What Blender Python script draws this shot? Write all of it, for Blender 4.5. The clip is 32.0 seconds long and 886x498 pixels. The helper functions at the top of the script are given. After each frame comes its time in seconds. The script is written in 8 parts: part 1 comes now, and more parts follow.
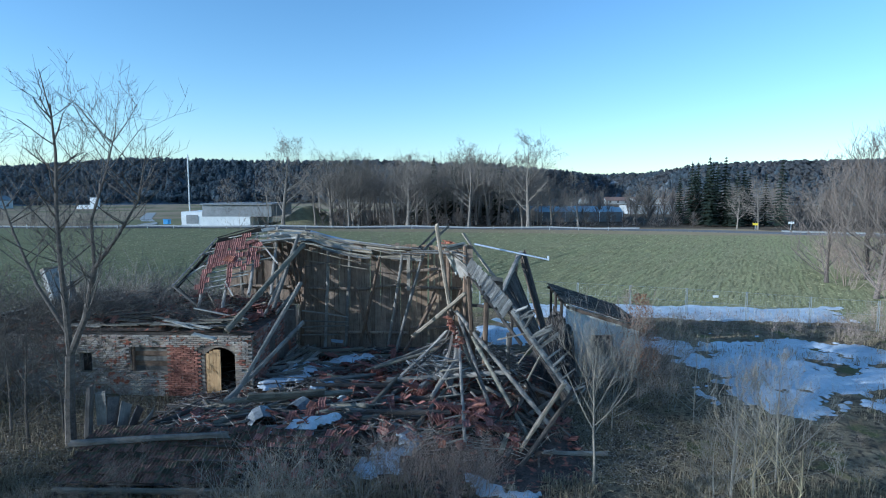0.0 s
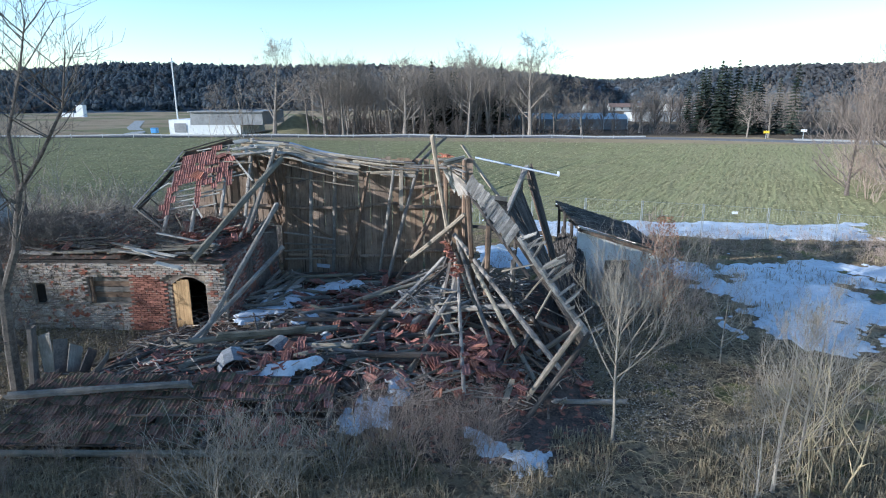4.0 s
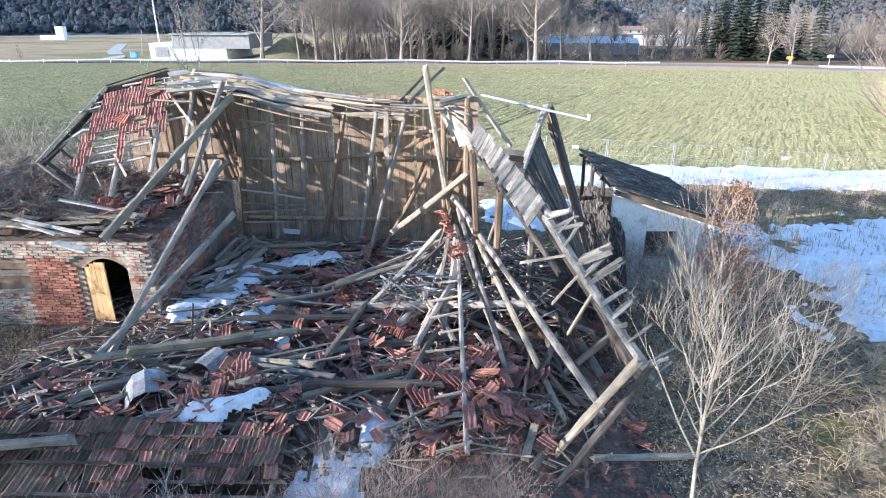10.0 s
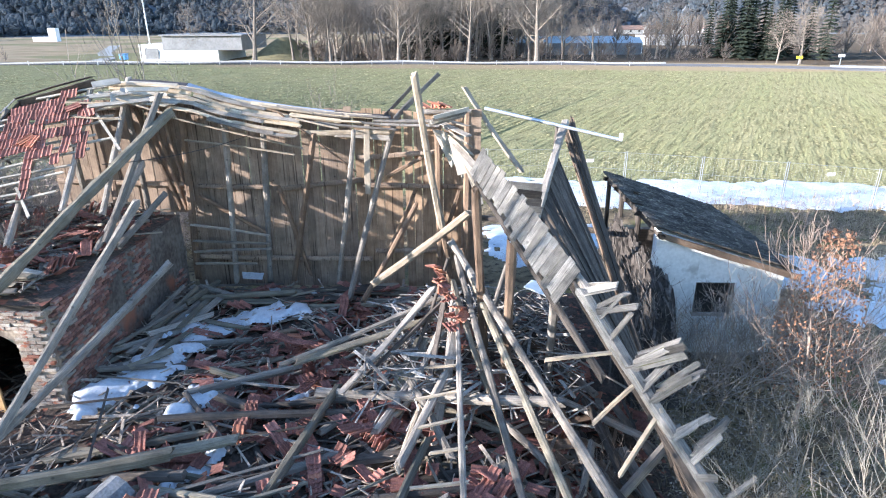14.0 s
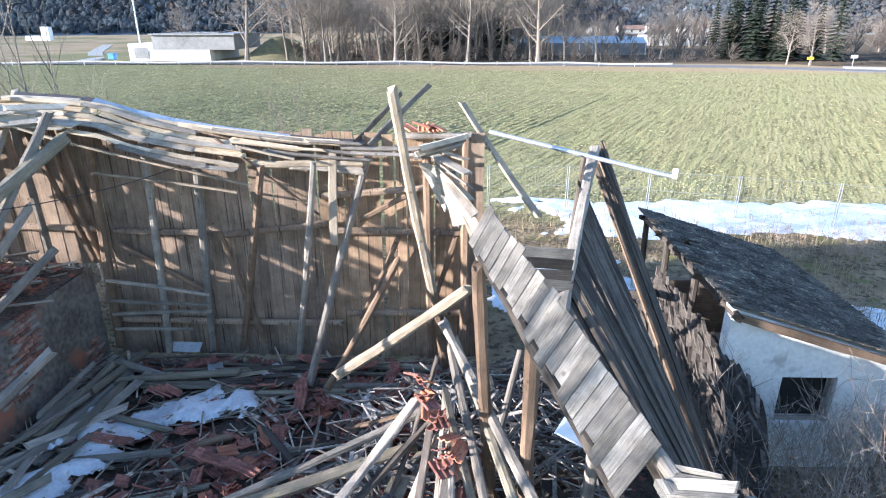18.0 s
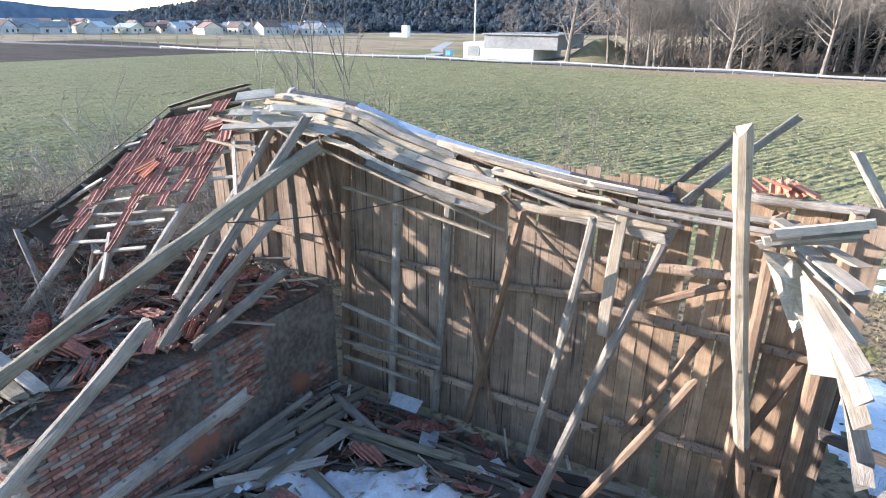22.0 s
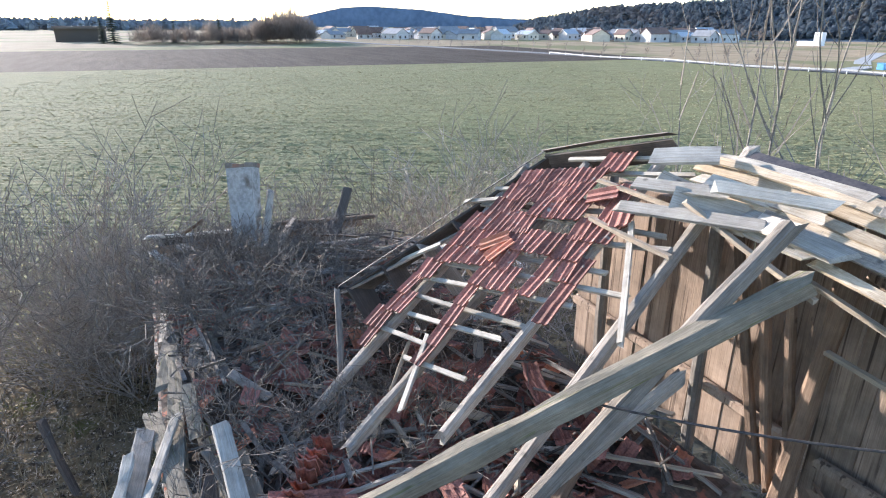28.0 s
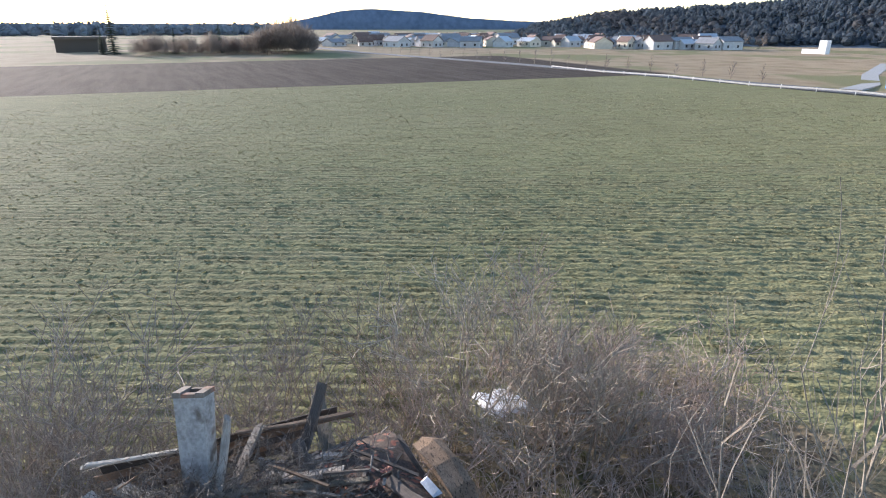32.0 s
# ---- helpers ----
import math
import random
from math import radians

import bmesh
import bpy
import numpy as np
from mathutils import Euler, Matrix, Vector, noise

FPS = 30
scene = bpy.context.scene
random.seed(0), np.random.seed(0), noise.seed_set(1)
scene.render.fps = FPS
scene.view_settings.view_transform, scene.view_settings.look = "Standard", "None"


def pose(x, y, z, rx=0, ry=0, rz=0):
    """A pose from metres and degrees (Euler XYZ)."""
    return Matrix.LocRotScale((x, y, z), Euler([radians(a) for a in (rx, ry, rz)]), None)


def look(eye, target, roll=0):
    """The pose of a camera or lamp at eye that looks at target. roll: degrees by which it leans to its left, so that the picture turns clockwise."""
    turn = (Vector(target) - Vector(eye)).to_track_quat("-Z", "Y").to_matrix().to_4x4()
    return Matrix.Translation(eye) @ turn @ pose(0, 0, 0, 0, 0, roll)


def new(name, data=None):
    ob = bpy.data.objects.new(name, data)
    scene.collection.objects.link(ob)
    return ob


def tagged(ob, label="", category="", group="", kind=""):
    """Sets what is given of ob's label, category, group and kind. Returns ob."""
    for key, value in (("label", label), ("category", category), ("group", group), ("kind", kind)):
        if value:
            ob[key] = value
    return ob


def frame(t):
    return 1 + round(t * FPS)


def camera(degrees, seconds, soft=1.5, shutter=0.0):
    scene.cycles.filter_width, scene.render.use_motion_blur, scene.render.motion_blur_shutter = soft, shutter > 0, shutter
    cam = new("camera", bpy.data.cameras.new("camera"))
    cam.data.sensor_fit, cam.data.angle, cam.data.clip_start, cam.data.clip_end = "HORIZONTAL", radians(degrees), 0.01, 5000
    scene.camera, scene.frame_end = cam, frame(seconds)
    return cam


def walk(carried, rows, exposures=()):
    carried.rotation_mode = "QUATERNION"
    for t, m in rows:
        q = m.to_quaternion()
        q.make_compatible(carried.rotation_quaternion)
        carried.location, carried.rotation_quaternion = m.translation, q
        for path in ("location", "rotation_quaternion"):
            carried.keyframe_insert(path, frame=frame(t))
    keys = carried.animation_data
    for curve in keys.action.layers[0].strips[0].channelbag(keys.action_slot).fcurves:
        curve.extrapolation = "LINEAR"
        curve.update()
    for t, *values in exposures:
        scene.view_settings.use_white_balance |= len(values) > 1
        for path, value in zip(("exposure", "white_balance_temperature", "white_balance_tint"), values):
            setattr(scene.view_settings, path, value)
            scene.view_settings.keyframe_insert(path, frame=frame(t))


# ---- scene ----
cam = camera(73.4, 32.0, soft=1.1)
PATH = [
    (0, (0.905, -2.32, 7.836), (0.845, -0.33, 7.644), -0.0),
    (0.5, (0.939, -2.059, 7.886), (0.879, -0.069, 7.695), -0.2),
    (1, (0.927, -1.694, 7.852), (0.867, 0.296, 7.66), -0.1),
    (1.5, (0.941, -1.303, 7.83), (0.881, 0.687, 7.638), -0.2),
    (2, (0.931, -0.94, 7.808), (0.873, 1.048, 7.598), -0.3),
    (2.5, (0.931, -0.624, 7.841), (0.874, 1.353, 7.543), -0.1),
    (3, (0.906, -0.205, 7.833), (0.849, 1.758, 7.456), -0.0),
    (3.5, (0.877, 0.225, 7.8), (0.823, 2.176, 7.362), -0.0),
    (4, (0.906, 0.596, 7.787), (0.851, 2.533, 7.295), -0.1),
    (4.5, (0.896, 0.959, 7.779), (0.842, 2.888, 7.253), 0.0),
    (6.5, (0.853, 2.515, 7.724), (0.8, 4.432, 7.157), 0.1),
    (7, (0.833, 2.971, 7.715), (0.781, 4.888, 7.148), 0.1),
    (7.5, (0.837, 3.461, 7.705), (0.785, 5.378, 7.136), 0.1),
    (8, (0.857, 3.913, 7.684), (0.804, 5.825, 7.1), 0.1),
    (8.5, (0.876, 4.352, 7.666), (0.824, 6.236, 6.995), 0.0),
    (9, (0.889, 4.798, 7.662), (0.837, 6.663, 6.942), -0.0),
    (9.5, (0.885, 5.25, 7.649), (0.832, 7.116, 6.93), -0.0),
    (10, (0.859, 5.694, 7.656), (0.807, 7.56, 6.937), -0.0),
    (10.5, (0.85, 6.194, 7.632), (0.798, 8.06, 6.915), -0.1),
    (11, (0.842, 6.702, 7.612), (0.791, 8.568, 6.896), -0.1),
    (11.5, (0.842, 7.156, 7.597), (0.792, 9.023, 6.88), -0.1),
    (12, (0.854, 7.62, 7.59), (0.803, 9.486, 6.872), -0.1),
    (12.5, (0.854, 8.126, 7.573), (0.805, 9.992, 6.855), -0.1),
    (13, (0.864, 8.676, 7.56), (0.813, 10.542, 6.841), -0.1),
    (13.5, (0.869, 9.216, 7.52), (0.818, 11.082, 6.802), -0.1),
    (14, (0.864, 9.716, 7.532), (0.814, 11.582, 6.814), -0.2),
    (14.5, (0.883, 10.233, 7.517), (0.832, 12.099, 6.799), -0.2),
    (16.5, (0.891, 12.278, 7.49), (0.845, 14.143, 6.77), -0.2),
    (17, (0.921, 12.802, 7.473), (0.872, 14.667, 6.754), -0.2),
    (17.5, (0.941, 13.313, 7.458), (0.89, 15.179, 6.738), -0.1),
    (18, (0.926, 13.802, 7.441), (0.879, 15.667, 6.722), -0.1),
    (18.5, (0.929, 14.316, 7.412), (0.882, 16.182, 6.693), -0.1),
    (19, (0.948, 14.815, 7.406), (0.904, 16.681, 6.688), -0.0),
    (19.5, (0.943, 15.237, 7.398), (0.897, 17.103, 6.681), -0.0),
    (20, (0.908, 15.666, 7.395), (0.841, 17.532, 6.679), 0.1),
    (20.5, (0.86, 16.061, 7.392), (0.708, 17.922, 6.677), 0.1),
    (21, (0.733, 16.516, 7.38), (0.382, 18.35, 6.664), 0.3),
    (21.5, (0.518, 16.974, 7.36), (-0.158, 18.714, 6.643), 0.4),
    (22, (0.243, 17.362, 7.341), (-0.695, 18.976, 6.624), 0.6),
    (22.5, (-0.04, 17.681, 7.328), (-1.059, 19.245, 6.611), 0.7),
    (23, (-0.283, 18.024, 7.327), (-1.314, 19.581, 6.61), 0.6),
    (23.5, (-0.55, 18.343, 7.339), (-1.596, 19.89, 6.622), 0.7),
    (24, (-0.846, 18.676, 7.334), (-2.042, 20.108, 6.615), 0.7),
    (24.5, (-1.243, 18.899, 7.32), (-2.7, 20.064, 6.599), 0.8),
    (25, (-1.579, 19.066, 7.328), (-3.229, 19.935, 6.607), 0.6),
    (25.5, (-1.919, 19.165, 7.294), (-3.588, 20.001, 6.578), 1.0),
    (27.5, (-3.325, 19.937, 7.215), (-5.009, 20.752, 6.509), 0.3),
    (28, (-3.68, 20.124, 7.332), (-5.365, 20.938, 6.627), 0.2),
    (28.5, (-4.042, 20.333, 7.572), (-5.728, 21.146, 6.867), 0.1),
    (29, (-4.382, 20.53, 7.938), (-6.068, 21.342, 7.233), 0.2),
    (29.5, (-4.722, 20.748, 8.404), (-6.409, 21.559, 7.7), 0.1),
    (30, (-5.059, 20.97, 9.04), (-6.746, 21.78, 8.334), 0.1),
    (30.5, (-5.371, 21.175, 9.602), (-7.059, 21.984, 8.898), -0.1),
    (31, (-5.788, 21.347, 10.176), (-7.477, 22.155, 9.472), -0.1),
    (31.5, (-6.083, 21.524, 10.565), (-7.772, 22.332, 9.861), -0.0),
    (32, (-6.426, 21.742, 10.553), (-8.116, 22.549, 9.852), -0.0),
]
EXPO = [(0.0, 0.53, 4680, 3), (1.8, 0.53, 4680, 3), (3.0, 0.82, 4950, 6), (4.5, 1.1, 5360, 11), (6.5, 1.32, 5600, 14), (8.3, 1.53, 5700, 15), (9.2, 2.09, 5720, 15), (20.0, 2.08, 5800, 16), (22.0, 2.1, 5970, 17), (24.5, 2.26, 6020, 18), (27.0, 2.16, 5930, 17), (30.0, 1.72, 6150, 18), (32.0, 1.62, 6220, 19)]
walk(cam, [(t, look(eye, target, roll)) for t, eye, target, roll in PATH], EXPO)

# ---- light ----
SUN_AZ = 110.0   # degrees to the left of +y
SUN_EL = 13.0
world = bpy.data.worlds.new("sky")
scene.world = world
world.use_nodes = True
wn = world.node_tree
sky = wn.nodes.new("ShaderNodeTexSky")
sky.sky_type = "NISHITA"
sky.sun_disc = False
sky.sun_elevation = radians(SUN_EL)
sky.sun_rotation = radians(-SUN_AZ)
sky.altitude = 450
sky.air_density = 1.0
sky.dust_density = 0.4
sky.ozone_density = 1.0
bg = wn.nodes["Background"]
bg.inputs["Strength"].default_value = 0.13
rich = wn.nodes.new("ShaderNodeHueSaturation")
rich.inputs["Saturation"].default_value = 1.08
wn.links.new(sky.outputs[0], rich.inputs["Color"])
wn.links.new(rich.outputs[0], bg.inputs["Color"])
sun_data = bpy.data.lights.new("sun", "SUN")
sun_data.energy = 4.6
sun_data.angle = radians(0.6)
sun_data.color = (1.0, 0.91, 0.78)
sun = new("sun", sun_data)
az, el = radians(SUN_AZ), radians(SUN_EL)
to_sun = Vector((-math.sin(az) * math.cos(el), math.cos(az) * math.cos(el), math.sin(el)))
sun.matrix_world = look(to_sun * 50, (0, 0, 0))

# ---- materials ----


def shade(name, a, b, scale=4.0, rough=0.85, stretch=(1, 1, 1), bump=0.3, fine=6.0, vary=0.25, spot=None, spot_at=0.62, spot_scale=2.0,
          world_space=False, metal=0.0, island=False, weather=0.0, soft=0.12, leafy=0.0):
    """Two tones mixed by a coarse and a fine noise, piece-to-piece variation, stains of a third tone, and relief."""
    m = bpy.data.materials.new(name)
    m.use_nodes = True
    t = m.node_tree
    n, l = t.nodes, t.links
    bsdf = n["Principled BSDF"]
    bsdf.inputs["Roughness"].default_value = rough
    bsdf.inputs["Metallic"].default_value = metal
    if not metal and rough > 0.6:
        bsdf.inputs["Specular IOR Level"].default_value = 0.25
        bsdf.inputs["Diffuse Roughness"].default_value = 0.3
    coord = n.new("ShaderNodeTexCoord")
    info = n.new("ShaderNodeObjectInfo")
    rnd = info.outputs["Random"]
    if island:
        rnd = n.new("ShaderNodeNewGeometry").outputs["Random Per Island"]
    src = coord.outputs["Object"]
    if world_space:
        src = n.new("ShaderNodeNewGeometry").outputs["Position"]
    mp = n.new("ShaderNodeMapping")
    mp.inputs["Scale"].default_value = stretch
    l.new(src, mp.inputs["Vector"])
    shift = n.new("ShaderNodeVectorMath")
    shift.operation = "ADD"
    l.new(mp.outputs[0], shift.inputs[0])
    if not world_space:
        mul = n.new("ShaderNodeMath")
        mul.operation = "MULTIPLY"
        mul.inputs[1].default_value = 37.0
        l.new(rnd, mul.inputs[0])
        l.new(mul.outputs[0], shift.inputs[1])
    big = n.new("ShaderNodeTexNoise")
    big.inputs["Scale"].default_value = scale
    big.inputs["Detail"].default_value = 5
    small = n.new("ShaderNodeTexNoise")
    small.inputs["Scale"].default_value = scale * fine
    small.inputs["Detail"].default_value = 3
    l.new(shift.outputs[0], big.inputs["Vector"])
    l.new(shift.outputs[0], small.inputs["Vector"])
    mixf = n.new("ShaderNodeMath")
    mixf.operation = "MULTIPLY_ADD"
    mixf.inputs[1].default_value = 0.5
    half = n.new("ShaderNodeMath")
    half.operation = "MULTIPLY"
    half.inputs[1].default_value = 0.5
    l.new(small.outputs["Fac"], half.inputs[0])
    l.new(big.outputs["Fac"], mixf.inputs[0])
    l.new(half.outputs[0], mixf.inputs[2])
    ramp = n.new("ShaderNodeValToRGB")
    ramp.color_ramp.elements[0].position, ramp.color_ramp.elements[1].position = 0.5 - soft, 0.5 + soft
    ramp.color_ramp.elements[0].color, ramp.color_ramp.elements[1].color = (*a, 1), (*b, 1)
    l.new(mixf.outputs[0], ramp.inputs[0])
    out = ramp.outputs[0]
    if spot:
        sp = n.new("ShaderNodeTexNoise")
        sp.inputs["Scale"].default_value = spot_scale
        sp.inputs["Detail"].default_value = 6
        l.new(shift.outputs[0], sp.inputs["Vector"])
        sr = n.new("ShaderNodeValToRGB")
        sr.color_ramp.elements[0].position, sr.color_ramp.elements[1].position = spot_at - 0.04, spot_at + 0.04
        l.new(sp.outputs["Fac"], sr.inputs[0])
        mx = n.new("ShaderNodeMix")
        mx.data_type = "RGBA"
        l.new(sr.outputs[0], mx.inputs["Factor"])
        l.new(out, mx.inputs[6])
        mx.inputs[7].default_value = (*spot, 1)
        out = mx.outputs[2]
    if weather:
        # blotchy weathering that runs over the grain, and dark knots
        wt = n.new("ShaderNodeTexNoise")
        wt.inputs["Scale"].default_value = 2.3
        wt.inputs["Detail"].default_value = 7
        wt.inputs["Roughness"].default_value = 0.65
        far = n.new("ShaderNodeVectorMath")
        far.operation = "ADD"
        l.new(src, far.inputs[0])
        l.new(mul.outputs[0], far.inputs[1])
        l.new(far.outputs[0], wt.inputs["Vector"])
        wr = n.new("ShaderNodeMapRange")
        wr.inputs["From Min"].default_value, wr.inputs["From Max"].default_value = 0.3, 0.7
        wr.inputs["To Min"].default_value, wr.inputs["To Max"].default_value = 1 - weather, 1 + 0.55 * weather
        l.new(wt.outputs["Fac"], wr.inputs["Value"])
        wh = n.new("ShaderNodeHueSaturation")
        l.new(wr.outputs[0], wh.inputs["Value"])
        l.new(out, wh.inputs["Color"])
        out = wh.outputs[0]
        vo = n.new("ShaderNodeTexVoronoi")
        vo.inputs["Scale"].default_value = 3.0
        vo.inputs["Randomness"].default_value = 1.0
        l.new(far.outputs[0], vo.inputs["Vector"])
        kr = n.new("ShaderNodeMapRange")
        kr.inputs["From Min"].default_value, kr.inputs["From Max"].default_value = 0.05, 0.11
        kr.inputs["To Min"].default_value, kr.inputs["To Max"].default_value = 0.5, 1.0
        l.new(vo.outputs["Distance"], kr.inputs["Value"])
        kh = n.new("ShaderNodeHueSaturation")
        l.new(kr.outputs[0], kh.inputs["Value"])
        l.new(out, kh.inputs["Color"])
        out = kh.outputs[0]
    if vary:
        hsv = n.new("ShaderNodeHueSaturation")
        mr = n.new("ShaderNodeMapRange")
        mr.inputs["To Min"].default_value, mr.inputs["To Max"].default_value = 1 - vary, 1 + vary
        l.new(rnd, mr.inputs["Value"])
        l.new(mr.outputs[0], hsv.inputs["Value"])
        l.new(out, hsv.inputs["Color"])
        out = hsv.outputs[0]
    l.new(out, bsdf.inputs["Base Color"])
    if leafy:
        # twigs and needles let light through
        tr = n.new("ShaderNodeBsdfTranslucent")
        ms = n.new("ShaderNodeMixShader")
        ms.inputs[0].default_value = leafy
        l.new(out, tr.inputs["Color"])
        l.new(bsdf.outputs[0], ms.inputs[1])
        l.new(tr.outputs[0], ms.inputs[2])
        l.new(ms.outputs[0], n["Material Output"].inputs["Surface"])
    if bump:
        bp = n.new("ShaderNodeBump")
        bp.inputs["Strength"].default_value = bump
        bp.inputs["Distance"].default_value = 0.02
        l.new(small.outputs["Fac"], bp.inputs["Height"])
        l.new(bp.outputs[0], bsdf.inputs["Normal"])
    return m


GRAIN = (0.9, 34, 34)
wood_grey = shade("weathered_grey_wood", (0.18, 0.156, 0.131), (0.395, 0.35, 0.298), 1.6, 0.88, GRAIN, 0.6, 4, 0.38, weather=0.42, soft=0.2)
wood_pale = shade("sunbleached_wood", (0.27, 0.215, 0.155), (0.49, 0.41, 0.31), 1.6, 0.85, GRAIN, 0.5, 4, 0.2, weather=0.35, soft=0.2)
wood_brown = shade("brown_wood", (0.14, 0.092, 0.062), (0.29, 0.2, 0.135), 1.6, 0.85, GRAIN, 0.5, 4, 0.25, weather=0.4, soft=0.2)
wood_dark = shade("dark_old_wood", (0.055, 0.046, 0.04), (0.16, 0.134, 0.112), 1.6, 0.88, GRAIN, 0.5, 4, 0.35, weather=0.4, soft=0.2)
wood_wall = shade("wall_board_wood", (0.215, 0.153, 0.11), (0.39, 0.298, 0.222), 1.3, 0.88, (26, 26, 0.6), 0.4, 4, 0.22, (0.1, 0.07, 0.052), 0.62, 0.8, weather=0.4, soft=0.22)
wood_moss = shade("mossy_grey_wood", (0.155, 0.133, 0.098), (0.33, 0.288, 0.22), 1.6, 0.9, GRAIN, 0.6, 4, 0.3, (0.15, 0.15, 0.06), 0.66, 1.2, weather=0.4, soft=0.2)
door_wood = shade("ochre_door_wood", (0.27, 0.16, 0.07), (0.5, 0.33, 0.16), 1.5, 0.75, (9, 9, 0.4), 0.3, 5, 0.15)
brick_mat = shade("brick", (0.22, 0.09, 0.065), (0.4, 0.185, 0.125), 9, 0.9, bump=0.4, vary=0.35, spot=(0.38, 0.3, 0.225), spot_at=0.66, spot_scale=6)
mortar = shade("mortar_and_render", (0.25, 0.2, 0.152), (0.43, 0.36, 0.282), 2.5, 0.95, bump=0.6, vary=0, spot=(0.2, 0.15, 0.12), spot_at=0.56, spot_scale=1.3)
plaster_dark = shade("soiled_plaster", (0.1, 0.082, 0.068), (0.22, 0.19, 0.162), 1.6, 0.95, bump=0.5, vary=0, spot=(0.3, 0.13, 0.08), spot_at=0.6, spot_scale=0.7)
plaster_white = shade("white_plaster", (0.6, 0.6, 0.58), (0.76, 0.76, 0.74), 2.2, 0.9, bump=0.25, vary=0, spot=(0.45, 0.44, 0.41), spot_at=0.66, spot_scale=1.4)
tile_red = shade("red_clay_tile", (0.17, 0.075, 0.06), (0.36, 0.16, 0.12), 7, 0.75, bump=0.2, vary=0.35, spot=(0.34, 0.3, 0.26), spot_at=0.68, spot_scale=9)
tile_orange = shade("fresh_orange_tile", (0.4, 0.15, 0.09), (0.56, 0.26, 0.16), 7, 0.75, bump=0.2, vary=0.25)
tile_old = shade("old_mossy_tile", (0.095, 0.055, 0.04), (0.235, 0.132, 0.092), 7, 0.9, bump=0.4, vary=0.45, spot=(0.1, 0.085, 0.05), spot_at=0.52, spot_scale=5)
tile_black = shade("dark_lichen_roof", (0.04, 0.037, 0.034), (0.11, 0.098, 0.085), 6, 0.9, bump=0.5, vary=0.5, spot=(0.17, 0.16, 0.125), spot_at=0.6, spot_scale=9)
snow_mat = shade("old_snow", (0.5, 0.53, 0.575), (0.67, 0.695, 0.73), 3, 0.6, bump=0.4, vary=0, world_space=True, spot=(0.42, 0.41, 0.37), spot_at=0.64, spot_scale=5)
bark_grey = shade("grey_bark", (0.15, 0.125, 0.1), (0.33, 0.285, 0.24), 8, 0.9, bump=0.3, vary=0.2)
bark_dark = shade("dark_bark", (0.05, 0.042, 0.036), (0.14, 0.12, 0.1), 8, 0.9, bump=0.3, vary=0.2)
bush_bark = shade("grey_bush_twigs", (0.16, 0.136, 0.115), (0.37, 0.32, 0.272), 8, 0.9, bump=0.2, vary=0.25)
bark_pale = shade("pale_twigs", (0.2, 0.17, 0.135), (0.38, 0.335, 0.27), 8, 0.85, bump=0.2, vary=0.2)
bark_brown = shade("brown_twigs", (0.2, 0.146, 0.113), (0.4, 0.31, 0.248), 8, 0.9, bump=0.2, vary=0.25)
straw_mat = shade("dry_grass", (0.17, 0.13, 0.08), (0.37, 0.3, 0.185), 5, 0.8, bump=0, vary=0.3, island=True)
green_grass = shade("field_grass", (0.24, 0.218, 0.12), (0.42, 0.388, 0.235), 5, 0.8, bump=0, vary=0.35, island=True, leafy=0.55)
leaf_brown = shade("brown_leaf", (0.19, 0.095, 0.058), (0.35, 0.19, 0.115), 5, 0.8, bump=0, vary=0.3, island=True)
metal_zinc = shade("zinc_sheet", (0.42, 0.46, 0.52), (0.62, 0.66, 0.7), 3, 0.4, bump=0.1, vary=0.1, metal=0.7)
metal_dark = shade("dark_sheet_metal", (0.05, 0.045, 0.045), (0.12, 0.1, 0.09), 4, 0.5, bump=0.1, vary=0.1, metal=0.4)
metal_galv = shade("galvanised_steel", (0.4, 0.42, 0.43), (0.58, 0.6, 0.6), 8, 0.45, bump=0.05, vary=0.1, metal=0.6)
white_paint = shade("white_paint", (0.66, 0.67, 0.67), (0.8, 0.8, 0.79), 0.6, 0.7, bump=0.05, vary=0.06)
grey_clad = shade("grey_cladding", (0.16, 0.165, 0.17), (0.24, 0.245, 0.25), 0.5, 0.6, bump=0.05, vary=0.05)
roof_far = shade("far_roof", (0.11, 0.08, 0.07), (0.23, 0.15, 0.12), 1.5, 0.8, bump=0, vary=0.3)
needle = shade("spruce_needles", (0.022, 0.034, 0.026), (0.07, 0.09, 0.065), 0.6, 0.9, bump=0, vary=0.3, island=True, leafy=0.4)
wood_far = shade("winter_wood", (0.13, 0.107, 0.09), (0.25, 0.21, 0.18), 0.3, 0.95, bump=0, vary=0.25, island=True, leafy=0.4)
rubble_mat = shade("rubble_earth", (0.045, 0.036, 0.03), (0.14, 0.102, 0.08), 3, 0.95, bump=0.8, vary=0, spot=(0.3, 0.12, 0.08), spot_at=0.6, spot_scale=5, world_space=True)
concrete_mat = shade("grey_concrete", (0.25, 0.25, 0.24), (0.4, 0.4, 0.39), 4, 0.9, bump=0.3, vary=0.1)
black_void = shade("window_dark", (0.012, 0.012, 0.013), (0.03, 0.03, 0.03), 3, 0.35, bump=0, vary=0)
blue_paint = shade("blue_plastic", (0.05, 0.2, 0.45), (0.08, 0.3, 0.6), 3, 0.6, bump=0, vary=0.1)
yellow_paint = shade("yellow_sign", (0.75, 0.55, 0.03), (0.8, 0.6, 0.05), 3, 0.5, bump=0, vary=0)
asphalt = shade("asphalt", (0.09, 0.09, 0.095), (0.14, 0.14, 0.145), 2, 0.9, bump=0.1, vary=0, world_space=True)
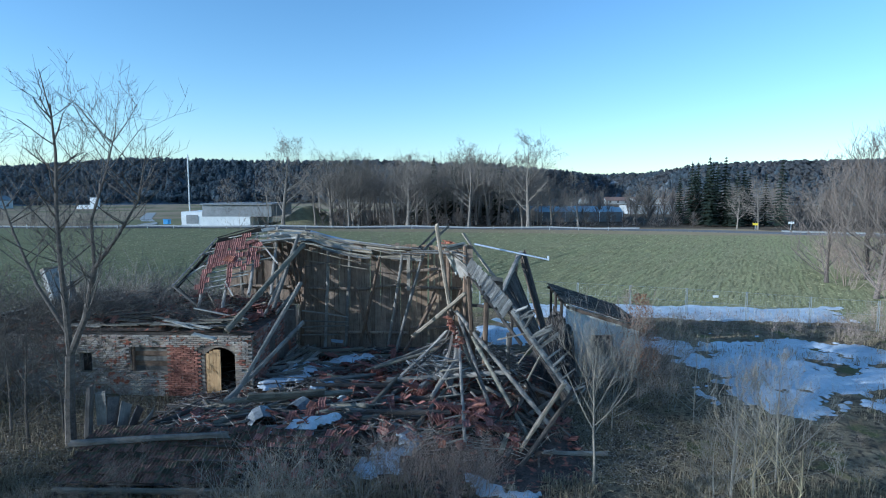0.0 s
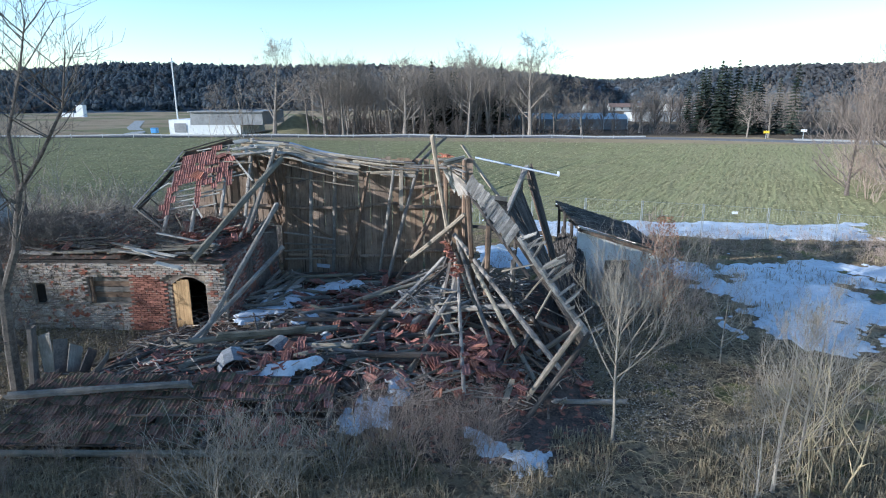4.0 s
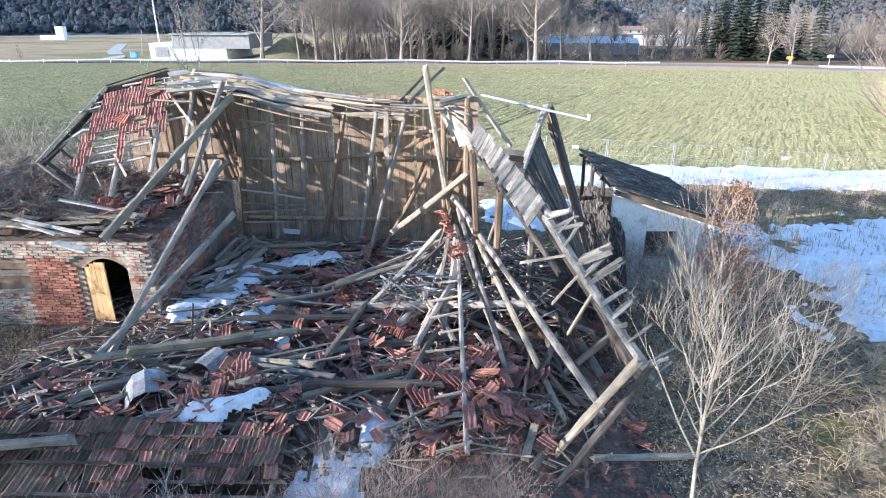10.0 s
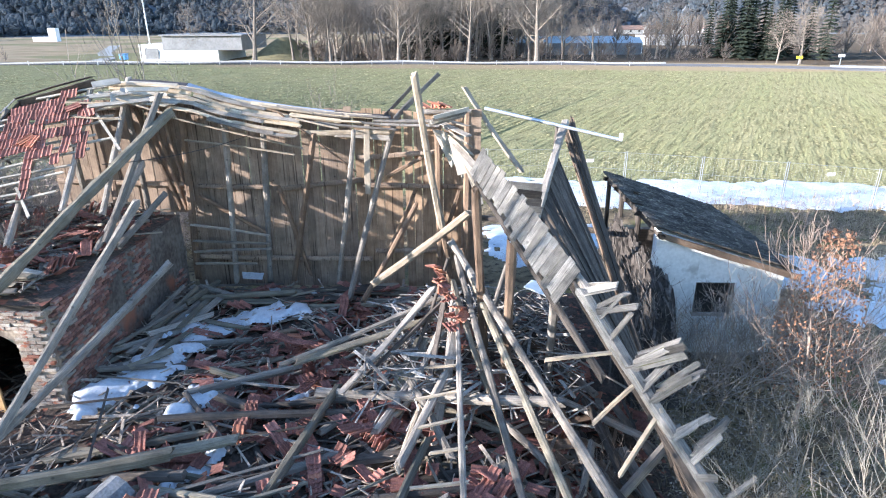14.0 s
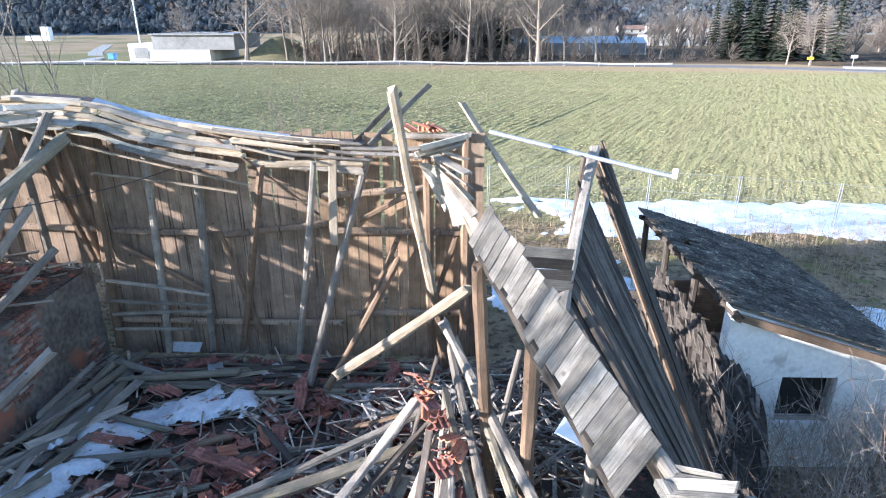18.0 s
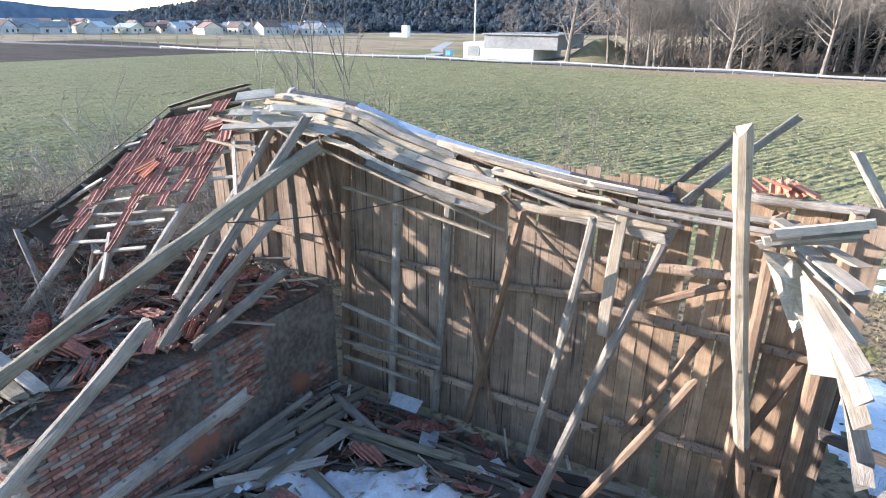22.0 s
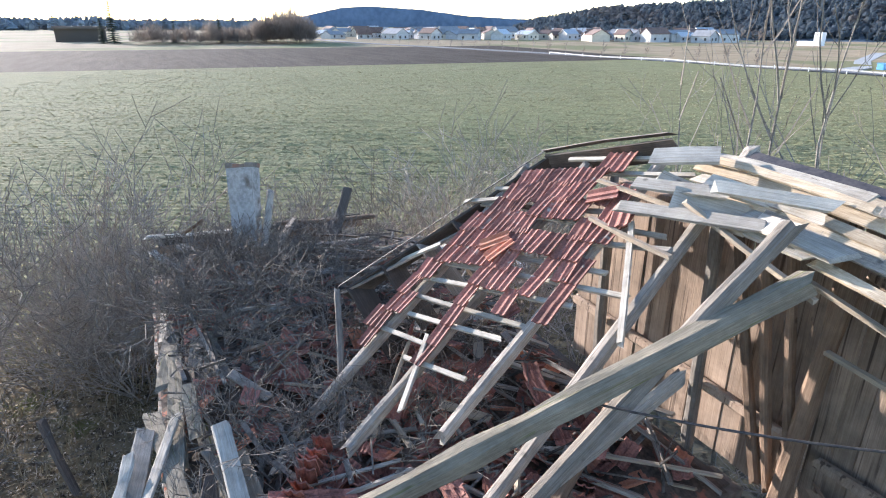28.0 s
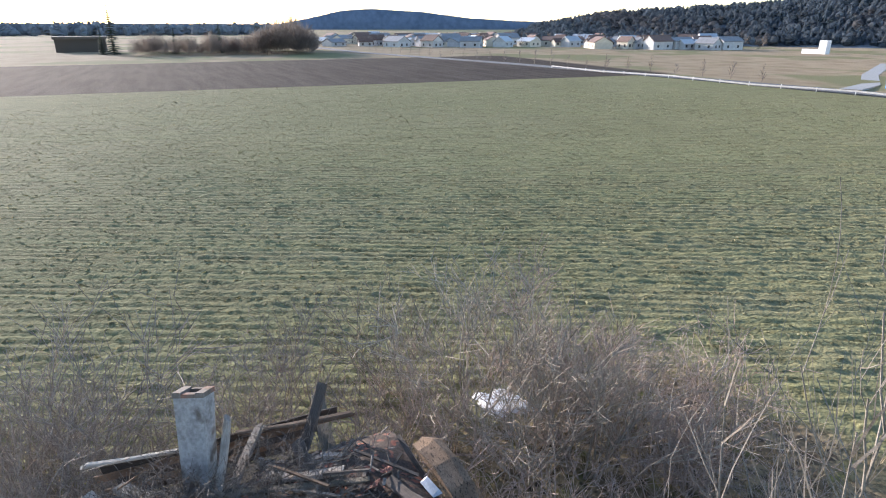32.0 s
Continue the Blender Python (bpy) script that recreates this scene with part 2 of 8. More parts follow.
sheet_plastic = shade("milky_plastic", (0.28, 0.32, 0.34), (0.45, 0.49, 0.52), 3, 0.35, bump=0.2, vary=0.1)


def ground_material():
    m = bpy.data.materials.new("ground")
    m.use_nodes = True
    t = m.node_tree
    n, l = t.nodes, t.links
    bsdf = n["Principled BSDF"]
    bsdf.inputs["Roughness"].default_value = 1.0
    bsdf.inputs["Specular IOR Level"].default_value = 0.05
    bsdf.inputs["Diffuse Roughness"].default_value = 0.5
    pos = n.new("ShaderNodeNewGeometry").outputs["Position"]

    def noise_tex(scale, detail=5, stretch=None, turn=0):
        v = pos
        if stretch:
            mp = n.new("ShaderNodeMapping")
            mp.inputs["Rotation"].default_value = (0, 0, radians(turn))
            mp.inputs["Scale"].default_value = stretch
            l.new(pos, mp.inputs["Vector"])
            v = mp.outputs[0]
        x = n.new("ShaderNodeTexNoise")
        x.inputs["Scale"].default_value = scale
        x.inputs["Detail"].default_value = detail
        l.new(v, x.inputs["Vector"])
        return x.outputs["Fac"]

    def mix(f, a, b):
        x = n.new("ShaderNodeMix")
        x.data_type = "RGBA"
        for v, s in ((f, "Factor"), (a, 6), (b, 7)):
            if isinstance(v, tuple):
                x.inputs[s].default_value = (*v, 1)
            else:
                l.new(v, x.inputs[s])
        return x.outputs[2]

    def calc(op, a, b=None, c=None):
        x = n.new("ShaderNodeMath")
        x.operation = op
        for k, v in enumerate((a, b, c)):
            if v is None:
                continue
            if isinstance(v, (int, float)):
                x.inputs[k].default_value = v
            else:
                l.new(v, x.inputs[k])
        return x.outputs[0]

    sep = n.new("ShaderNodeSeparateXYZ")
    l.new(pos, sep.inputs[0])
    X, Y = sep.outputs[0], sep.outputs[1]

    def step(v, lo, hi):
        x = n.new("ShaderNodeMapRange")
        x.inputs["From Min"].default_value, x.inputs["From Max"].default_value = lo, hi
        l.new(v, x.inputs["Value"])
        return x.outputs[0]

    wob = calc("MULTIPLY", calc("SUBTRACT", noise_tex(0.25), 0.5), 6.0)
    # meadow with drilled rows
    meadow = mix(step(noise_tex(0.06), 0.35, 0.65), (0.178, 0.168, 0.085), (0.228, 0.213, 0.118))
    across_row = calc("SUBTRACT", calc("MULTIPLY", X, 0.891), calc("MULTIPLY", Y, 0.454))
    down_row = calc("ADD", calc("MULTIPLY", X, 0.454), calc("MULTIPLY", Y, 0.891))

    def row_noise(a, b, detail):
        comb = n.new("ShaderNodeCombineXYZ")
        l.new(calc("MULTIPLY", across_row, a), comb.inputs[0])
        l.new(calc("MULTIPLY", down_row, b), comb.inputs[1])
        x = n.new("ShaderNodeTexNoise")
        x.inputs["Scale"].default_value = 1.0
        x.inputs["Detail"].default_value = detail
        l.new(comb.outputs[0], x.inputs["Vector"])
        return x.outputs["Fac"]

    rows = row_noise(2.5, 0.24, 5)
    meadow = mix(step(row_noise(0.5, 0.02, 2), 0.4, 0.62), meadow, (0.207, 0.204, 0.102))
    # row gaps: dark soil, with the shade between tufts put into the colour
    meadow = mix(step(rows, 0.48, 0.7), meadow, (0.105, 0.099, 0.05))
    meadow = mix(step(row_noise(7, 4, 3), 0.5, 0.7), meadow, (0.29, 0.28, 0.148))
    # yard: dead grass, litter and soil
    yard = mix(step(noise_tex(1.1), 0.4, 0.6), (0.165, 0.125, 0.078), (0.28, 0.218, 0.135))
    yard = mix(step(noise_tex(5), 0.5, 0.62), yard, (0.09, 0.07, 0.05))
    yard = mix(step(noise_tex(0.8, 6), 0.56, 0.66), yard, (0.15, 0.14, 0.06))
    soil = mix(step(noise_tex(0.5, 5, (0.1, 1.0, 1), 0), 0.35, 0.65), (0.05, 0.04, 0.034), (0.08, 0.065, 0.055))
    stubble = mix(step(noise_tex(0.12), 0.35, 0.65), (0.27, 0.205, 0.13), (0.36, 0.28, 0.185))
    stubble = mix(step(noise_tex(0.02), 0.5, 0.56), stubble, (0.2, 0.19, 0.1))
    # inside the yard: x from -16 to 21, y under 37, and all behind the start
    in_x = calc("MULTIPLY", step(calc("ADD", X, wob), -20, -18), step(calc("ADD", X, wob), 27, 25))
    in_y = step(calc("ADD", Y, wob), 37.5, 36)
    behind = calc("MULTIPLY", step(calc("ADD", Y, wob), 9.5, 7.5), step(calc("ADD", X, wob), -36, -33))
    is_yard = calc("MINIMUM", calc("MAXIMUM", calc("MULTIPLY", in_x, in_y), behind), 1.0)
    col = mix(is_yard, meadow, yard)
    # ploughed soil west of the meadow, stubble beyond it and across the road
    edge = calc("ADD", X, calc("MULTIPLY", Y, -0.075))
    col = mix(step(edge, -128.5, -129.5), col, soil)
    far = calc("ADD", X, calc("MULTIPLY", Y, 0.0))
    col = mix(step(far, -222, -224), col, stubble)
    across = calc("ADD", Y, calc("MULTIPLY", X, 0.12))
    col = mix(calc("MULTIPLY", step(across, 122, 126), step(X, -30, -40)), col, stubble)
    verge = calc("MULTIPLY", step(calc("ADD", across, wob), 116, 119), step(X, -50, -44))
    col = mix(verge, col, (0.24, 0.19, 0.12))
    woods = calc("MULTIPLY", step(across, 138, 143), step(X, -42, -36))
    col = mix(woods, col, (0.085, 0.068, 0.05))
    col = mix(calc("MULTIPLY", step(Y, 620, 700), 1.0), col, (0.15, 0.16, 0.1))
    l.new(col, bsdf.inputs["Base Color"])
    bp = n.new("ShaderNodeBump")
    bp.inputs["Strength"].default_value = 1.0
    bp.inputs["Distance"].default_value = 0.1
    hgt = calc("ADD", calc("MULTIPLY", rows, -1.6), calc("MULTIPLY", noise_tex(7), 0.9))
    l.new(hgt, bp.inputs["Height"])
    l.new(bp.outputs[0], bsdf.inputs["Normal"])
    return m


ground_mat = ground_material()

# ---- builders ----
rng = random.Random(7)


def mesh_of(name, verts, faces, mat, smooth=False):
    me = bpy.data.meshes.new(name)
    me.from_pydata([tuple(v) for v in verts], [], faces)
    me.materials.append(mat)
    if smooth:
        me.shade_smooth()
    me.update()
    return me


def thing(name, label, category, group="", kind="", at=(0, 0, 0)):
    e = new(name)
    e.empty_display_size = 0.1
    e.location = at
    return tagged(e, label, category, group, kind)


def under(ob, parent):
    """Makes ob, placed in world terms, a child of parent, whose own turn is none."""
    ob.parent = parent
    ob.matrix_parent_inverse = Matrix.Translation(parent.location).inverted()
    return ob


def put(name, me, parent=None, m=None, label="", category="", group="", kind=""):
    ob = new(name, me)
    if m is not None:
        ob.matrix_world = m
    if parent is not None:
        under(ob, parent)
    return tagged(ob, label, category, group, kind)


def along(p0, p1, up=(0, 0, 1), roll=0.0):
    """A pose at the middle of p0-p1 whose x axis runs along it."""
    a, b = Vector(p0), Vector(p1)
    x = (b - a).normalized()
    u = Vector(up)
    if abs(x.dot(u)) > 0.97:
        u = Vector((0, 1, 0))
    y = u.cross(x).normalized()
    z = x.cross(y)
    m = Matrix((x, y, z)).transposed().to_4x4()
    m.translation = (a + b) / 2
    return m @ Matrix.Rotation(roll, 4, "X")


def timber(length, w, h, sections=5, wear=0.12, bend=0.0, split=True, seed=None):
    """A worn squared timber along x: chamfered, slightly bent, with ragged ends."""
    r = random.Random(seed if seed is not None else rng.random())
    c = 0.26 * min(w, h)
    hw, hh = w / 2, h / 2
    prof = [(-hw, -hh + c), (-hw + c, -hh), (hw - c, -hh), (hw, -hh + c), (hw, hh - c), (hw - c, hh), (-hw + c, hh), (-hw, hh - c)]
    verts, faces = [], []
    by, bz = r.uniform(-1, 1) * bend, r.uniform(-1, 0.3) * bend
    for s in range(sections):
        f = s / (sections - 1)
        k = 4 * f * (1 - f)
        g = 1 + r.uniform(-wear, wear) * 0.5
        for y, z in prof:
            rag = 0
            if s in (0, sections - 1) and split:
                rag = r.uniform(-1, 0.4) * min(0.12, length * 0.06) * (1 if s else -1)
            verts.append(((f - 0.5) * length + rag, y * g + by * k + r.uniform(-wear, wear) * 0.3 * w, z * g + bz * k + r.uniform(-wear, wear) * 0.3 * h))
    for s in range(sections - 1):
        for k in range(8):
            a, b = s * 8 + k, s * 8 + (k + 1) % 8
            faces.append((a, b, b + 8, a + 8))
    faces.append(tuple(range(7, -1, -1)))
    faces.append(tuple(range((sections - 1) * 8, sections * 8)))
    return verts, faces


def lath(length, w, h, seed=None, sections=3):
    r = random.Random(seed if seed is not None else rng.random())
    verts, faces = [], []
    bz = r.uniform(-1, 1) * 0.012 * length
    for s in range(sections):
        f = s / (sections - 1)
        k = 4 * f * (1 - f)
        for y, z in ((-w / 2, -h / 2), (w / 2, -h / 2), (w / 2, h / 2), (-w / 2, h / 2)):
            rag = r.uniform(-1, 1) * min(0.06, w * 0.6) if s in (0, sections - 1) else 0
            verts.append(((f - 0.5) * length + rag, y * (1 + r.uniform(-0.06, 0.06)), z + bz * k))
    for s in range(sections - 1):
        for k in range(4):
            a, b = s * 4 + k, s * 4 + (k + 1) % 4
            faces.append((a, b, b + 4, a + 4))
    faces += [(3, 2, 1, 0), tuple(range((sections - 1) * 4, sections * 4))]
    return verts, faces


def beam(name, p0, p1, w, h, mat, parent=None, label="", category="", group="", bend=0.02, roll=0.0, up=(0, 0, 1)):
    length = (Vector(p1) - Vector(p0)).length
    me = mesh_of(name, *timber(length, w, h, max(6, int(length * 2.2)), wear=0.2, bend=bend), mat)
    return put(name, me, parent, along(p0, p1, up, roll), label, category, group)


def board(name, p0, p1, w, h, mat, parent=None, label="", category="", group="", roll=0.0, up=(0, 0, 1)):
    length = (Vector(p1) - Vector(p0)).length
    me = mesh_of(name, *lath(length, w, h), mat)
    return put(name, me, parent, along(p0, p1, up, roll), label, category, group)


def box_data(x0, y0, z0, x1, y1, z1):
    v = [(x, y, z) for z in (z0, z1) for y in (y0, y1) for x in (x0, x1)]
    return v, [(0, 2, 3, 1), (4, 5, 7, 6), (0, 1, 5, 4), (2, 6, 7, 3), (0, 4, 6, 2), (1, 3, 7, 5)]


def box(name, lo, hi, mat, parent=None, label="", category="", group="", kind="", bevel=0.0):
    v, f = box_data(*lo, *hi)
    me = mesh_of(name, v, f, mat)
    if bevel:
        bm = bmesh.new()
        bm.from_mesh(me)
        bmesh.ops.bevel(bm, geom=bm.edges[:], offset=bevel, segments=1, affect="EDGES")
        bm.to_mesh(me)
        bm.free()
    return put(name, me, parent, None, label, category, group, kind)


class Heap:
    """Gathers many small shapes into one mesh."""

    def __init__(self):
        self.v, self.f = [], []

    def add(self, verts, faces, m=None):
        k = len(self.v)
        self.v += [tuple(m @ Vector(v)) for v in verts] if m is not None else [tuple(v) for v in verts]
        self.f += [tuple(i + k for i in f) for f in faces]

    def mesh(self, name, mat, smooth=False):
        return mesh_of(name, self.v, self.f, mat, smooth)


def hill_noise(x, y, s, seed=0.0):
    return noise.noise(Vector((x * s, y * s, seed)))


def ground_z(x, y):
    d = max(0.0, math.hypot((x + 3) / 16, (y - 18) / 16) - 1)
    low = -0.35 * min(1, d)
    near = 1 if -30 < x < 40 and -10 < y < 60 else 0.3
    z = low + 0.09 * near * hill_noise(x, y, 0.35, 3) + 0.04 * near * hill_noise(x, y, 1.3, 5)
    if y > 138 - 0.12 * x - 3:
        z -= 0.5
    return z

# ---- ground and distance ----


def axis(lo, hi, step, far):
    a = [lo + step * k for k in range(int((hi - lo) / step) + 1)]
    s, x, left = step, lo, []
    while x > -far:
        s *= 1.28
        x -= s
        left.append(x)
    s, x, right = step, a[-1], []
    while x < far:
        s *= 1.28
        x += s
        right.append(x)
    return left[::-1] + a + right


gx, gy = axis(-32, 40, 0.8, 4000), axis(-10, 60, 0.8, 4000)
gv = [(x, y, ground_z(x, y)) for y in gy for x in gx]
gw = len(gx)
gf = [(j * gw + i, j * gw + i + 1, (j + 1) * gw + i + 1, (j + 1) * gw + i) for j in range(len(gy) - 1) for i in range(gw - 1)]
put("ground", mesh_of("ground", gv, gf, ground_mat, True), label="meadow, yard of dead grass and ploughed fields", kind="structure")


def lerp_table(table, x):
    for (x0, v0), (x1, v1) in zip(table, table[1:]):
        if x0 <= x <= x1:
            return v0 + (v1 - v0) * (x - x0) / (x1 - x0)
    return table[0][1] if x < table[0][0] else table[-1][1]


def around(azimuth, far):
    a = radians(azimuth)
    return -math.sin(a) * far, math.cos(a) * far


# the skyline: degrees left of +y, and degrees above the horizon
NEAR_HILL = [(-75, 3.1), (-45, 3.55), (-33, 3.6), (-28, 3.65), (-22, 3.45), (-17, 2.45), (-13, 2.25), (-9.5, 2.85), (-3, 3.75), (8, 4.05), (19, 3.85), (25, 3.95), (30, 3.85), (37, 3.05), (42, 2.8), (49, 2.5), (55, 1.4), (58.5, 0.1)]


def hill_far(a):
    return 620 + 380 * math.exp(-((a + 14) / 5) ** 2)


def conifer(heap, x, y, z, h, r, seed, layers=3, sides=6):
    q = random.Random(seed)
    for k in range(layers):
        z0 = z + h * (0.12 + 0.26 * k)
        z1 = z + h * (0.5 + 0.5 * (k + 1) / layers) if k < layers - 1 else z + h
        rr = r * (1 - 0.27 * k)
        ring = []
        a0 = q.random() * 6
        for s in range(sides):
            a = a0 + 6.283 * s / sides
            d = rr * q.uniform(0.65, 1.15)
            ring.append((x + math.cos(a) * d, y + math.sin(a) * d, z0 + q.uniform(-0.06, 0.04) * h))
        heap.add(ring + [(x, y, z1)], [(s, (s + 1) % sides, sides) for s in range(sides)])


def round_crown(heap, x, y, z, h, r, seed, sides=6):
    """A far rounded crown with an uneven outline."""
    q = random.Random(seed)
    rings = []
    for f, w in ((0.15, 0.55), (0.45, 1.0), (0.75, 0.8), (0.93, 0.4)):
        a0 = q.random() * 6
        rings.append([(x + math.cos(a0 + 6.283 * s / sides) * r * w * q.uniform(0.7, 1.2), y + math.sin(a0 + 6.283 * s / sides) * r * w * q.uniform(0.7, 1.2), z + h * (f + q.uniform(-0.07, 0.07))) for s in range(sides)])
    v = [p for ring in rings for p in ring] + [(x, y, z + h)]
    f = [(k * sides + s, k * sides + (s + 1) % sides, (k + 1) * sides + (s + 1) % sides, (k + 1) * sides + s) for k in range(3) for s in range(sides)]
    heap.add(v, f + [(3 * sides + s, 3 * sides + (s + 1) % sides, 4 * sides) for s in range(sides)])


def fluffy(heap, x, y, z, h, r, seed, n=26):
    """A leafless far crown: a spray of thin slivers on a stem."""
    q = random.Random(seed)
    heap.add([(x - 0.02 * h, y, z), (x + 0.02 * h, y, z), (x, y, z + 0.8 * h)], [(0, 1, 2)])
    for _ in range(n):
        a, b = q.random() * 6.283, q.uniform(0.35, 1.0)
        rad = r * math.sin(min(1, (1.05 - b) * 2.2) * 1.57) * q.uniform(0.4, 1)
        px, py, pz = x + math.cos(a) * rad, y + math.sin(a) * rad, z + h * b
        bz = z + h * max(0.15, b - q.uniform(0.15, 0.35))
        w = 0.016 * h
        bx, by = x + (px - x) * 0.25, y + (py - y) * 0.25
        heap.add([(bx - w, by, bz), (bx + w, by, bz), (px, py, pz), (px + w * 0.7, py, pz - w)], [(0, 1, 2), (1, 3, 2)])


def build_hills():
    v, f = [], []
    cols = [-75 + 1.5 * k for k in range(90)]
    for a in cols:
        d = hill_far(a)
        top = d * math.tan(radians(max(0.02, lerp_table(NEAR_HILL, a)))) + 7 - 13
        for s, k in ((0.72, 0.0), (0.8, 0.25), (0.88, 0.62), (0.96, 0.9), (1.02, 1.0), (1.2, 0.8)):
            x, y = around(a, d * s)
            v.append((x, y, -1.5 + max(0.2, top) * k + 1.5 * hill_noise(a * 3, s * 9, 0.4, 2)))
    n = 6
    for i in range(len(cols) - 1):
        for k in range(n - 1):
            f.append((i * n + k, (i + 1) * n + k, (i + 1) * n + k + 1, i * n + k + 1))
    # the floor tone is lifted to blue-grey to stand for air haze
    put("hill", mesh_of("hill", v, f, shade("hazed_hill_floor", (0.1, 0.115, 0.13), (0.15, 0.165, 0.18), 0.05, 1.0, bump=0, vary=0, world_space=True), True), label="wooded hillside behind the valley fields", category="hill", kind="structure")
    dark, bare = Heap(), Heap()
    q = random.Random(5)
    for k in range(14000):
        a = q.uniform(-75, 58)
        d = hill_far(a)
        el = lerp_table(NEAR_HILL, a)
        if el < 0.25:
            continue
        s = q.uniform(0.73, 1.02)
        top = d * math.tan(radians(el)) - 6
        kk = lerp_table([(0.72, 0), (0.8, 0.25), (0.88, 0.62), (0.96, 0.9), (1.02, 1.0)], s)
        x, y = around(a, d * s)
        z = -2 + max(0.2, top) * kk
        spruce = hill_noise(x, y, 0.012, 9) + (0.25 if a > 8 else -0.1) + q.uniform(-0.3, 0.3) > 0
        h = q.uniform(4, 8)
        if spruce:
            if k % 3:
                round_crown(dark, x, y, z, h * 0.9, h * 0.36, k, 5)
            else:
                conifer(dark, x, y, z, h, h * 0.34, k, 2, 5)
        else:
            round_crown(bare, x, y, z, h * 0.8, h * 0.42, k, 5)
    # crown colours carry the distance haze: paler and bluer than real trees
    hazed_spruce = shade("far_spruce_hazed", (0.18, 0.21, 0.24), (0.225, 0.26, 0.29), 0.3, 0.95, bump=0, vary=0.15, island=True, leafy=0.8)
    hazed_bare_wood = shade("far_bare_wood_hazed", (0.21, 0.215, 0.225), (0.25, 0.255, 0.265), 0.3, 0.95, bump=0, vary=0.12, island=True, leafy=0.8)
    put("hill_spruces", dark.mesh("hill_spruces", hazed_spruce), label="spruce forest covering the hills, blue-grey haze in its colour", category="forest", kind="stuff")
    put("hill_broadleaf_wood", bare.mesh("hill_broadleaf_wood", hazed_bare_wood), label="bare broadleaf forest on the hills, pale haze in its colour", category="forest", kind="stuff")
    # low hills far beyond the village, blue distance haze put into their colour
    FAR = [(50, 0.3), (58, 0.55), (62, 0.8), (66, 1.3), (70.5, 1.55), (73, 1.4), (76, 0.75), (78.5, 0.28), (84, 0.3), (100, 0.3), (125, 0.4)]
    blue = shade("far_hazed_wood", (0.09, 0.13, 0.2), (0.14, 0.19, 0.28), 0.01, 1.0, bump=0, vary=0, world_space=True)
    v, f = [], []
    cols = [50 + 0.4 * k for k in range(190)]
    for a in cols:
        x, y = around(a, 2600)
        el = lerp_table(FAR, a) + 0.05 * hill_noise(a, 0, 2.1, 4)
        v += [(x, y, -5), (x, y, 7 + 2600 * math.tan(radians(max(0.05, el))))]
        x, y = around(a, 3100)
        v.append((x, y, -5))
    for i in range(len(cols) - 1):
        for k in range(2):
            f.append((i * 3 + k, (i + 1) * 3 + k, (i + 1) * 3 + k + 1, i * 3 + k + 1))
    put("far_hills", mesh_of("far_hills", v, f, blue, True), label="low wooded hills on the horizon, blue haze in their colour", category="hill", kind="structure")


build_hills()


# ---- bare trees and shrubs ----


def tube(heap, p, q, r0, r1, sides=3):
    d = (q - p)
    if d.length < 1e-5:
        return
    d.normalize()
    s = d.orthogonal().normalized()
    t = d.cross(s)
    k = len(heap.v)
    for base, r in ((p, r0), (q, r1)):
        for i in range(sides):
            a = 6.28318 * i / sides
            heap.v.append(tuple(base + (s * math.cos(a) + t * math.sin(a)) * r))
    for i in range(sides):
        j = (i + 1) % sides
        heap.f.append((k + i, k + j, k + sides + j, k + sides + i))


def grow(heap, q, p, d, length, r, depth, spread=0.55, droop=0.12, kids=(2, 4), sides=3, thin=0.004, bits=3):
    """A limb of a few bent pieces, with smaller limbs from its upper part."""
    pts = [p.copy()]
    for k in range(bits):
        d = (d + Vector((q.uniform(-1, 1), q.uniform(-1, 1), q.uniform(-0.6, 1))) * 0.13 + Vector((0, 0, droop)) * 0.5).normalized()
        p = p + d * (length / bits)
        pts.append(p.copy())
    end = max(thin * 0.7, r * 0.55)
    for k in range(bits):
        tube(heap, pts[k], pts[k + 1], r + (end - r) * k / bits, r + (end - r) * (k + 1) / bits, sides if r > 0.03 else 3)
    if depth <= 0:
        return
    for k in range(q.randint(*kids)):
        f = q.uniform(0.3, 1.0)
        i = min(bits - 1, int(f * bits))
        at = pts[i].lerp(pts[i + 1], f * bits - i)
        side = d.orthogonal().normalized()
        side = Matrix.Rotation(q.uniform(0, 6.283), 3, d) @ side
        nd = (d * (1 - spread) + side * q.uniform(0.5, 1.0) * spread * 1.4 + Vector((0, 0, droop))).normalized()
        grow(heap, q, at, nd, length * q.uniform(0.5, 0.8), max(thin, end * q.uniform(0.5, 0.8)), depth - 1, spread, droop, kids, sides, thin, bits)


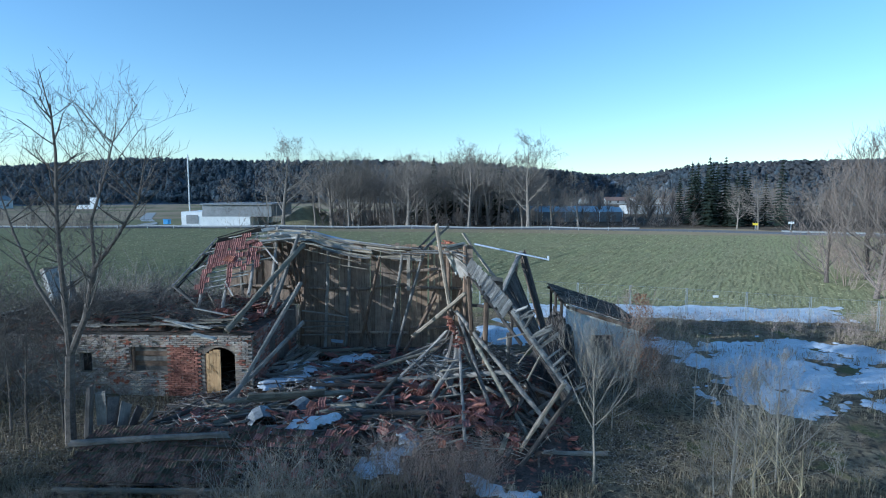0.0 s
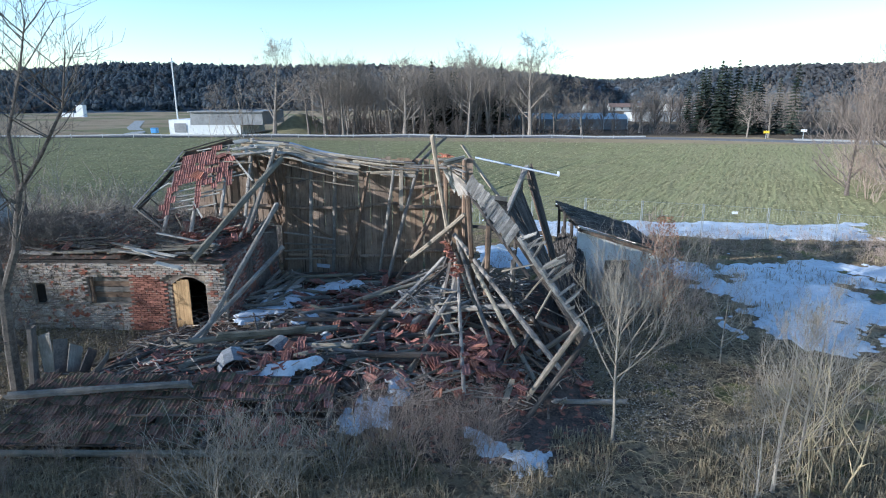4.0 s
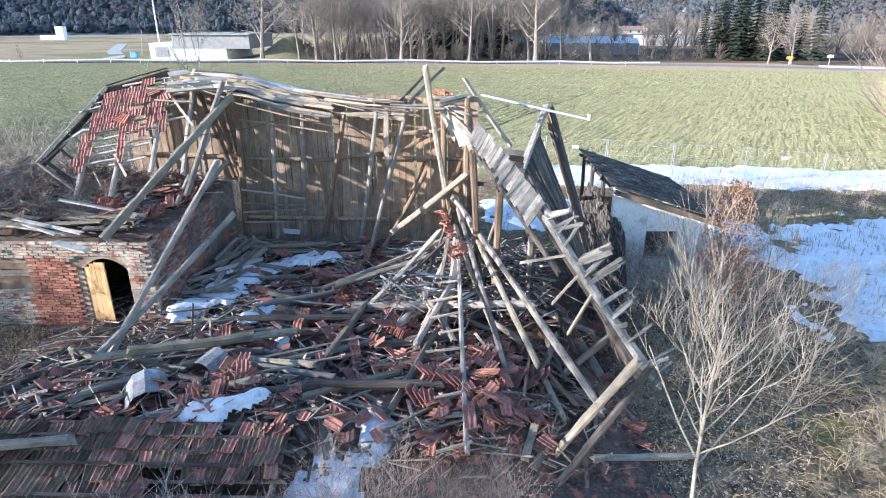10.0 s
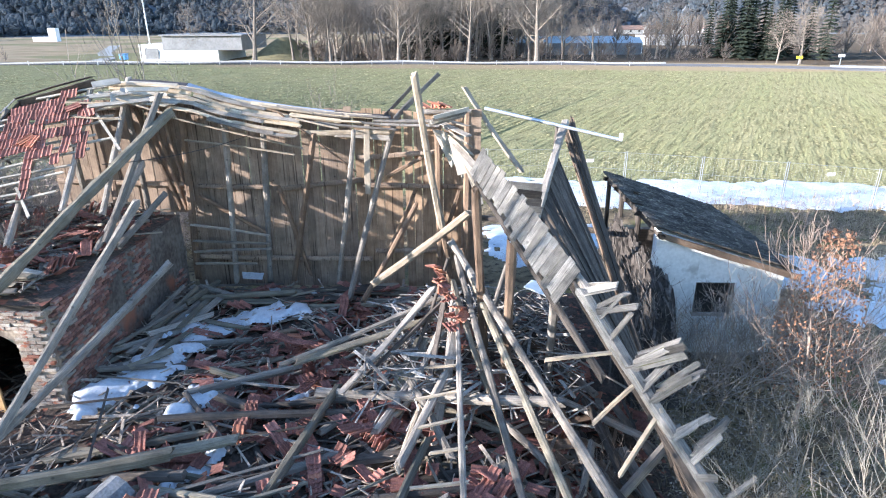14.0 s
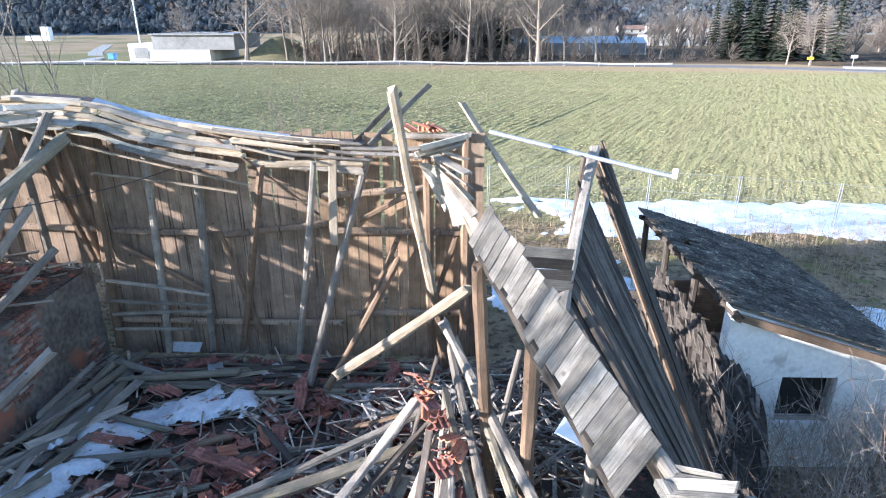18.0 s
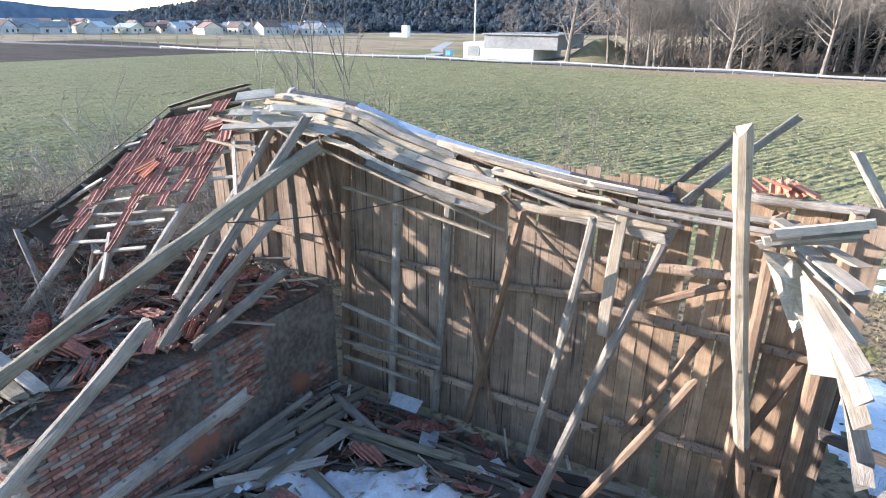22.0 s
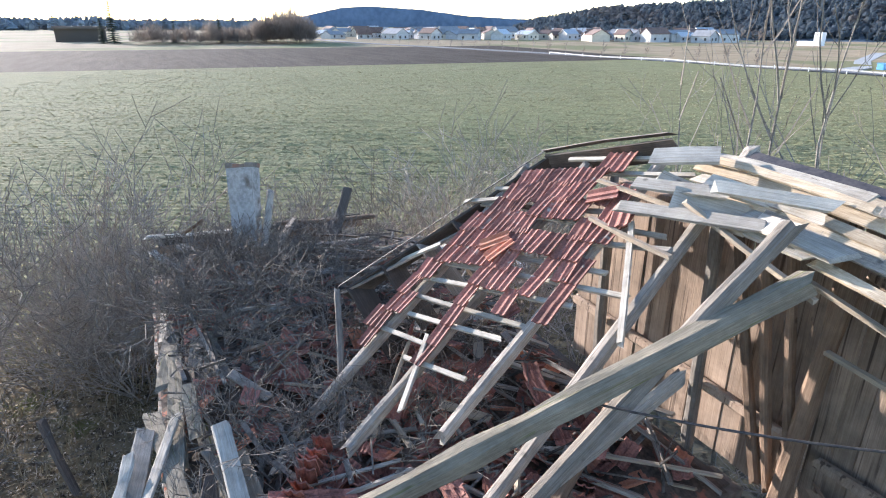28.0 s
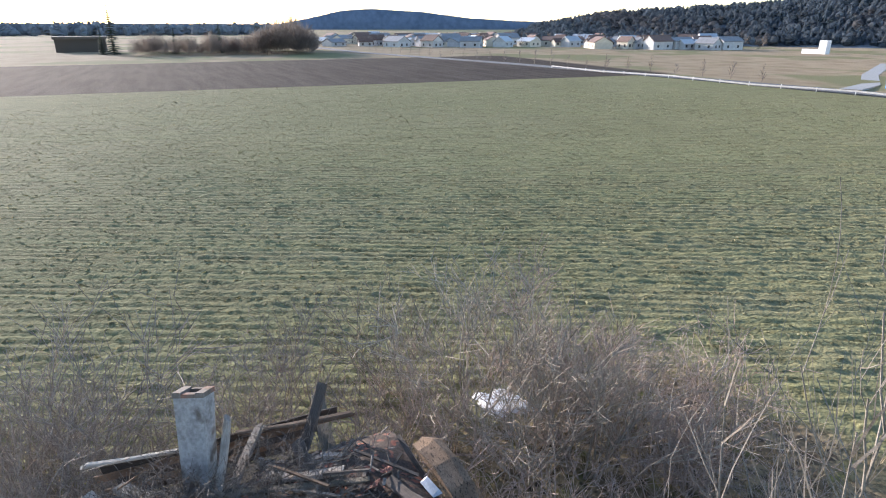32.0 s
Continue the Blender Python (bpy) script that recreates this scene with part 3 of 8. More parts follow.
def tree_mesh(seed, height, r, depth, mat, spread=0.5, kids=(3, 4), clear=0.35, thin=0.01, droop=0.18, bits=3):
    """Trunk and crown as two meshes."""
    q = random.Random(seed)
    trunk, crown = Heap(), Heap()
    p, d = Vector((0, 0, -0.15)), Vector((q.uniform(-0.05, 0.05), q.uniform(-0.05, 0.05), 1)).normalized()
    n = 8
    pts = [p.copy()]
    for k in range(n):
        d = (d + Vector((q.uniform(-1, 1), q.uniform(-1, 1), 0)) * 0.05).normalized()
        p = p + d * height * 0.85 / n
        pts.append(p.copy())
    for k in range(n):
        r0, r1 = r * (1 - 0.85 * k / n), r * (1 - 0.85 * (k + 1) / n)
        tube(trunk, pts[k], pts[k + 1], r0 * (1.35 if k == 0 else 1), r1, 7)
    for k in range(n):
        f = (k + 1) / n
        if f < clear:
            continue
        for _ in range(q.randint(*kids)):
            side = Matrix.Rotation(q.uniform(0, 6.283), 3, "Z") @ Vector((1, 0, 0))
            up = 0.35 + 0.9 * f
            nd = (side + Vector((0, 0, up))).normalized()
            length = height * (0.34 * (1.15 - f) + 0.12) * q.uniform(0.75, 1.15)
            grow(crown, q, pts[k + 1] - Vector((0, 0, q.uniform(0, 0.08) * height)), nd, length, max(thin, r * 0.42 * (1.1 - f)), depth, spread, droop, (2, 4), 4, thin, bits)
    return trunk.mesh("trunk", mat), crown.mesh("crown", mat)


def shrub_mesh(seed, stems, height, depth, mat, lean=0.5, r=0.012, thin=0.003, kids=(2, 4), spread=0.45):
    """Stems and twigs as two meshes."""
    q = random.Random(seed)
    h, tw = Heap(), Heap()
    for _ in range(stems):
        a = q.uniform(0, 6.283)
        p = Vector((math.cos(a), math.sin(a), 0)) * q.uniform(0, 0.16) * height
        p.z = -0.05
        d = Vector((math.cos(a) * q.uniform(0, lean), math.sin(a) * q.uniform(0, lean), 1)).normalized()
        bits, length, rr = 4, height * q.uniform(0.5, 0.8), r * q.uniform(0.7, 1.3)
        pts = [p]
        for k in range(bits):
            d = (d + Vector((q.uniform(-1, 1), q.uniform(-1, 1), q.uniform(-0.6, 0.8))) * 0.16).normalized()
            pts.append(pts[-1] + d * (length / bits))
            tube(h, pts[k], pts[k + 1], rr * (1 - 0.13 * k), rr * (0.87 - 0.13 * k), 4)
        for _ in range(q.randint(*kids) + 1):
            f = q.uniform(0.3, 1.0) * bits
            i = min(bits - 1, int(f))
            side = Matrix.Rotation(q.uniform(0, 6.283), 3, d) @ d.orthogonal().normalized()
            nd = (d * (1 - spread) + side * spread * 1.3 + Vector((0, 0, 0.12))).normalized()
            grow(tw, q, pts[i].lerp(pts[i + 1], f - i), nd, length * q.uniform(0.45, 0.75), rr * 0.5, depth - 1, spread, 0.1, kids, 3, thin, 2)
    return h.mesh("stem", mat), tw.mesh("crown", mat)


def plant(name, trunk_crown, x, y, scale, turn, label, group, z=None):
    e = thing(name, label, "tree", group)
    for nm, me in zip(("trunk", "crown"), trunk_crown):
        put(nm, me).parent = e
    e.matrix_world = Matrix.LocRotScale((x, y, ground_z(x, y) if z is None else z), Euler((0, 0, turn)), Vector((scale, scale, scale)))
    return e


def shrub(me, x, y, scale, turn, label, group, squash=1.0, z=None):
    e = thing("shrub", label, "shrub", group)
    put("stem", me[0], kind="stuff").parent = e
    put("crown", me[1], kind="stuff").parent = e
    e.matrix_world = Matrix.LocRotScale((x, y, ground_z(x, y) if z is None else z), Euler((0, 0, turn)), Vector((scale, scale, scale * squash)))
    return e


# big bare trees along the road
bark_road = shade("roadside_bark", (0.13, 0.11, 0.09), (0.27, 0.235, 0.2), 3, 0.9, bump=0.2, vary=0.2)
road_trees = [tree_mesh(20 + k, 20, 0.45, 4 if k < 3 else 3, bark_road, (0.6, 0.55, 0.62, 0.4, 0.45)[k], (2, 3), (0.25, 0.3, 0.22, 0.4, 0.35)[k], 0.018, 0.1, 3 if k < 3 else 2) for k in range(5)]
road_trees.append(tree_mesh(28, 20, 0.4, 3, bark_road, 0.5, (2, 4), 0.25, 0.02, 0.1, 2))
for k, (x, y, h, w) in enumerate(((-41.5, 138, 20.5, 0), (-25.6, 138, 14.5, 1), (-11.6, 138, 17, 2), (2.8, 138, 17.8, 1), (16.6, 137, 20.8, 2), (-60, 152, 11, 1), (30, 146, 13, 0), (62, 131, 9, 1), (68, 134, 11, 2), (84, 128, 12, 0))):
    plant("bare_tree", road_trees[w], x, y, h / 20, k * 1.3, "tall bare broadleaf tree beside the country road", "trees along the road")


def spruce_mesh(seed):
    """A sixteen-metre spruce: trunk and layered drooping sprays."""
    q = random.Random(seed)
    t, c = Heap(), Heap()
    tube(t, Vector((0, 0, -0.5)), Vector((0, 0, 15.5)), 0.22, 0.03, 6)
    for lev in range(22):
        f = lev / 21
        z, r = 1.2 + 14.3 * f, 2.9 * (1 - f) ** 0.8 + 0.25
        for k in range(11):
            a = 6.283 * (k + q.random()) / 11
            rr, w = r * q.uniform(0.65, 1.15), 0.2 + r * 0.16
            dx, dy = math.cos(a), math.sin(a)
            z0, z1 = z + q.uniform(-0.2, 0.2), z - 0.16 * rr - q.uniform(0, 0.35)
            c.add([(0, 0, z0), (dx * rr * 0.6 - dy * w, dy * rr * 0.6 + dx * w, z0 - 0.1 * rr - 0.15), (dx * rr, dy * rr, z1), (dx * rr * 0.6 + dy * w, dy * rr * 0.6 - dx * w, z0 - 0.1 * rr - 0.15)], [(0, 1, 2), (0, 2, 3)])
    c.add([(-0.15, 0, 15), (0.15, 0, 15), (0, 0, 16.3)], [(0, 1, 2)])
    return t.mesh("trunk", bark_dark), c.mesh("crown", needle)


def roadside_wood():
    thin_mesh, stems = Heap(), Heap()
    q = random.Random(11)
    for k in range(150):
        x, y = q.uniform(-38, 24), q.uniform(150, 190)
        fluffy(thin_mesh, x, y, -1, q.uniform(2.5, 5), q.uniform(1.4, 2.4), k, 40)
        if k % 2 == 0:
            tube(stems, Vector((x, y, -1)), Vector((x + q.uniform(-0.4, 0.4), y, q.uniform(8, 13))), 0.17, 0.07)
    for k in range(130):
        x, y = q.uniform(20, 150), q.uniform(150, 260)
        fluffy(thin_mesh, x, y, -1, q.uniform(4, 11), q.uniform(1.6, 3), 900 + k, 30)
    for k in range(70):
        x, y = q.uniform(-34, 60), q.uniform(143, 150)
        fluffy(thin_mesh, x, y, -1, q.uniform(2, 5), q.uniform(1.5, 2.5), 1900 + k, 30)
    spruces = [spruce_mesh(60 + k) for k in range(3)]
    for k in range(48):
        a = k < 30
        x, y = (q.gauss(0, 9), q.uniform(156, 190)) if a else (q.uniform(60, 80), q.uniform(146, 165))
        plant("spruce", spruces[k % 3], x, y, q.uniform(0.7, 1.15) if a else q.uniform(0.75, 1.12), q.uniform(0, 6), "dark green spruce among bare trees", "spruces by the road", -1)
    put("roadside_wood", thin_mesh.mesh("roadside_wood", wood_far), label="bare brown wood and scrub behind the road", category="wood", kind="stuff")
    put("wood_stems", stems.mesh("wood_stems", bark_grey), label="slim grey stems in the roadside wood", category="wood", kind="stuff")


roadside_wood()
wq = random.Random(31)
for k in range(135):
    plant("bare_tree", road_trees[3 + k % 3], wq.uniform(-37, 25) if k < 105 else wq.uniform(25, 120), wq.uniform(144, 186) if k < 105 else wq.uniform(150, 230), wq.uniform(0.6, 0.95) if k < 105 else wq.uniform(0.35, 0.6), wq.uniform(0, 6), "bare grey tree in the roadside wood", "trees of the roadside wood")


# road, guard rail and the hall behind it
def strip(name, pts, width, mat, label, lift=0.05, kind="structure"):
    v, f = [], []
    for k, (x, y) in enumerate(pts):
        a, b = pts[max(0, k - 1)], pts[min(len(pts) - 1, k + 1)]
        d = Vector((b[0] - a[0], b[1] - a[1], 0)).normalized()
        s = Vector((-d.y, d.x, 0)) * width / 2
        for sg in (-1, 1):
            v.append((x + s.x * sg, y + s.y * sg, ground_z(x, y) + lift))
        for sg in (1, -1):
            v.append((x + s.x * sg, y + s.y * sg, ground_z(x, y) - 0.6))
    for k in range(len(pts) - 1):
        for j in range(4):
            a, b = k * 4 + j, k * 4 + (j + 1) % 4
            f.append((a, b, b + 4, a + 4))
    return put(name, mesh_of(name, v, f, mat), label=label, kind=kind)


ROAD = [(-480, 105), (-274, 109), (-176, 124), (-110, 131), (-70, 133.5), (-40, 134), (-10, 133), (20, 130), (48, 124), (75, 112), (120, 95)]
strip("road", ROAD, 6, asphalt, "grey country road past the meadow", 0.12)
strip("farm_track", [(-127, 240), (-100, 185), (-84, 158), (-76, 138)], 3.5, concrete_mat, "pale gravel yard track to the hall", 0.07)
strip("gravel_path", [(66, 120), (84, 112), (110, 100)], 3, concrete_mat, "pale gravel path at the wood edge", 0.3)


rail_steel = shade("dull_rail_steel", (0.26, 0.265, 0.27), (0.4, 0.405, 0.41), 4, 0.6, bump=0.05, vary=0.1, metal=0.3)


def guard_rail():
    e = thing("guard_rail", "galvanised steel guard rail along the road", "guard rail", at=(0, 130, 0))
    pts = [(-150, 124), (-110, 127.4), (-70, 129.8), (-40, 130.3), (-10, 129.4), (20, 126.4), (38, 122.6)]
    h = Heap()
    for (x0, y0), (x1, y1) in zip(pts, pts[1:]):
        z0, z1 = ground_z(x0, y0) + 0.62, ground_z(x1, y1) + 0.62
        ln = math.hypot(x1 - x0, y1 - y0)
        h.add(*lath(ln + 0.2, 0.06, 0.28, 1), along((x0, y0, z0), (x1, y1, z1)))
    put("rail", h.mesh("rail", rail_steel), e)
    me = mesh_of("post", *box_data(-0.05, -0.05, -0.5, 0.05, 0.05, 0.75), metal_galv)
    for (x0, y0), (x1, y1) in zip(pts, pts[1:]):
        n = max(2, int(abs(x1 - x0) / 6))
        for k in range(n):
            x, y = x0 + (x1 - x0) * k / n, y0 + (y1 - y0) * k / n + 0.1
            put("post", me, e, Matrix.Translation((x, y, ground_z(x, y))))


guard_rail()


def gable_house(name, x, y, w, d, h, roof_h, turn, wall, roof, label, group="", windows=3, category="house", z=None):
    e = new(name)
    tagged(e, label, category, group)
    wl, f = box_data(-w / 2, -d / 2, -1, w / 2, d / 2, h)
    put("wall", mesh_of("wall", wl, f, wall)).parent = e
    o = 0.4
    v = [(-w / 2 - o, -d / 2 - o, h - 0.1), (w / 2 + o, -d / 2 - o, h - 0.1), (w / 2 + o, 0, h + roof_h), (-w / 2 - o, 0, h + roof_h), (-w / 2 - o, d / 2 + o, h - 0.1), (w / 2 + o, d / 2 + o, h - 0.1)]
    v += [(a, b, c + 0.25) for a, b, c in v]
    rf = [(6, 7, 8, 9), (9, 8, 11, 10), (1, 0, 3, 2), (2, 3, 4, 5), (0, 1, 7, 6), (4, 10, 11, 5), (0, 6, 9, 3), (3, 9, 10, 4), (1, 2, 8, 7), (2, 5, 11, 8)]
    put("roof", mesh_of("roof", v, rf, roof)).parent = e
    gv2 = [(s * w / 2, -d / 2, h - 0.1) for s in (-1, 1)] + [(s * w / 2, d / 2, h - 0.1) for s in (-1, 1)] + [(s * w / 2, 0, h + roof_h) for s in (-1, 1)]
    for tri_face in ((0, 2, 4), (3, 1, 5)):
        put("gable", mesh_of("gable", [gv2[i] for i in tri_face], [(0, 1, 2)], wall)).parent = e
    wm = mesh_of("window", *box_data(-0.6, -0.05, 0, 0.6, 0.05, 1.3), black_void)
    for k in range(windows):
        for side in (-1, 1):
            wo = put("window", wm)
            wo.parent = e
            wo.location = (-w / 2 + w * (k + 0.5) / windows, side * d / 2, 1.0)
    for k in range(2):
        wo = put("window", wm)
        wo.parent = e
        wo.rotation_euler = (0, 0, radians(90))
        wo.location = (w / 2, (k - 0.5) * d * 0.4, 1.0)
    e.matrix_world = Matrix.LocRotScale((x, y, ground_z(x, y) if z is None else z), Euler((0, 0, radians(turn))), None)
    return e


def hall():
    e = thing("industrial_hall", "white and grey industrial hall with low flat roof", "hall", at=(-60, 150, 0))
    x0, x1, y0, y1, h = -70.6, -47.4, 148, 166, 4.5
    xm = -65.5
    for nm, lo, hi, mt in (("white_wall", (x0, y0, -1), (x1 - 5.5, y1, 1.5), white_paint), ("grey_wall", (x0 + 5.4, y0 - 0.05, 1.5), (x1 + 0.05, y1, h), grey_clad), ("roof", (x0 + 5.0, y0 - 0.6, h), (x1 + 0.4, y1, h + 0.3), grey_clad), ("roof_light", (-60, 152, h + 0.35), (-52, 158, h + 0.5), grey_clad)):
        box(nm, lo, hi, mt, e)
    box("white_annex", (x0 - 0.6, y0 + 1, -1), (xm - 0.3, y0 + 14, 2.7), white_paint, e)
    n = 22
    bv = [(-56 + 26 * i / n, 145 + 34 * j / n, -1.2 + 5.2 * math.exp(-((26 * i / n - 15) / 6) ** 2 - ((34 * j / n - 15) / 9) ** 2)) for j in range(n + 1) for i in range(n + 1)]
    bf = [(j * (n + 1) + i, j * (n + 1) + i + 1, (j + 1) * (n + 1) + i + 1, (j + 1) * (n + 1) + i) for j in range(n) for i in range(n)]
    put("grass_bank", mesh_of("grass_bank", bv, bf, shade("bank_grass", (0.13, 0.115, 0.06), (0.22, 0.19, 0.1), 0.8, 0.95, bump=0.4, vary=0, world_space=True), True), label="grassy bank beside the hall", kind="structure")
    box("gate", (x0 + 1.2, y0 - 0.12, -0.3), (x0 + 4.2, y0 - 0.02, 1.9), grey_clad, e)
    b = thing("blue_container", "blue container standing beside the hall", "container", at=(-76, 150, 0))
    box("body", (-75.2, 147.4, -0.5), (-73.8, 148.8, 0.7), blue_paint, b, bevel=0.1)
    box("lid", (-75.3, 147.3, 0.7), (-73.7, 148.9, 0.8), blue_paint, b)


hall()
mast = thing("mast", "tall slim pale mast behind the hall", "mast", at=(-74, 160, 0))
put("pole", mesh_of("pole", *timber(20, 0.32, 0.32, 3, 0.02), metal_galv), mast, along((-74, 160, -1), (-74, 160, 17)))
put("cap", mesh_of("cap", *box_data(-74.3, 159.7, 16.9, -73.7, 160.3, 17.3), metal_galv), mast)
gable_house("white_house", -1, 172, 10, 7, 2.4, 2.2, 12, white_paint, roof_far, "white house among the trees by the road", windows=4)


def greenhouse():
    e = thing("long_glasshouse", "long low pale glasshouse behind the road", "greenhouse", at=(38, 175, 0))
    glass = shade("pale_glass_roof", (0.3, 0.37, 0.41), (0.42, 0.48, 0.52), 0.4, 0.35, bump=0, vary=0)
    for k in range(3):
        y = 172 + k * 7
        v = [(14.5, y, 2.0), (48, y, 2.0), (48, y + 3.5, 3.3), (14.5, y + 3.5, 3.3), (14.5, y + 7, 2.0), (48, y + 7, 2.0)]
        put("roof_bay", mesh_of("roof_bay", v, [(0, 1, 2, 3), (3, 2, 5, 4)], glass), e)
    box("wall", (14.5, 172, -1), (48, 193, 2.0), grey_clad, e)
    for k in range(11):
        box("mullion", (14.7 + k * 3.3, 171.9, -1), (14.85 + k * 3.3, 172, 2.0), white_paint, e)


greenhouse()
box("warehouse", (66, 230, -1), (90, 245, 2.4), concrete_mat, None, "pale low warehouse beyond the glasshouse", "building")
for k, (x, y, w) in enumerate(((110, 420, 16), (128, 430, 12), (146, 425, 14), (92, 440, 11), (170, 450, 16))):
    gable_house("valley_house", x, y, w, 9, 2.6, 2.2, k * 23, concrete_mat, roof_far, "small pale house far up the valley", "houses up the valley")
for x, y, z in ((64.5, 128, 0.2), (71, 126, 0.6)):
    e = thing("road_sign", "small road sign on a steel post", "sign", "road signs", at=(x, y, 0))
    put("post", mesh_of("post", *box_data(-0.05, -0.05, -0.5, 0.05, 0.05, 2), metal_galv), e, Matrix.Translation((x, y, z - 1)))
    put("plate", mesh_of("plate", *box_data(-0.6, -0.08, 0, 0.6, -0.05, 0.5), yellow_paint if x < 66 else white_paint), e, Matrix.Translation((x, y, z + 0.4)))


def village():
    q = random.Random(3)
    shade_pick = (shade("dull_white_paint", (0.42, 0.42, 0.42), (0.56, 0.56, 0.55), 0.6, 0.8, bump=0, vary=0.15), shade("cream_paint", (0.55, 0.5, 0.4), (0.66, 0.6, 0.5), 0.6, 0.8, bump=0, vary=0.1), shade("grey_paint", (0.4, 0.41, 0.42), (0.52, 0.53, 0.54), 0.6, 0.8, bump=0, vary=0.1))
    for k in range(150):
        a = q.uniform(38, 73)
        d = q.uniform(370, 560)
        x, y = around(a, d)
        w = q.uniform(7, 15)
        gable_house("village_house", x, y, w, w * 0.72, q.uniform(2.4, 4.2), q.uniform(1.8, 3.2), q.uniform(0, 180), shade_pick[k % 3], (roof_far, grey_clad, roof_far, metal_galv)[k % 4], "pale village house with brown gable roof across the fields", "houses of the village", 2, z=-0.8)
    # chapel-like white tower with a low wing
    e = thing("white_tower", "white tower block with low wing in the fields", "building", at=(-187, 291, 0))
    box("tower", (-184.4, 290, -1), (-181, 293, 4.9), white_paint, e)
    box("wing", (-192, 290, -1), (-184.4, 294, 1.1), white_paint, e)
    x, y = around(90.6, 335)
    e = thing("field_barn", "long dark timber field barn", "barn", at=(x, y, 0))
    box("wall", (x - 4, y - 10, -1), (x + 4, y + 10, 5.2), wood_dark, e)
    box("roof", (x - 5, y - 10.6, 5.2), (x + 5, y + 10.6, 6.4), metal_dark, e)
    bare, misty = Heap(), Heap()
    for k in range(330):
        a = q.uniform(72.3, 86.5)
        d = q.uniform(275, 330)
        x, y = around(a, d)
        big = math.exp(-((a - 74.6) / 2.0) ** 2)
        h = q.uniform(5.5, 8) + 4.5 * hill_noise(a, 0, 0.9, 6) + 8 * big
        fluffy(bare, x, y, -0.8, h * q.uniform(0.8, 1.15), h * 0.4, k, 80)
    field_spruce = spruce_mesh(64)
    for a, h in ((88.0, 20), (80, 13), (88.8, 12), (76.5, 12), (83.5, 11)):
        plant("spruce", field_spruce, *around(a, 300), h / 16, a, "lone dark spruce at the field copse", "spruces at the copse", -0.8)
    for k in range(1100):
        x, y = around(q.uniform(78, 125), q.uniform(900, 1200))
        round_crown(misty, x, y, -4, q.uniform(12, 20) + 4 * hill_noise(x * 0.01, y * 0.01, 1, 3), q.uniform(4, 8), 700 + k, 5)
    for k in range(260):
        a = q.uniform(36, 78)
        x, y = around(a, q.uniform(380, 640))
        fluffy(bare, x, y, -1, q.uniform(4, 9), q.uniform(2, 4), 300 + k, 22)
    for k in range(26):
        x = -95 - k * 7.5
        fluffy(bare, x, lerp_table([(p, r) for p, r in ROAD], x) + 7, -0.5, q.uniform(3, 5), 1.2, 600 + k, 16)
    # distance haze is mixed into the tree line's blue-grey colour
    put("far_tree_line", misty.mesh("far_tree_line", shade("far_tree_hazed", (0.2, 0.24, 0.28), (0.27, 0.315, 0.36), 0.05, 1, bump=0, vary=0.2, island=True, leafy=0.5)), label="far tree line on the horizon, blue-grey haze in its colour", category="wood", kind="stuff")
    put("copse_wood", bare.mesh("copse_wood", wood_far), label="bare field copse, hedges and village trees", category="wood", kind="stuff")


village()

# ---- the ruined barn ----
masonry = thing("masonry_wall", "old brick stable wall with flaking whitewash", "wall", kind="structure", at=(-9, 19.6, 0))
FY = 19.6   # outer face of the brick front
TOPZ = 2.36


def wall_block(name, x0, x1, y0, y1, z0, z1, mat=mortar, parent=masonry):
    return box(name, (x0, y0, z0), (x1, y1, z1), mat, parent)


# front wall with two window openings and the arched doorway
DX0, DX1, DZ = -8.9, -7.72, 1.62
W1, W2 = (-11.75, -10.35, 0.95, 1.9), (-13.75, -13.3, 0.9, 1.65)
wall_block("wall_core", -16.5, W2[0], FY + 0.06, FY + 0.45, -0.3, TOPZ)
wall_block("wall_core", W2[1], W1[0], FY + 0.06, FY + 0.45, -0.3, TOPZ)
wall_block("wall_core", W1[1], DX0, FY + 0.06, FY + 0.45, -0.3, TOPZ)
wall_block("wall_core", DX1, -7.05, FY + 0.06, FY + 0.45, -0.3, TOPZ)
for w in (W1, W2):
    wall_block("wall_core", w[0], w[1], FY + 0.06, FY + 0.45, -0.3, w[2])
    wall_block("wall_core", w[0], w[1], FY + 0.06, FY + 0.45, w[3], TOPZ)
# arched head over the doorway
h = Heap()
n = 10
for k in range(n):
    xa, xb = DX0 + (DX1 - DX0) * k / n, DX0 + (DX1 - DX0) * (k + 1) / n
    za, zb = (DZ + 0.3 * (1 - ((2 * (x - DX0) / (DX1 - DX0)) - 1) ** 2) for x in (xa, xb))
    v = [(xa, FY + 0.06, za), (xb, FY + 0.06, zb), (xb, FY + 0.06, TOPZ), (xa, FY + 0.06, TOPZ)]
    v += [(a, FY + 0.45, c) for a, b, c in v]
    h.add(v, [(0, 1, 2, 3), (7, 6, 5, 4), (0, 4, 5, 1), (3, 2, 6, 7)])
put("arch_head", h.mesh("arch_head", mortar), masonry)
# side and rear of the stable, with open rooms behind
wall_block("side_wall", -7.42, -7.0, FY + 0.45, 25.5, -0.3, 2.45, plaster_dark)
wall_block("end_wall", -16.5, -16.1, FY + 0.45, 25.4, -0.3, 2.3)
wall_block("rear_wall", -16.1, -7.42, 25.1, 25.45, -0.3, 2.4)
floor_slab = box("attic_floor", (-16.2, FY + 0.1, TOPZ), (-7.1, 25.4, TOPZ + 0.12), wood_dark, None, "rotting board floor over the stable", kind="structure")

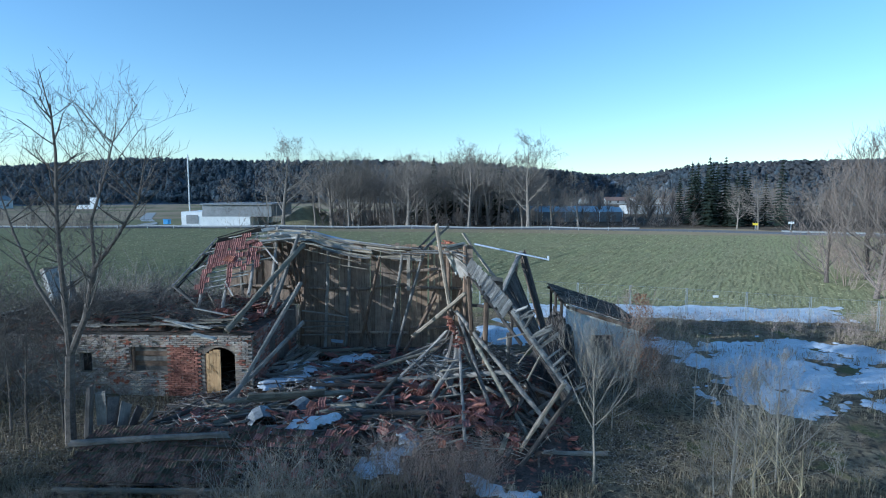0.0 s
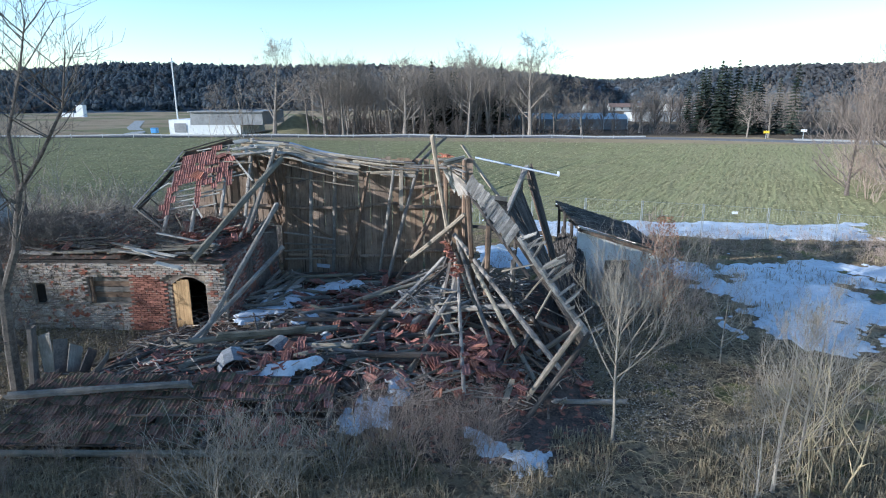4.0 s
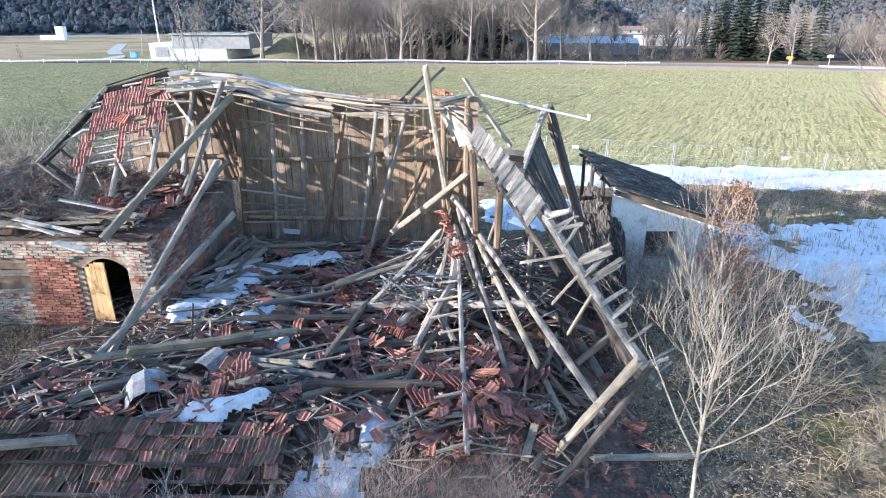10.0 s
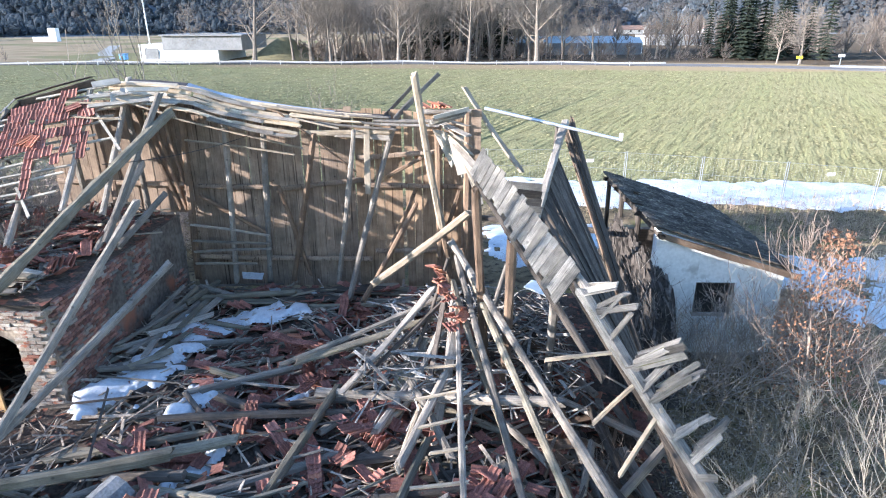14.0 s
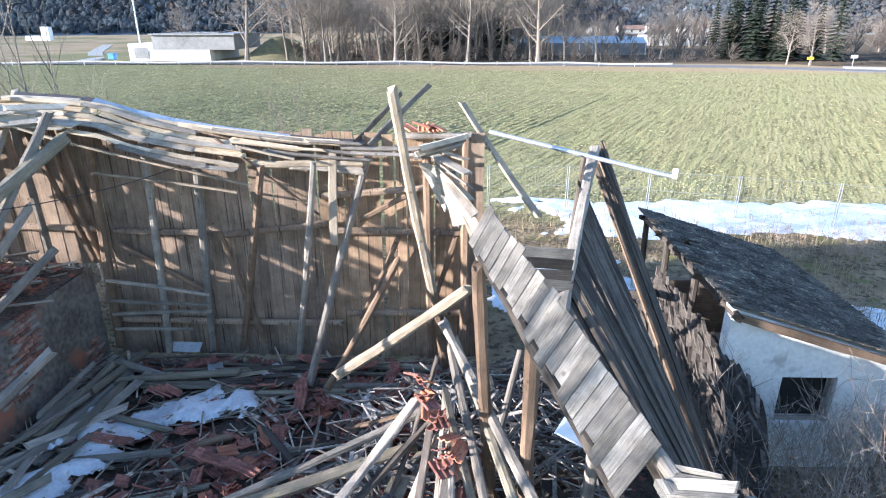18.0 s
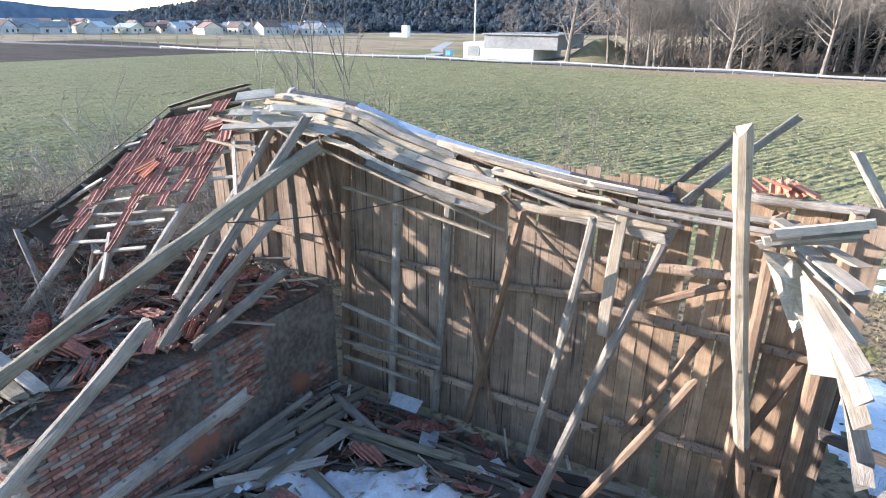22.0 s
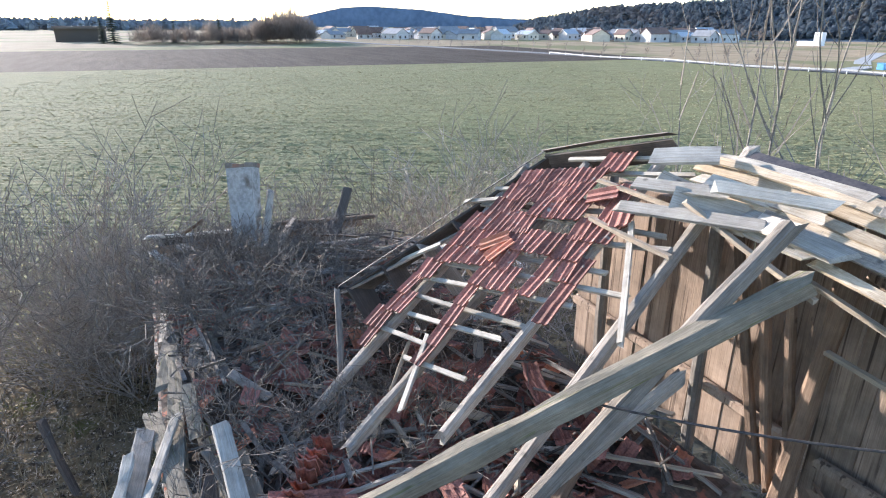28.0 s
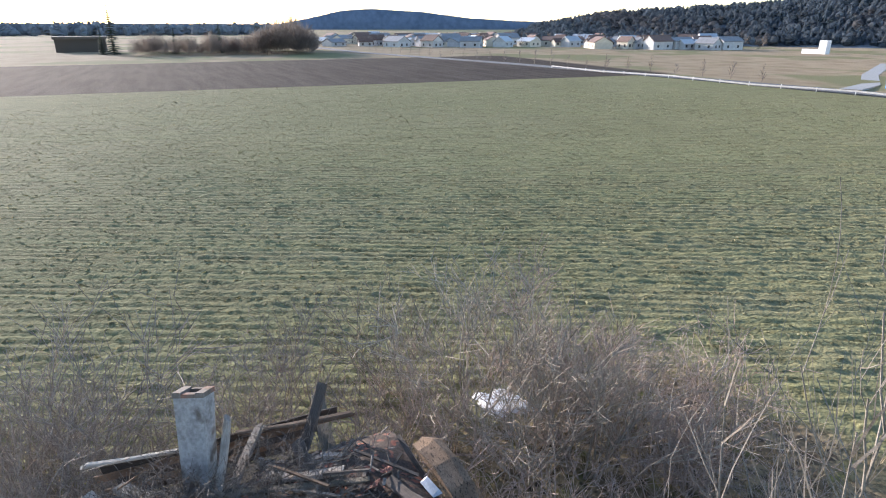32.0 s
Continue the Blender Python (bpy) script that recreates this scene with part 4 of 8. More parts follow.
# bricks: proud of the core, whitewashed ones and bare red ones
white_brick = shade("whitewashed_brick", (0.27, 0.2, 0.16), (0.5, 0.45, 0.38), 5, 0.95, bump=0.5, vary=0.3, spot=(0.33, 0.13, 0.08), spot_at=0.6, spot_scale=4)
BL, BH, BD = 0.252, 0.066, 0.08
brick_v, brick_f = box_data(-BL / 2, -0.02, -BH / 2, BL / 2, BD, BH / 2)
bm = bmesh.new()
me_b = mesh_of("brick", brick_v, brick_f, brick_mat)
bm.from_mesh(me_b)
bmesh.ops.bevel(bm, geom=bm.edges[:], offset=0.008, segments=1, affect="EDGES")
bm.to_mesh(me_b)
bm.free()
me_w = me_b.copy()
me_w.materials.clear()
me_w.materials.append(white_brick)
bevelled = ([tuple(v.co) for v in me_b.vertices], [tuple(p.vertices) for p in me_b.polygons])
rest = Heap()
bq = random.Random(2)
count = 0


def in_hole(x, z):
    if DX0 - 0.12 < x < DX1 + 0.12 and z < DZ + 0.34:
        return True
    return any(w[0] - 0.1 < x < w[1] + 0.1 and w[2] - 0.03 < z < w[3] + 0.03 for w in (W1, W2))


for row in range(31):
    z = 0.03 + row * 0.077
    x = -16.4 + (row % 2) * 0.13
    while x < -7.1:
        if not in_hole(x, z):
            red = -10.35 < x < DX0 - 0.05 and (z < 1.95 + 0.2 * hill_noise(x, z, 3, 1)) or hill_noise(x, z, 1.7, 8) > 0.32
            m = Matrix.Translation((x, FY + bq.uniform(0.0, 0.03), z)) @ Matrix.Rotation(bq.uniform(-0.02, 0.02), 4, "Y")
            if x > -10.4 and count < 290 and (red or row > 27 or bq.random() < 0.35):
                put("brick", me_b if red else me_w, masonry, m)
                count += 1
            elif red or bq.random() < 0.8:
                rest.add(*bevelled, m)
        x += 0.264
put("whitewashed_bricks", rest.mesh("whitewashed_bricks", white_brick), masonry, kind="stuff")
# brick courses laid bare along the inner side wall
side = Heap()
for row in range(30):
    y = 19.9 + (row % 2) * 0.13
    while y < 25.2:
        z = 0.25 + row * 0.075
        if hill_noise(y, z, 0.8, 4) + 0.25 * (y < 22.5) - 0.3 * (y > 23.5) > 0.02:
            side.add(*bevelled, Matrix.Translation((-6.985 + bq.uniform(0, 0.03), y, z)) @ Matrix.Rotation(radians(90), 4, "Z"))
        y += 0.264
put("bare_side_bricks", side.mesh("bare_side_bricks", shade("soiled_brick", (0.15, 0.085, 0.07), (0.33, 0.16, 0.115), 3, 0.92, bump=0.4, vary=0.4, spot=(0.24, 0.21, 0.18), spot_at=0.55, spot_scale=1.6, island=True)), masonry, kind="stuff")

door = thing("stable_door", "ochre plank door standing ajar in arched doorway", "door", at=(DX0, FY + 0.1, 0))
dm = Matrix.Translation((DX0 + 0.06, FY + 0.05, 0)) @ Matrix.Rotation(radians(-14), 4, "Z")
for k in range(4):
    x0 = k * 0.16
    xc = (x0 + 0.08 + 0.06) / 1.18
    top = DZ + 0.3 * (1 - (2 * xc - 1) ** 2) - 0.06
    v, f = box_data(x0, 0, 0.02, x0 + 0.155, 0.035, top)
    put("plank", mesh_of("plank", v, f, door_wood), door, dm)
for z in (0.5, 1.35):
    v, f = box_data(0.03, 0.035, z, 0.6, 0.06, z + 0.1)
    put("crossbar", mesh_of("crossbar", v, f, wood_brown), door, dm)
beam("jamb", (DX0 + 0.02, FY + 0.12, 0), (DX0 + 0.02, FY + 0.12, DZ), 0.09, 0.12, wood_brown, door, bend=0)
sh = thing("boarded_window", "window opening closed with weathered boards", "window", at=(-11, FY, 1))
for k in range(5):
    z = W1[2] + 0.1 + k * 0.19
    board("plank", (W1[0], FY + 0.2, z), (W1[1], FY + 0.2 + rng.uniform(-0.01, 0.03), z + rng.uniform(-0.02, 0.02)), 0.03, 0.18, wood_brown if k % 2 else wood_grey, sh)
beam("window_post", (W1[0] + 0.07, FY + 0.12, W1[2]), (W1[0] + 0.07, FY + 0.12, W1[3]), 0.1, 0.12, wood_brown, sh, bend=0)
sh2 = thing("small_window", "small dark stable window with plank frame", "window", at=(-13.5, FY, 1))
box("pane", (W2[0], FY + 0.25, W2[2]), (W2[1], FY + 0.27, W2[3]), black_void, sh2)
for x in W2[:2]:
    beam("frame", (x, FY + 0.15, W2[2]), (x, FY + 0.15, W2[3]), 0.06, 0.08, wood_grey, sh2, bend=0)

# back wall: upright boards on rails and posts, leaning and sagging
WY = 25.72
back = thing("barn_back_wall", "tall barn wall of upright weathered boards", "wall", kind="structure", at=(-3, WY, 0))
TOPLINE = [(-10.4, 5.1), (-9.0, 5.55), (-7.5, 5.75), (-6.3, 5.7), (-5.4, 5.55), (-4.6, 5.45), (-3.1, 5.38), (-2.1, 5.36), (-0.9, 5.3), (0.2, 5.3), (1.25, 5.35)]
x, k, gap = -10.4, 0, False
wood_warm = shade("fresh_wall_board_wood", (0.29, 0.19, 0.12), (0.48, 0.345, 0.23), 1.3, 0.86, (26, 26, 0.6), 0.4, 4, 0.22, (0.12, 0.075, 0.05), 0.64, 0.8, weather=0.4, soft=0.22)
while x < 1.2:
    w = rng.uniform(0.21, 0.3)
    top = lerp_table(TOPLINE, x) + rng.uniform(-0.06, 0.05)
    low = 0.2 if x > -7 else 2.45
    if -0.72 < x < -0.5 and not gap:
        x, gap = x + 0.1, True
    warm = -2.3 < x < 0.9 and hill_noise(x, 0, 1.1, 3) > -0.25
    v, f = box_data(0, 0, 0, w - 0.007, 0.028, top - low)
    ob = put("board", mesh_of("board", v, f, wood_warm if warm else wood_wall), back, Matrix.Translation((x, WY + rng.uniform(-0.006, 0.006) + (0.008 if k % 2 else 0), low)) @ Matrix.Rotation(rng.uniform(-0.006, 0.006), 4, "Y"))
    x += w
    k += 1
for (xa, za), (xb, zb) in (((-10.3, 3.4), (-6.6, 3.3)), ((-6.45, 3.25), (-4.3, 3.22)), ((-4.2, 3.16), (-1.75, 3.45)), ((-1.9, 4.05), (1.1, 4.3)), ((-1.75, 3.3), (1.2, 3.25)), ((-6.6, 1.15), (-1.6, 1.1)), ((-1.5, 1.35), (1.2, 1.4)), ((-10.2, 5.35), (-6.4, 5.45)), ((-6.4, 5.3), (-3.2, 5.0))):
    beam("rail", (xa, WY - 0.12, za), (xb, WY - 0.12, zb), 0.12, 0.13, wood_wall if za < 3 or k % 2 else wood_brown, back, bend=0.01)
for xa, za, xb, zb, w in ((-6.44, 5.6, -6.72, 0.5, 0.17), (-5.33, 5.35, -5.6, 0.4, 0.14), (-4.32, 5.0, -4.6, 0.4, 0.14), (0.3, 5.2, 0.35, 0.3, 0.16), (1.1, 5.3, 1.1, 0.2, 0.18), (-7.9, 5.8, -7.8, 2.5, 0.14), (-9.6, 5.7, -9.5, 2.5, 0.14)):
    beam("post", (xa, WY - 0.26, za), (xb, WY - 0.26, zb), w, w, wood_grey if w < 0.15 else wood_brown, back, bend=0.02)
beam("brace", (-2.85, 24.95, 4.85), (-3.9, 25.45, 0.5), 0.13, 0.14, wood_brown, back)
for xa, za, xb, zb in ((-4.1, 3.3, -3.4, 0.6), (-6.35, 3.0, -4.45, 1.8), (-0.3, 3.2, -1.2, 1.2), (0.9, 3.2, 0.35, 1.5), (-1.1, 3.55, -0.1, 4.1), (-7.1, 5.6, -6.5, 2.6), (-7.35, 5.5, -6.75, 2.6), (-7.7, 5.4, -6.9, 2.6)):
    beam("brace", (xa, WY - 0.2, za), (xb, WY - 0.2, zb), 0.09, 0.11, wood_brown, back)
for xa, za, xb, zb in ((-6.63, 2.2, -4.45, 1.9), (-6.65, 1.72, -4.43, 1.66), (-6.66, 1.38, -4.42, 1.5), (-6.67, 1.02, -4.9, 1.05)):
    board("slat", (xa, WY - 0.36, za), (xb, WY - 0.4, zb), 0.05, 0.06, wood_grey, back)

# broken eaves boards and sheet-metal flashing along the top of the wall
eaves = thing("broken_eaves", "bundle of broken pale eaves boards sagging along the wall top", "eaves", at=(-6, 25.4, 5.6))
CREST = [(-9.3, 5.9), (-8.6, 6.04), (-7.6, 6.05), (-6.8, 6.0), (-6.0, 5.92), (-5.4, 5.7), (-4.4, 5.48), (-3.2, 5.32), (-2.2, 5.2), (-1.0, 5.12), (0.5, 5.1)]


def bent_board(name, x0, x1, drop, width, mat, parent, thick=0.03, lift=0.0):
    """A sheathing board that follows the sagging crest, so far down the roof slope."""
    down = Vector((0, -0.77, -0.64))
    nrm = Vector((0, -0.64, 0.77))
    n = max(3, int((x1 - x0) / 0.5))
    v, f = [], []
    j0, j1 = rng.uniform(-0.03, 0.03), rng.uniform(-0.03, 0.03)
    for k in range(n + 1):
        x = x0 + (x1 - x0) * k / n
        rag = 0.07 if k in (0, n) else 0
        c = Vector((x, 25.5, lerp_table(CREST, x))) + down * (drop + j0 + (j1 - j0) * k / n) + nrm * (lift + 0.012 * hill_noise(x, drop, 1.3, 6))
        for s, t in ((0, 0), (width, 0), (width, thick), (0, thick)):
            v.append(c + down * s + nrm * t + Vector((rng.uniform(-rag, rag), 0, 0)))
    for k in range(n):
        for s in range(4):
            a, b = k * 4 + s, k * 4 + (s + 1) % 4
            f.append((a, b, b + 4, a + 4))
    f += [(3, 2, 1, 0), tuple(range(n * 4, n * 4 + 4))]
    me = mesh_of(name, v, f, mat)
    return put(name, me, parent)


wood_bent = shade("sunlit_sheathing_wood", (0.38, 0.29, 0.195), (0.68, 0.57, 0.42), 1.2, 0.85, (0.7, 26, 26), 0.45, 4, 0.3, weather=0.3, soft=0.2)
wood_bone = shade("bleached_white_board", (0.32, 0.285, 0.232), (0.58, 0.535, 0.46), 1.4, 0.88, GRAIN, 0.5, 4, 0.25, weather=0.4, soft=0.2)
for x0, x1, drop, w, lift in ((-8.3, -1.4, 0.0, 0.12, 0.03), (-8.2, -2.0, 0.1, 0.1, 0.06), (-8.1, -2.2, 0.19, 0.13, 0), (-8.0, -3.3, 0.33, 0.12, 0.03), (-7.8, -3.2, 0.42, 0.1, 0.06), (-7.4, -3.2, 0.53, 0.13, 0), (-6.6, -3.25, 0.7, 0.1, 0.03), (-5.6, -3.3, 0.85, 0.12, 0.0), (-8.1, -7.2, 0.54, 0.2, 0.04), (-4.2, -1.0, 0.06, 0.09, 0.06), (-3.6, -0.9, 0.2, 0.08, 0.03), (-3.1, -0.6, 0.32, 0.08, 0.02), (-1.5, 0.6, 0.02, 0.11, 0.0), (-1.2, 0.4, 0.2, 0.09, 0.02)):
    x = x0 + rng.uniform(0, 0.3)
    while x < x1 - 0.5:
        e = min(x1, x + rng.uniform(1.3, 3.2))
        old = x > -3.4 or rng.random() < 0.25
        bent_board("eaves_board", x, e, drop + rng.uniform(-0.035, 0.035), w * (rng.uniform(0.62, 0.92) if x > -4.4 else rng.uniform(0.85, 1.05)), wood_grey if old else wood_bone if e < -6.3 else wood_bent, eaves, lift=lift + rng.uniform(-0.02, 0.05))
        x = e + rng.uniform(-0.25, 0.12)
for x0, x1, y, za, zb in ((-6.74, -3.22, 25.15, 5.24, 4.4), (-6.4, -3.52, 25.25, 4.6, 4.22), (-5.0, -3.6, 24.95, 5.0, 4.75), (-7.6, -6.2, 24.6, 5.75, 5.3), (-9.0, -7.0, 24.7, 5.65, 5.6), (-8.6, -7.4, 24.3, 5.35, 5.3), (-3.3, -2.2, 25.0, 5.2, 4.95)):
    board("batten", (x0, y, za), (x1, y, zb), 0.06, 0.04, wood_pale, eaves)
for k in range(7):
    x0 = rng.uniform(-8.3, -7.2)
    board("eaves_board", (x0, 24.9 + rng.uniform(-0.3, 0.3), 5.75 + rng.uniform(-0.2, 0.2)), (x0 + rng.uniform(0.6, 1.1), 25.0 + rng.uniform(-0.4, 0.2), 5.75 + rng.uniform(-0.2, 0.2)), rng.uniform(0.1, 0.3), 0.03, wood_bone, eaves, roll=rng.uniform(0.2, 0.8))
beam("eaves_plate", (-3.2, 25.3, 4.78), (-0.9, 25.35, 4.82), 0.16, 0.14, wood_pale, eaves, bend=0.02)
beam("eaves_plate", (-2.4, 25.28, 4.76), (-0.9, 25.3, 4.64), 0.06, 0.14, wood_grey, eaves, bend=0.02)
flash = thing("metal_flashing", "bent zinc flashing strip on the wall top", "flashing", at=(-5, 25.6, 5.7))
for k in range(9):
    x0 = -7.7 + 0.75 * k
    a, b = (Vector((x, 25.54, lerp_table(CREST, x) + 0.05)) for x in (x0, x0 + 0.77))
    board("strip", a, b, 0.17, 0.012, metal_zinc if 2 <= k <= 6 else metal_dark, flash, roll=0.35)

beam("top_plate", (-0.25, 25.62, 5.3), (1.2, 25.62, 5.3), 0.2, 0.1, wood_grey, back, bend=0.01)

# tiled remnant of the roof: columns run down the slope
roof = thing("roof_remnant", "torn roof remnant with red clay tiles on battens", "roof", at=(-9, 24, 2.5))
RO, RU, RV = Vector((-10.35, 24.85, 5.6)), Vector((0.177, 0.0498, 0.0377)), Vector((0.0448, -0.2188, -0.1654))
ru, rv = RU.normalized(), RV.normalized()
rn = ru.cross(rv).normalized()
if rn.z < 0:
    rn = -rn


def tile_data():
    v, f = [], []
    prof = [(-0.11, 0.018), (-0.092, 0.03), (-0.072, 0.018), (-0.05, 0.004), (-0.02, 0.004), (-0.004, 0.022), (0.016, 0.022), (0.03, 0.004), (0.066, 0.004), (0.085, 0.018), (0.105, 0.024)]
    for y, lift in ((-0.02, 0.0), (0.33, 0.016)):
        for x, z in prof:
            v.append((x, y, z + lift))
        for x, z in prof[::-1]:
            v.append((x, y, z + lift - 0.016))
    n = 2 * len(prof)
    for k in range(n):
        j = (k + 1) % n
        f.append((k, j, n + j, n + k))
    for a in range(len(prof) - 1):
        for o in (0, n):
            q = (o + a, o + a + 1, o + n - 2 - a, o + n - 1 - a)
            f.append(q if o else q[::-1])
    return v, f


TV, TF = tile_data()
tile_red_me, tile_orange_me, tile_old_me = (mesh_of("tile", TV, TF, m) for m in (tile_red, tile_orange, tile_old))


def slope_pose(o, u, v, nn):
    m = Matrix((u, v, nn)).transposed().to_4x4()
    m.translation = o
    return m


ROWS_OF_TILES = [".........##...", "...#######....", "...#######.##.", "...###.####.##", "..######...###", "..###########.", "..#######..###", ".##....###.#.#", ".#.....#..#..#", ".##....#......", "##.....#......", ".#.....#......"]


def on_roof(a, b, up=0.0):
    """A point on the torn roof, which bellies up a little in its middle."""
    belly = 0.11 * math.sin(3.14 * min(1, max(0, b / 11))) * math.sin(3.14 * min(1, max(0, (a + 3) / 13)))
    return RO + RU * a + RV * b + rn * (belly + up)


for j, row in enumerate(ROWS_OF_TILES):
    for i, c in enumerate(row):
        if c == "#":
            o = on_roof(i - 2.5, j + 0.1, 0.05)
            m = slope_pose(o, ru, rv, rn) @ Matrix.Rotation(rng.uniform(-0.08, 0.08), 4, "Z") @ Matrix.Rotation(rng.uniform(-0.05, 0.08), 4, "X")
            put("tile", tile_red_me, roof, m)
for i, j, turn in ((4.4, 5.7, 0.9), (4.9, 5.9, 0.4), (9.2, 2.7, 1.2), (10.4, 3.4, -0.3)):
    put("tile", tile_orange_me if i < 6 else tile_red_me, roof, slope_pose(on_roof(i, j, 0.11), ru, rv, rn) @ Matrix.Rotation(turn, 4, "Z"))
for j, a, b in ((0, 2.5, 14.8), (1, 1.5, 12.5), (2, -1.8, 6.5), (3, -3.2, 16.0), (4, 4.0, 13.4), (5, -1.0, 14.5), (6, -2.0, 11.5), (7, -1.4, 13.8), (8, -1.0, 11.4), (9, -0.8, 9.6), (10, 0.3, 8.8), (11, -1.5, 3.8), (12, 3.0, 8.4)):
    board("batten", on_roof(a, j + 0.1, 0.015), on_roof(b, j + 0.1, rng.uniform(-0.02, 0.03)) - Vector((0, 0, rng.uniform(0, 0.1))), 0.055, 0.035, wood_bone, roof, up=rn)
for (a0, b0), (a1, b1) in (((3.8, 11.0), (6.0, 14.2)), ((11.5, 4.2), (15.5, 9.3)), ((-2.0, 6.2), (-5.5, 7.4)), ((-3.5, 3.2), (1.0, 2.9))):
    board("loose_batten", on_roof(a0, b0, 0.08), on_roof(a1, b1, 0.02), 0.06, 0.035, wood_bone, roof, up=rn)
for i, j0, j1 in ((-1.5, 0, 16.0), (4.0, 0, 16.5), (9.4, -0.3, 14.6), (14.5, -0.3, 15.5)):
    beam("rafter", RO + RU * i + RV * j0 - rn * 0.08, RO + RU * i + RV * j1 - rn * 0.08, 0.12, 0.14, wood_grey, roof, up=rn)
VB, VE, VL = Vector((-10.44, 24.94, 5.68)), Vector((-8.53, 25.3, 6.2)), Vector((-11.28, 22.17, 3.84))
for a, b in ((VE, VB), (VB, VL)):
    board("verge_board", a + Vector((0.05, 0.06, -0.15)), b + Vector((0.05, 0.06, -0.15)), 0.3, 0.03, wood_dark, roof, roll=1.0)
    board("verge_sheet", a + Vector((0, 0, 0.02)), b + Vector((0, 0, 0.02)), 0.13, 0.01, metal_dark, roof, roll=0.3)
board("verge_lath", VB.lerp(VL, 0.3) + Vector((0.28, 0, -0.25)), VL + Vector((0.1, 0, -0.05)), 0.07, 0.03, wood_grey, roof)
for k in range(6):
    f = (k + 0.5) / 6
    p = VB.lerp(VL, f) + Vector((0, 0, -0.12))
    board("soffit_board", p, p + Vector((0.3 + 0.35 * f, 0.35, -0.35 - 0.55 * f)), 0.42, 0.025, wood_dark if k % 3 else wood_grey, roof)

# ---- large fallen timbers ----
TG = "fallen roof timbers"


def fallen(p0, p1, w, h, mat, label, name="fallen_beam", bend=0.03, roll=0.0):
    return beam(name, p0, p1, w, h, mat, None, label, "beam", TG, bend, roll)


fallen((-6.3, 24.6, 5.45), (-7.72, 18.85, 2.7), 0.18, 0.21, wood_moss, "heavy grey beam leaning from roof onto stable top")
fallen((-5.41, 20.74, 4.25), (-7.05, 16.7, 0.35), 0.15, 0.15, wood_grey, "long grey beam leaning beside the stable door")
fallen((-5.74, 22.2, 2.36), (-6.9, 16.6, 0.9), 0.14, 0.16, wood_grey, "grey beam leaning against the stable wall")
fallen((-6.5, 24.6, 5.9), (-6.85, 21.7, 3.0), 0.13, 0.15, wood_grey, "rafter leaning from wall top to stable top")
fallen((-7.1, 24.35, 4.2), (-7.35, 22.0, 2.62), 0.12, 0.14, wood_grey, "rafter leaning from wall top to stable top")
fallen((-6.3, 23.6, 3.6), (-6.9, 22.2, 2.72), 0.12, 0.14, wood_grey, "rafter leaning from wall top to stable top")
fallen((-8.5, 25.2, 3.45), (-6.95, 22.45, 2.8), 0.13, 0.13, wood_brown, "brown rafter lying across the stable top")
fallen((-0.17, 23.88, 6.41), (0.44, 24.55, 2.4), 0.17, 0.18, wood_pale, "tall splintered post leaning over the wreck", bend=0.05)
fallen((0.43, 24.54, 2.5), (0.7, 24.8, 0.3), 0.17, 0.18, wood_brown, "lower stub of the splintered post")
fallen((1.13, 21.88, 3.72), (-1.2, 22.65, 1.62), 0.16, 0.17, wood_pale, "pale round-edged log propped across the debris", bend=0.04)
fallen((0.7, 22.5, 2.8), (3.6, 14.95, 0.85), 0.14, 0.14, wood_grey, "long grey rafter sliding to the ground")
fallen((0.88, 22.2, 2.7), (2.95, 15.2, 0.45), 0.12, 0.13, wood_moss, "long mossy rafter sliding to the ground")
fallen((0.82, 22.0, 2.65), (2.05, 15.7, 0.45), 0.12, 0.13, wood_grey, "long grey rafter sliding to the ground")
fallen((0.86, 20.5, 1.95), (1.04, 13.95, 0.75), 0.1, 0.11, wood_grey, "ladder-like rafter with batten stubs")
fallen((0.0, 19.0, 1.4), (0.8, 17.5, 0.85), 0.13, 0.13, wood_grey, "short grey beam end in the debris")
fallen((-1.9, 19.5, 0.75), (2.7, 18.2, 1.5), 0.16, 0.17, wood_grey, "broad grey beam lying level across debris")
fallen((3.9, 14.35, 2.4), (2.66, 14.5, 0.3), 0.2, 0.1, wood_pale, "short pale plank propping the fallen roof edge")
fallen((4.2, 14.6, 2.1), (2.58, 13.93, 0.02), 0.13, 0.12, wood_dark, "brown rafter end resting on the ground")
fallen((3.3, 14.4, 0.3), (5.3, 14.7, 0.15), 0.1, 0.12, wood_grey, "grey rafter end resting in the grass")
fallen((-1.45, 19.6, 0.85), (-2.7, 14.0, 0.55), 0.15, 0.16, wood_moss, "mossy beam lying towards the front")
fallen((-6.1, 16.4, 1.15), (-3.7, 17.4, 1.0), 0.15, 0.2, wood_moss, "mossy beam lying before the stable")
fallen((-5.67, 13.86, 0.95), (-9.9, 13.2, 0.9), 0.16, 0.17, wood_grey, "long grey log lying on collapsed tiles")
fallen((0.99, 26.5, 5.85), (2.54, 24.95, 3.83), 0.17, 0.06, wood_pale, "splintered board hanging at the wall end")
fallen((-1.12, 25.5, 5.16), (-0.33, 27.2, 5.93), 0.03, 0.11, metal_dark, "dark metal strip sticking up")
fallen((-0.83, 25.5, 5.1), (0.3, 27.3, 6.12), 0.06, 0.15, wood_grey, "grey lath sticking up at wall top")
fallen((-1.78, 24.75, 4.95), (-2.5, 25.0, 0.6), 0.12, 0.13, wood_grey, "leaning stud against back wall")
fallen((-0.86, 25.55, 4.93), (-1.98, 23.75, 0.7), 0.13, 0.14, wood_grey, "leaning grey post against back wall")
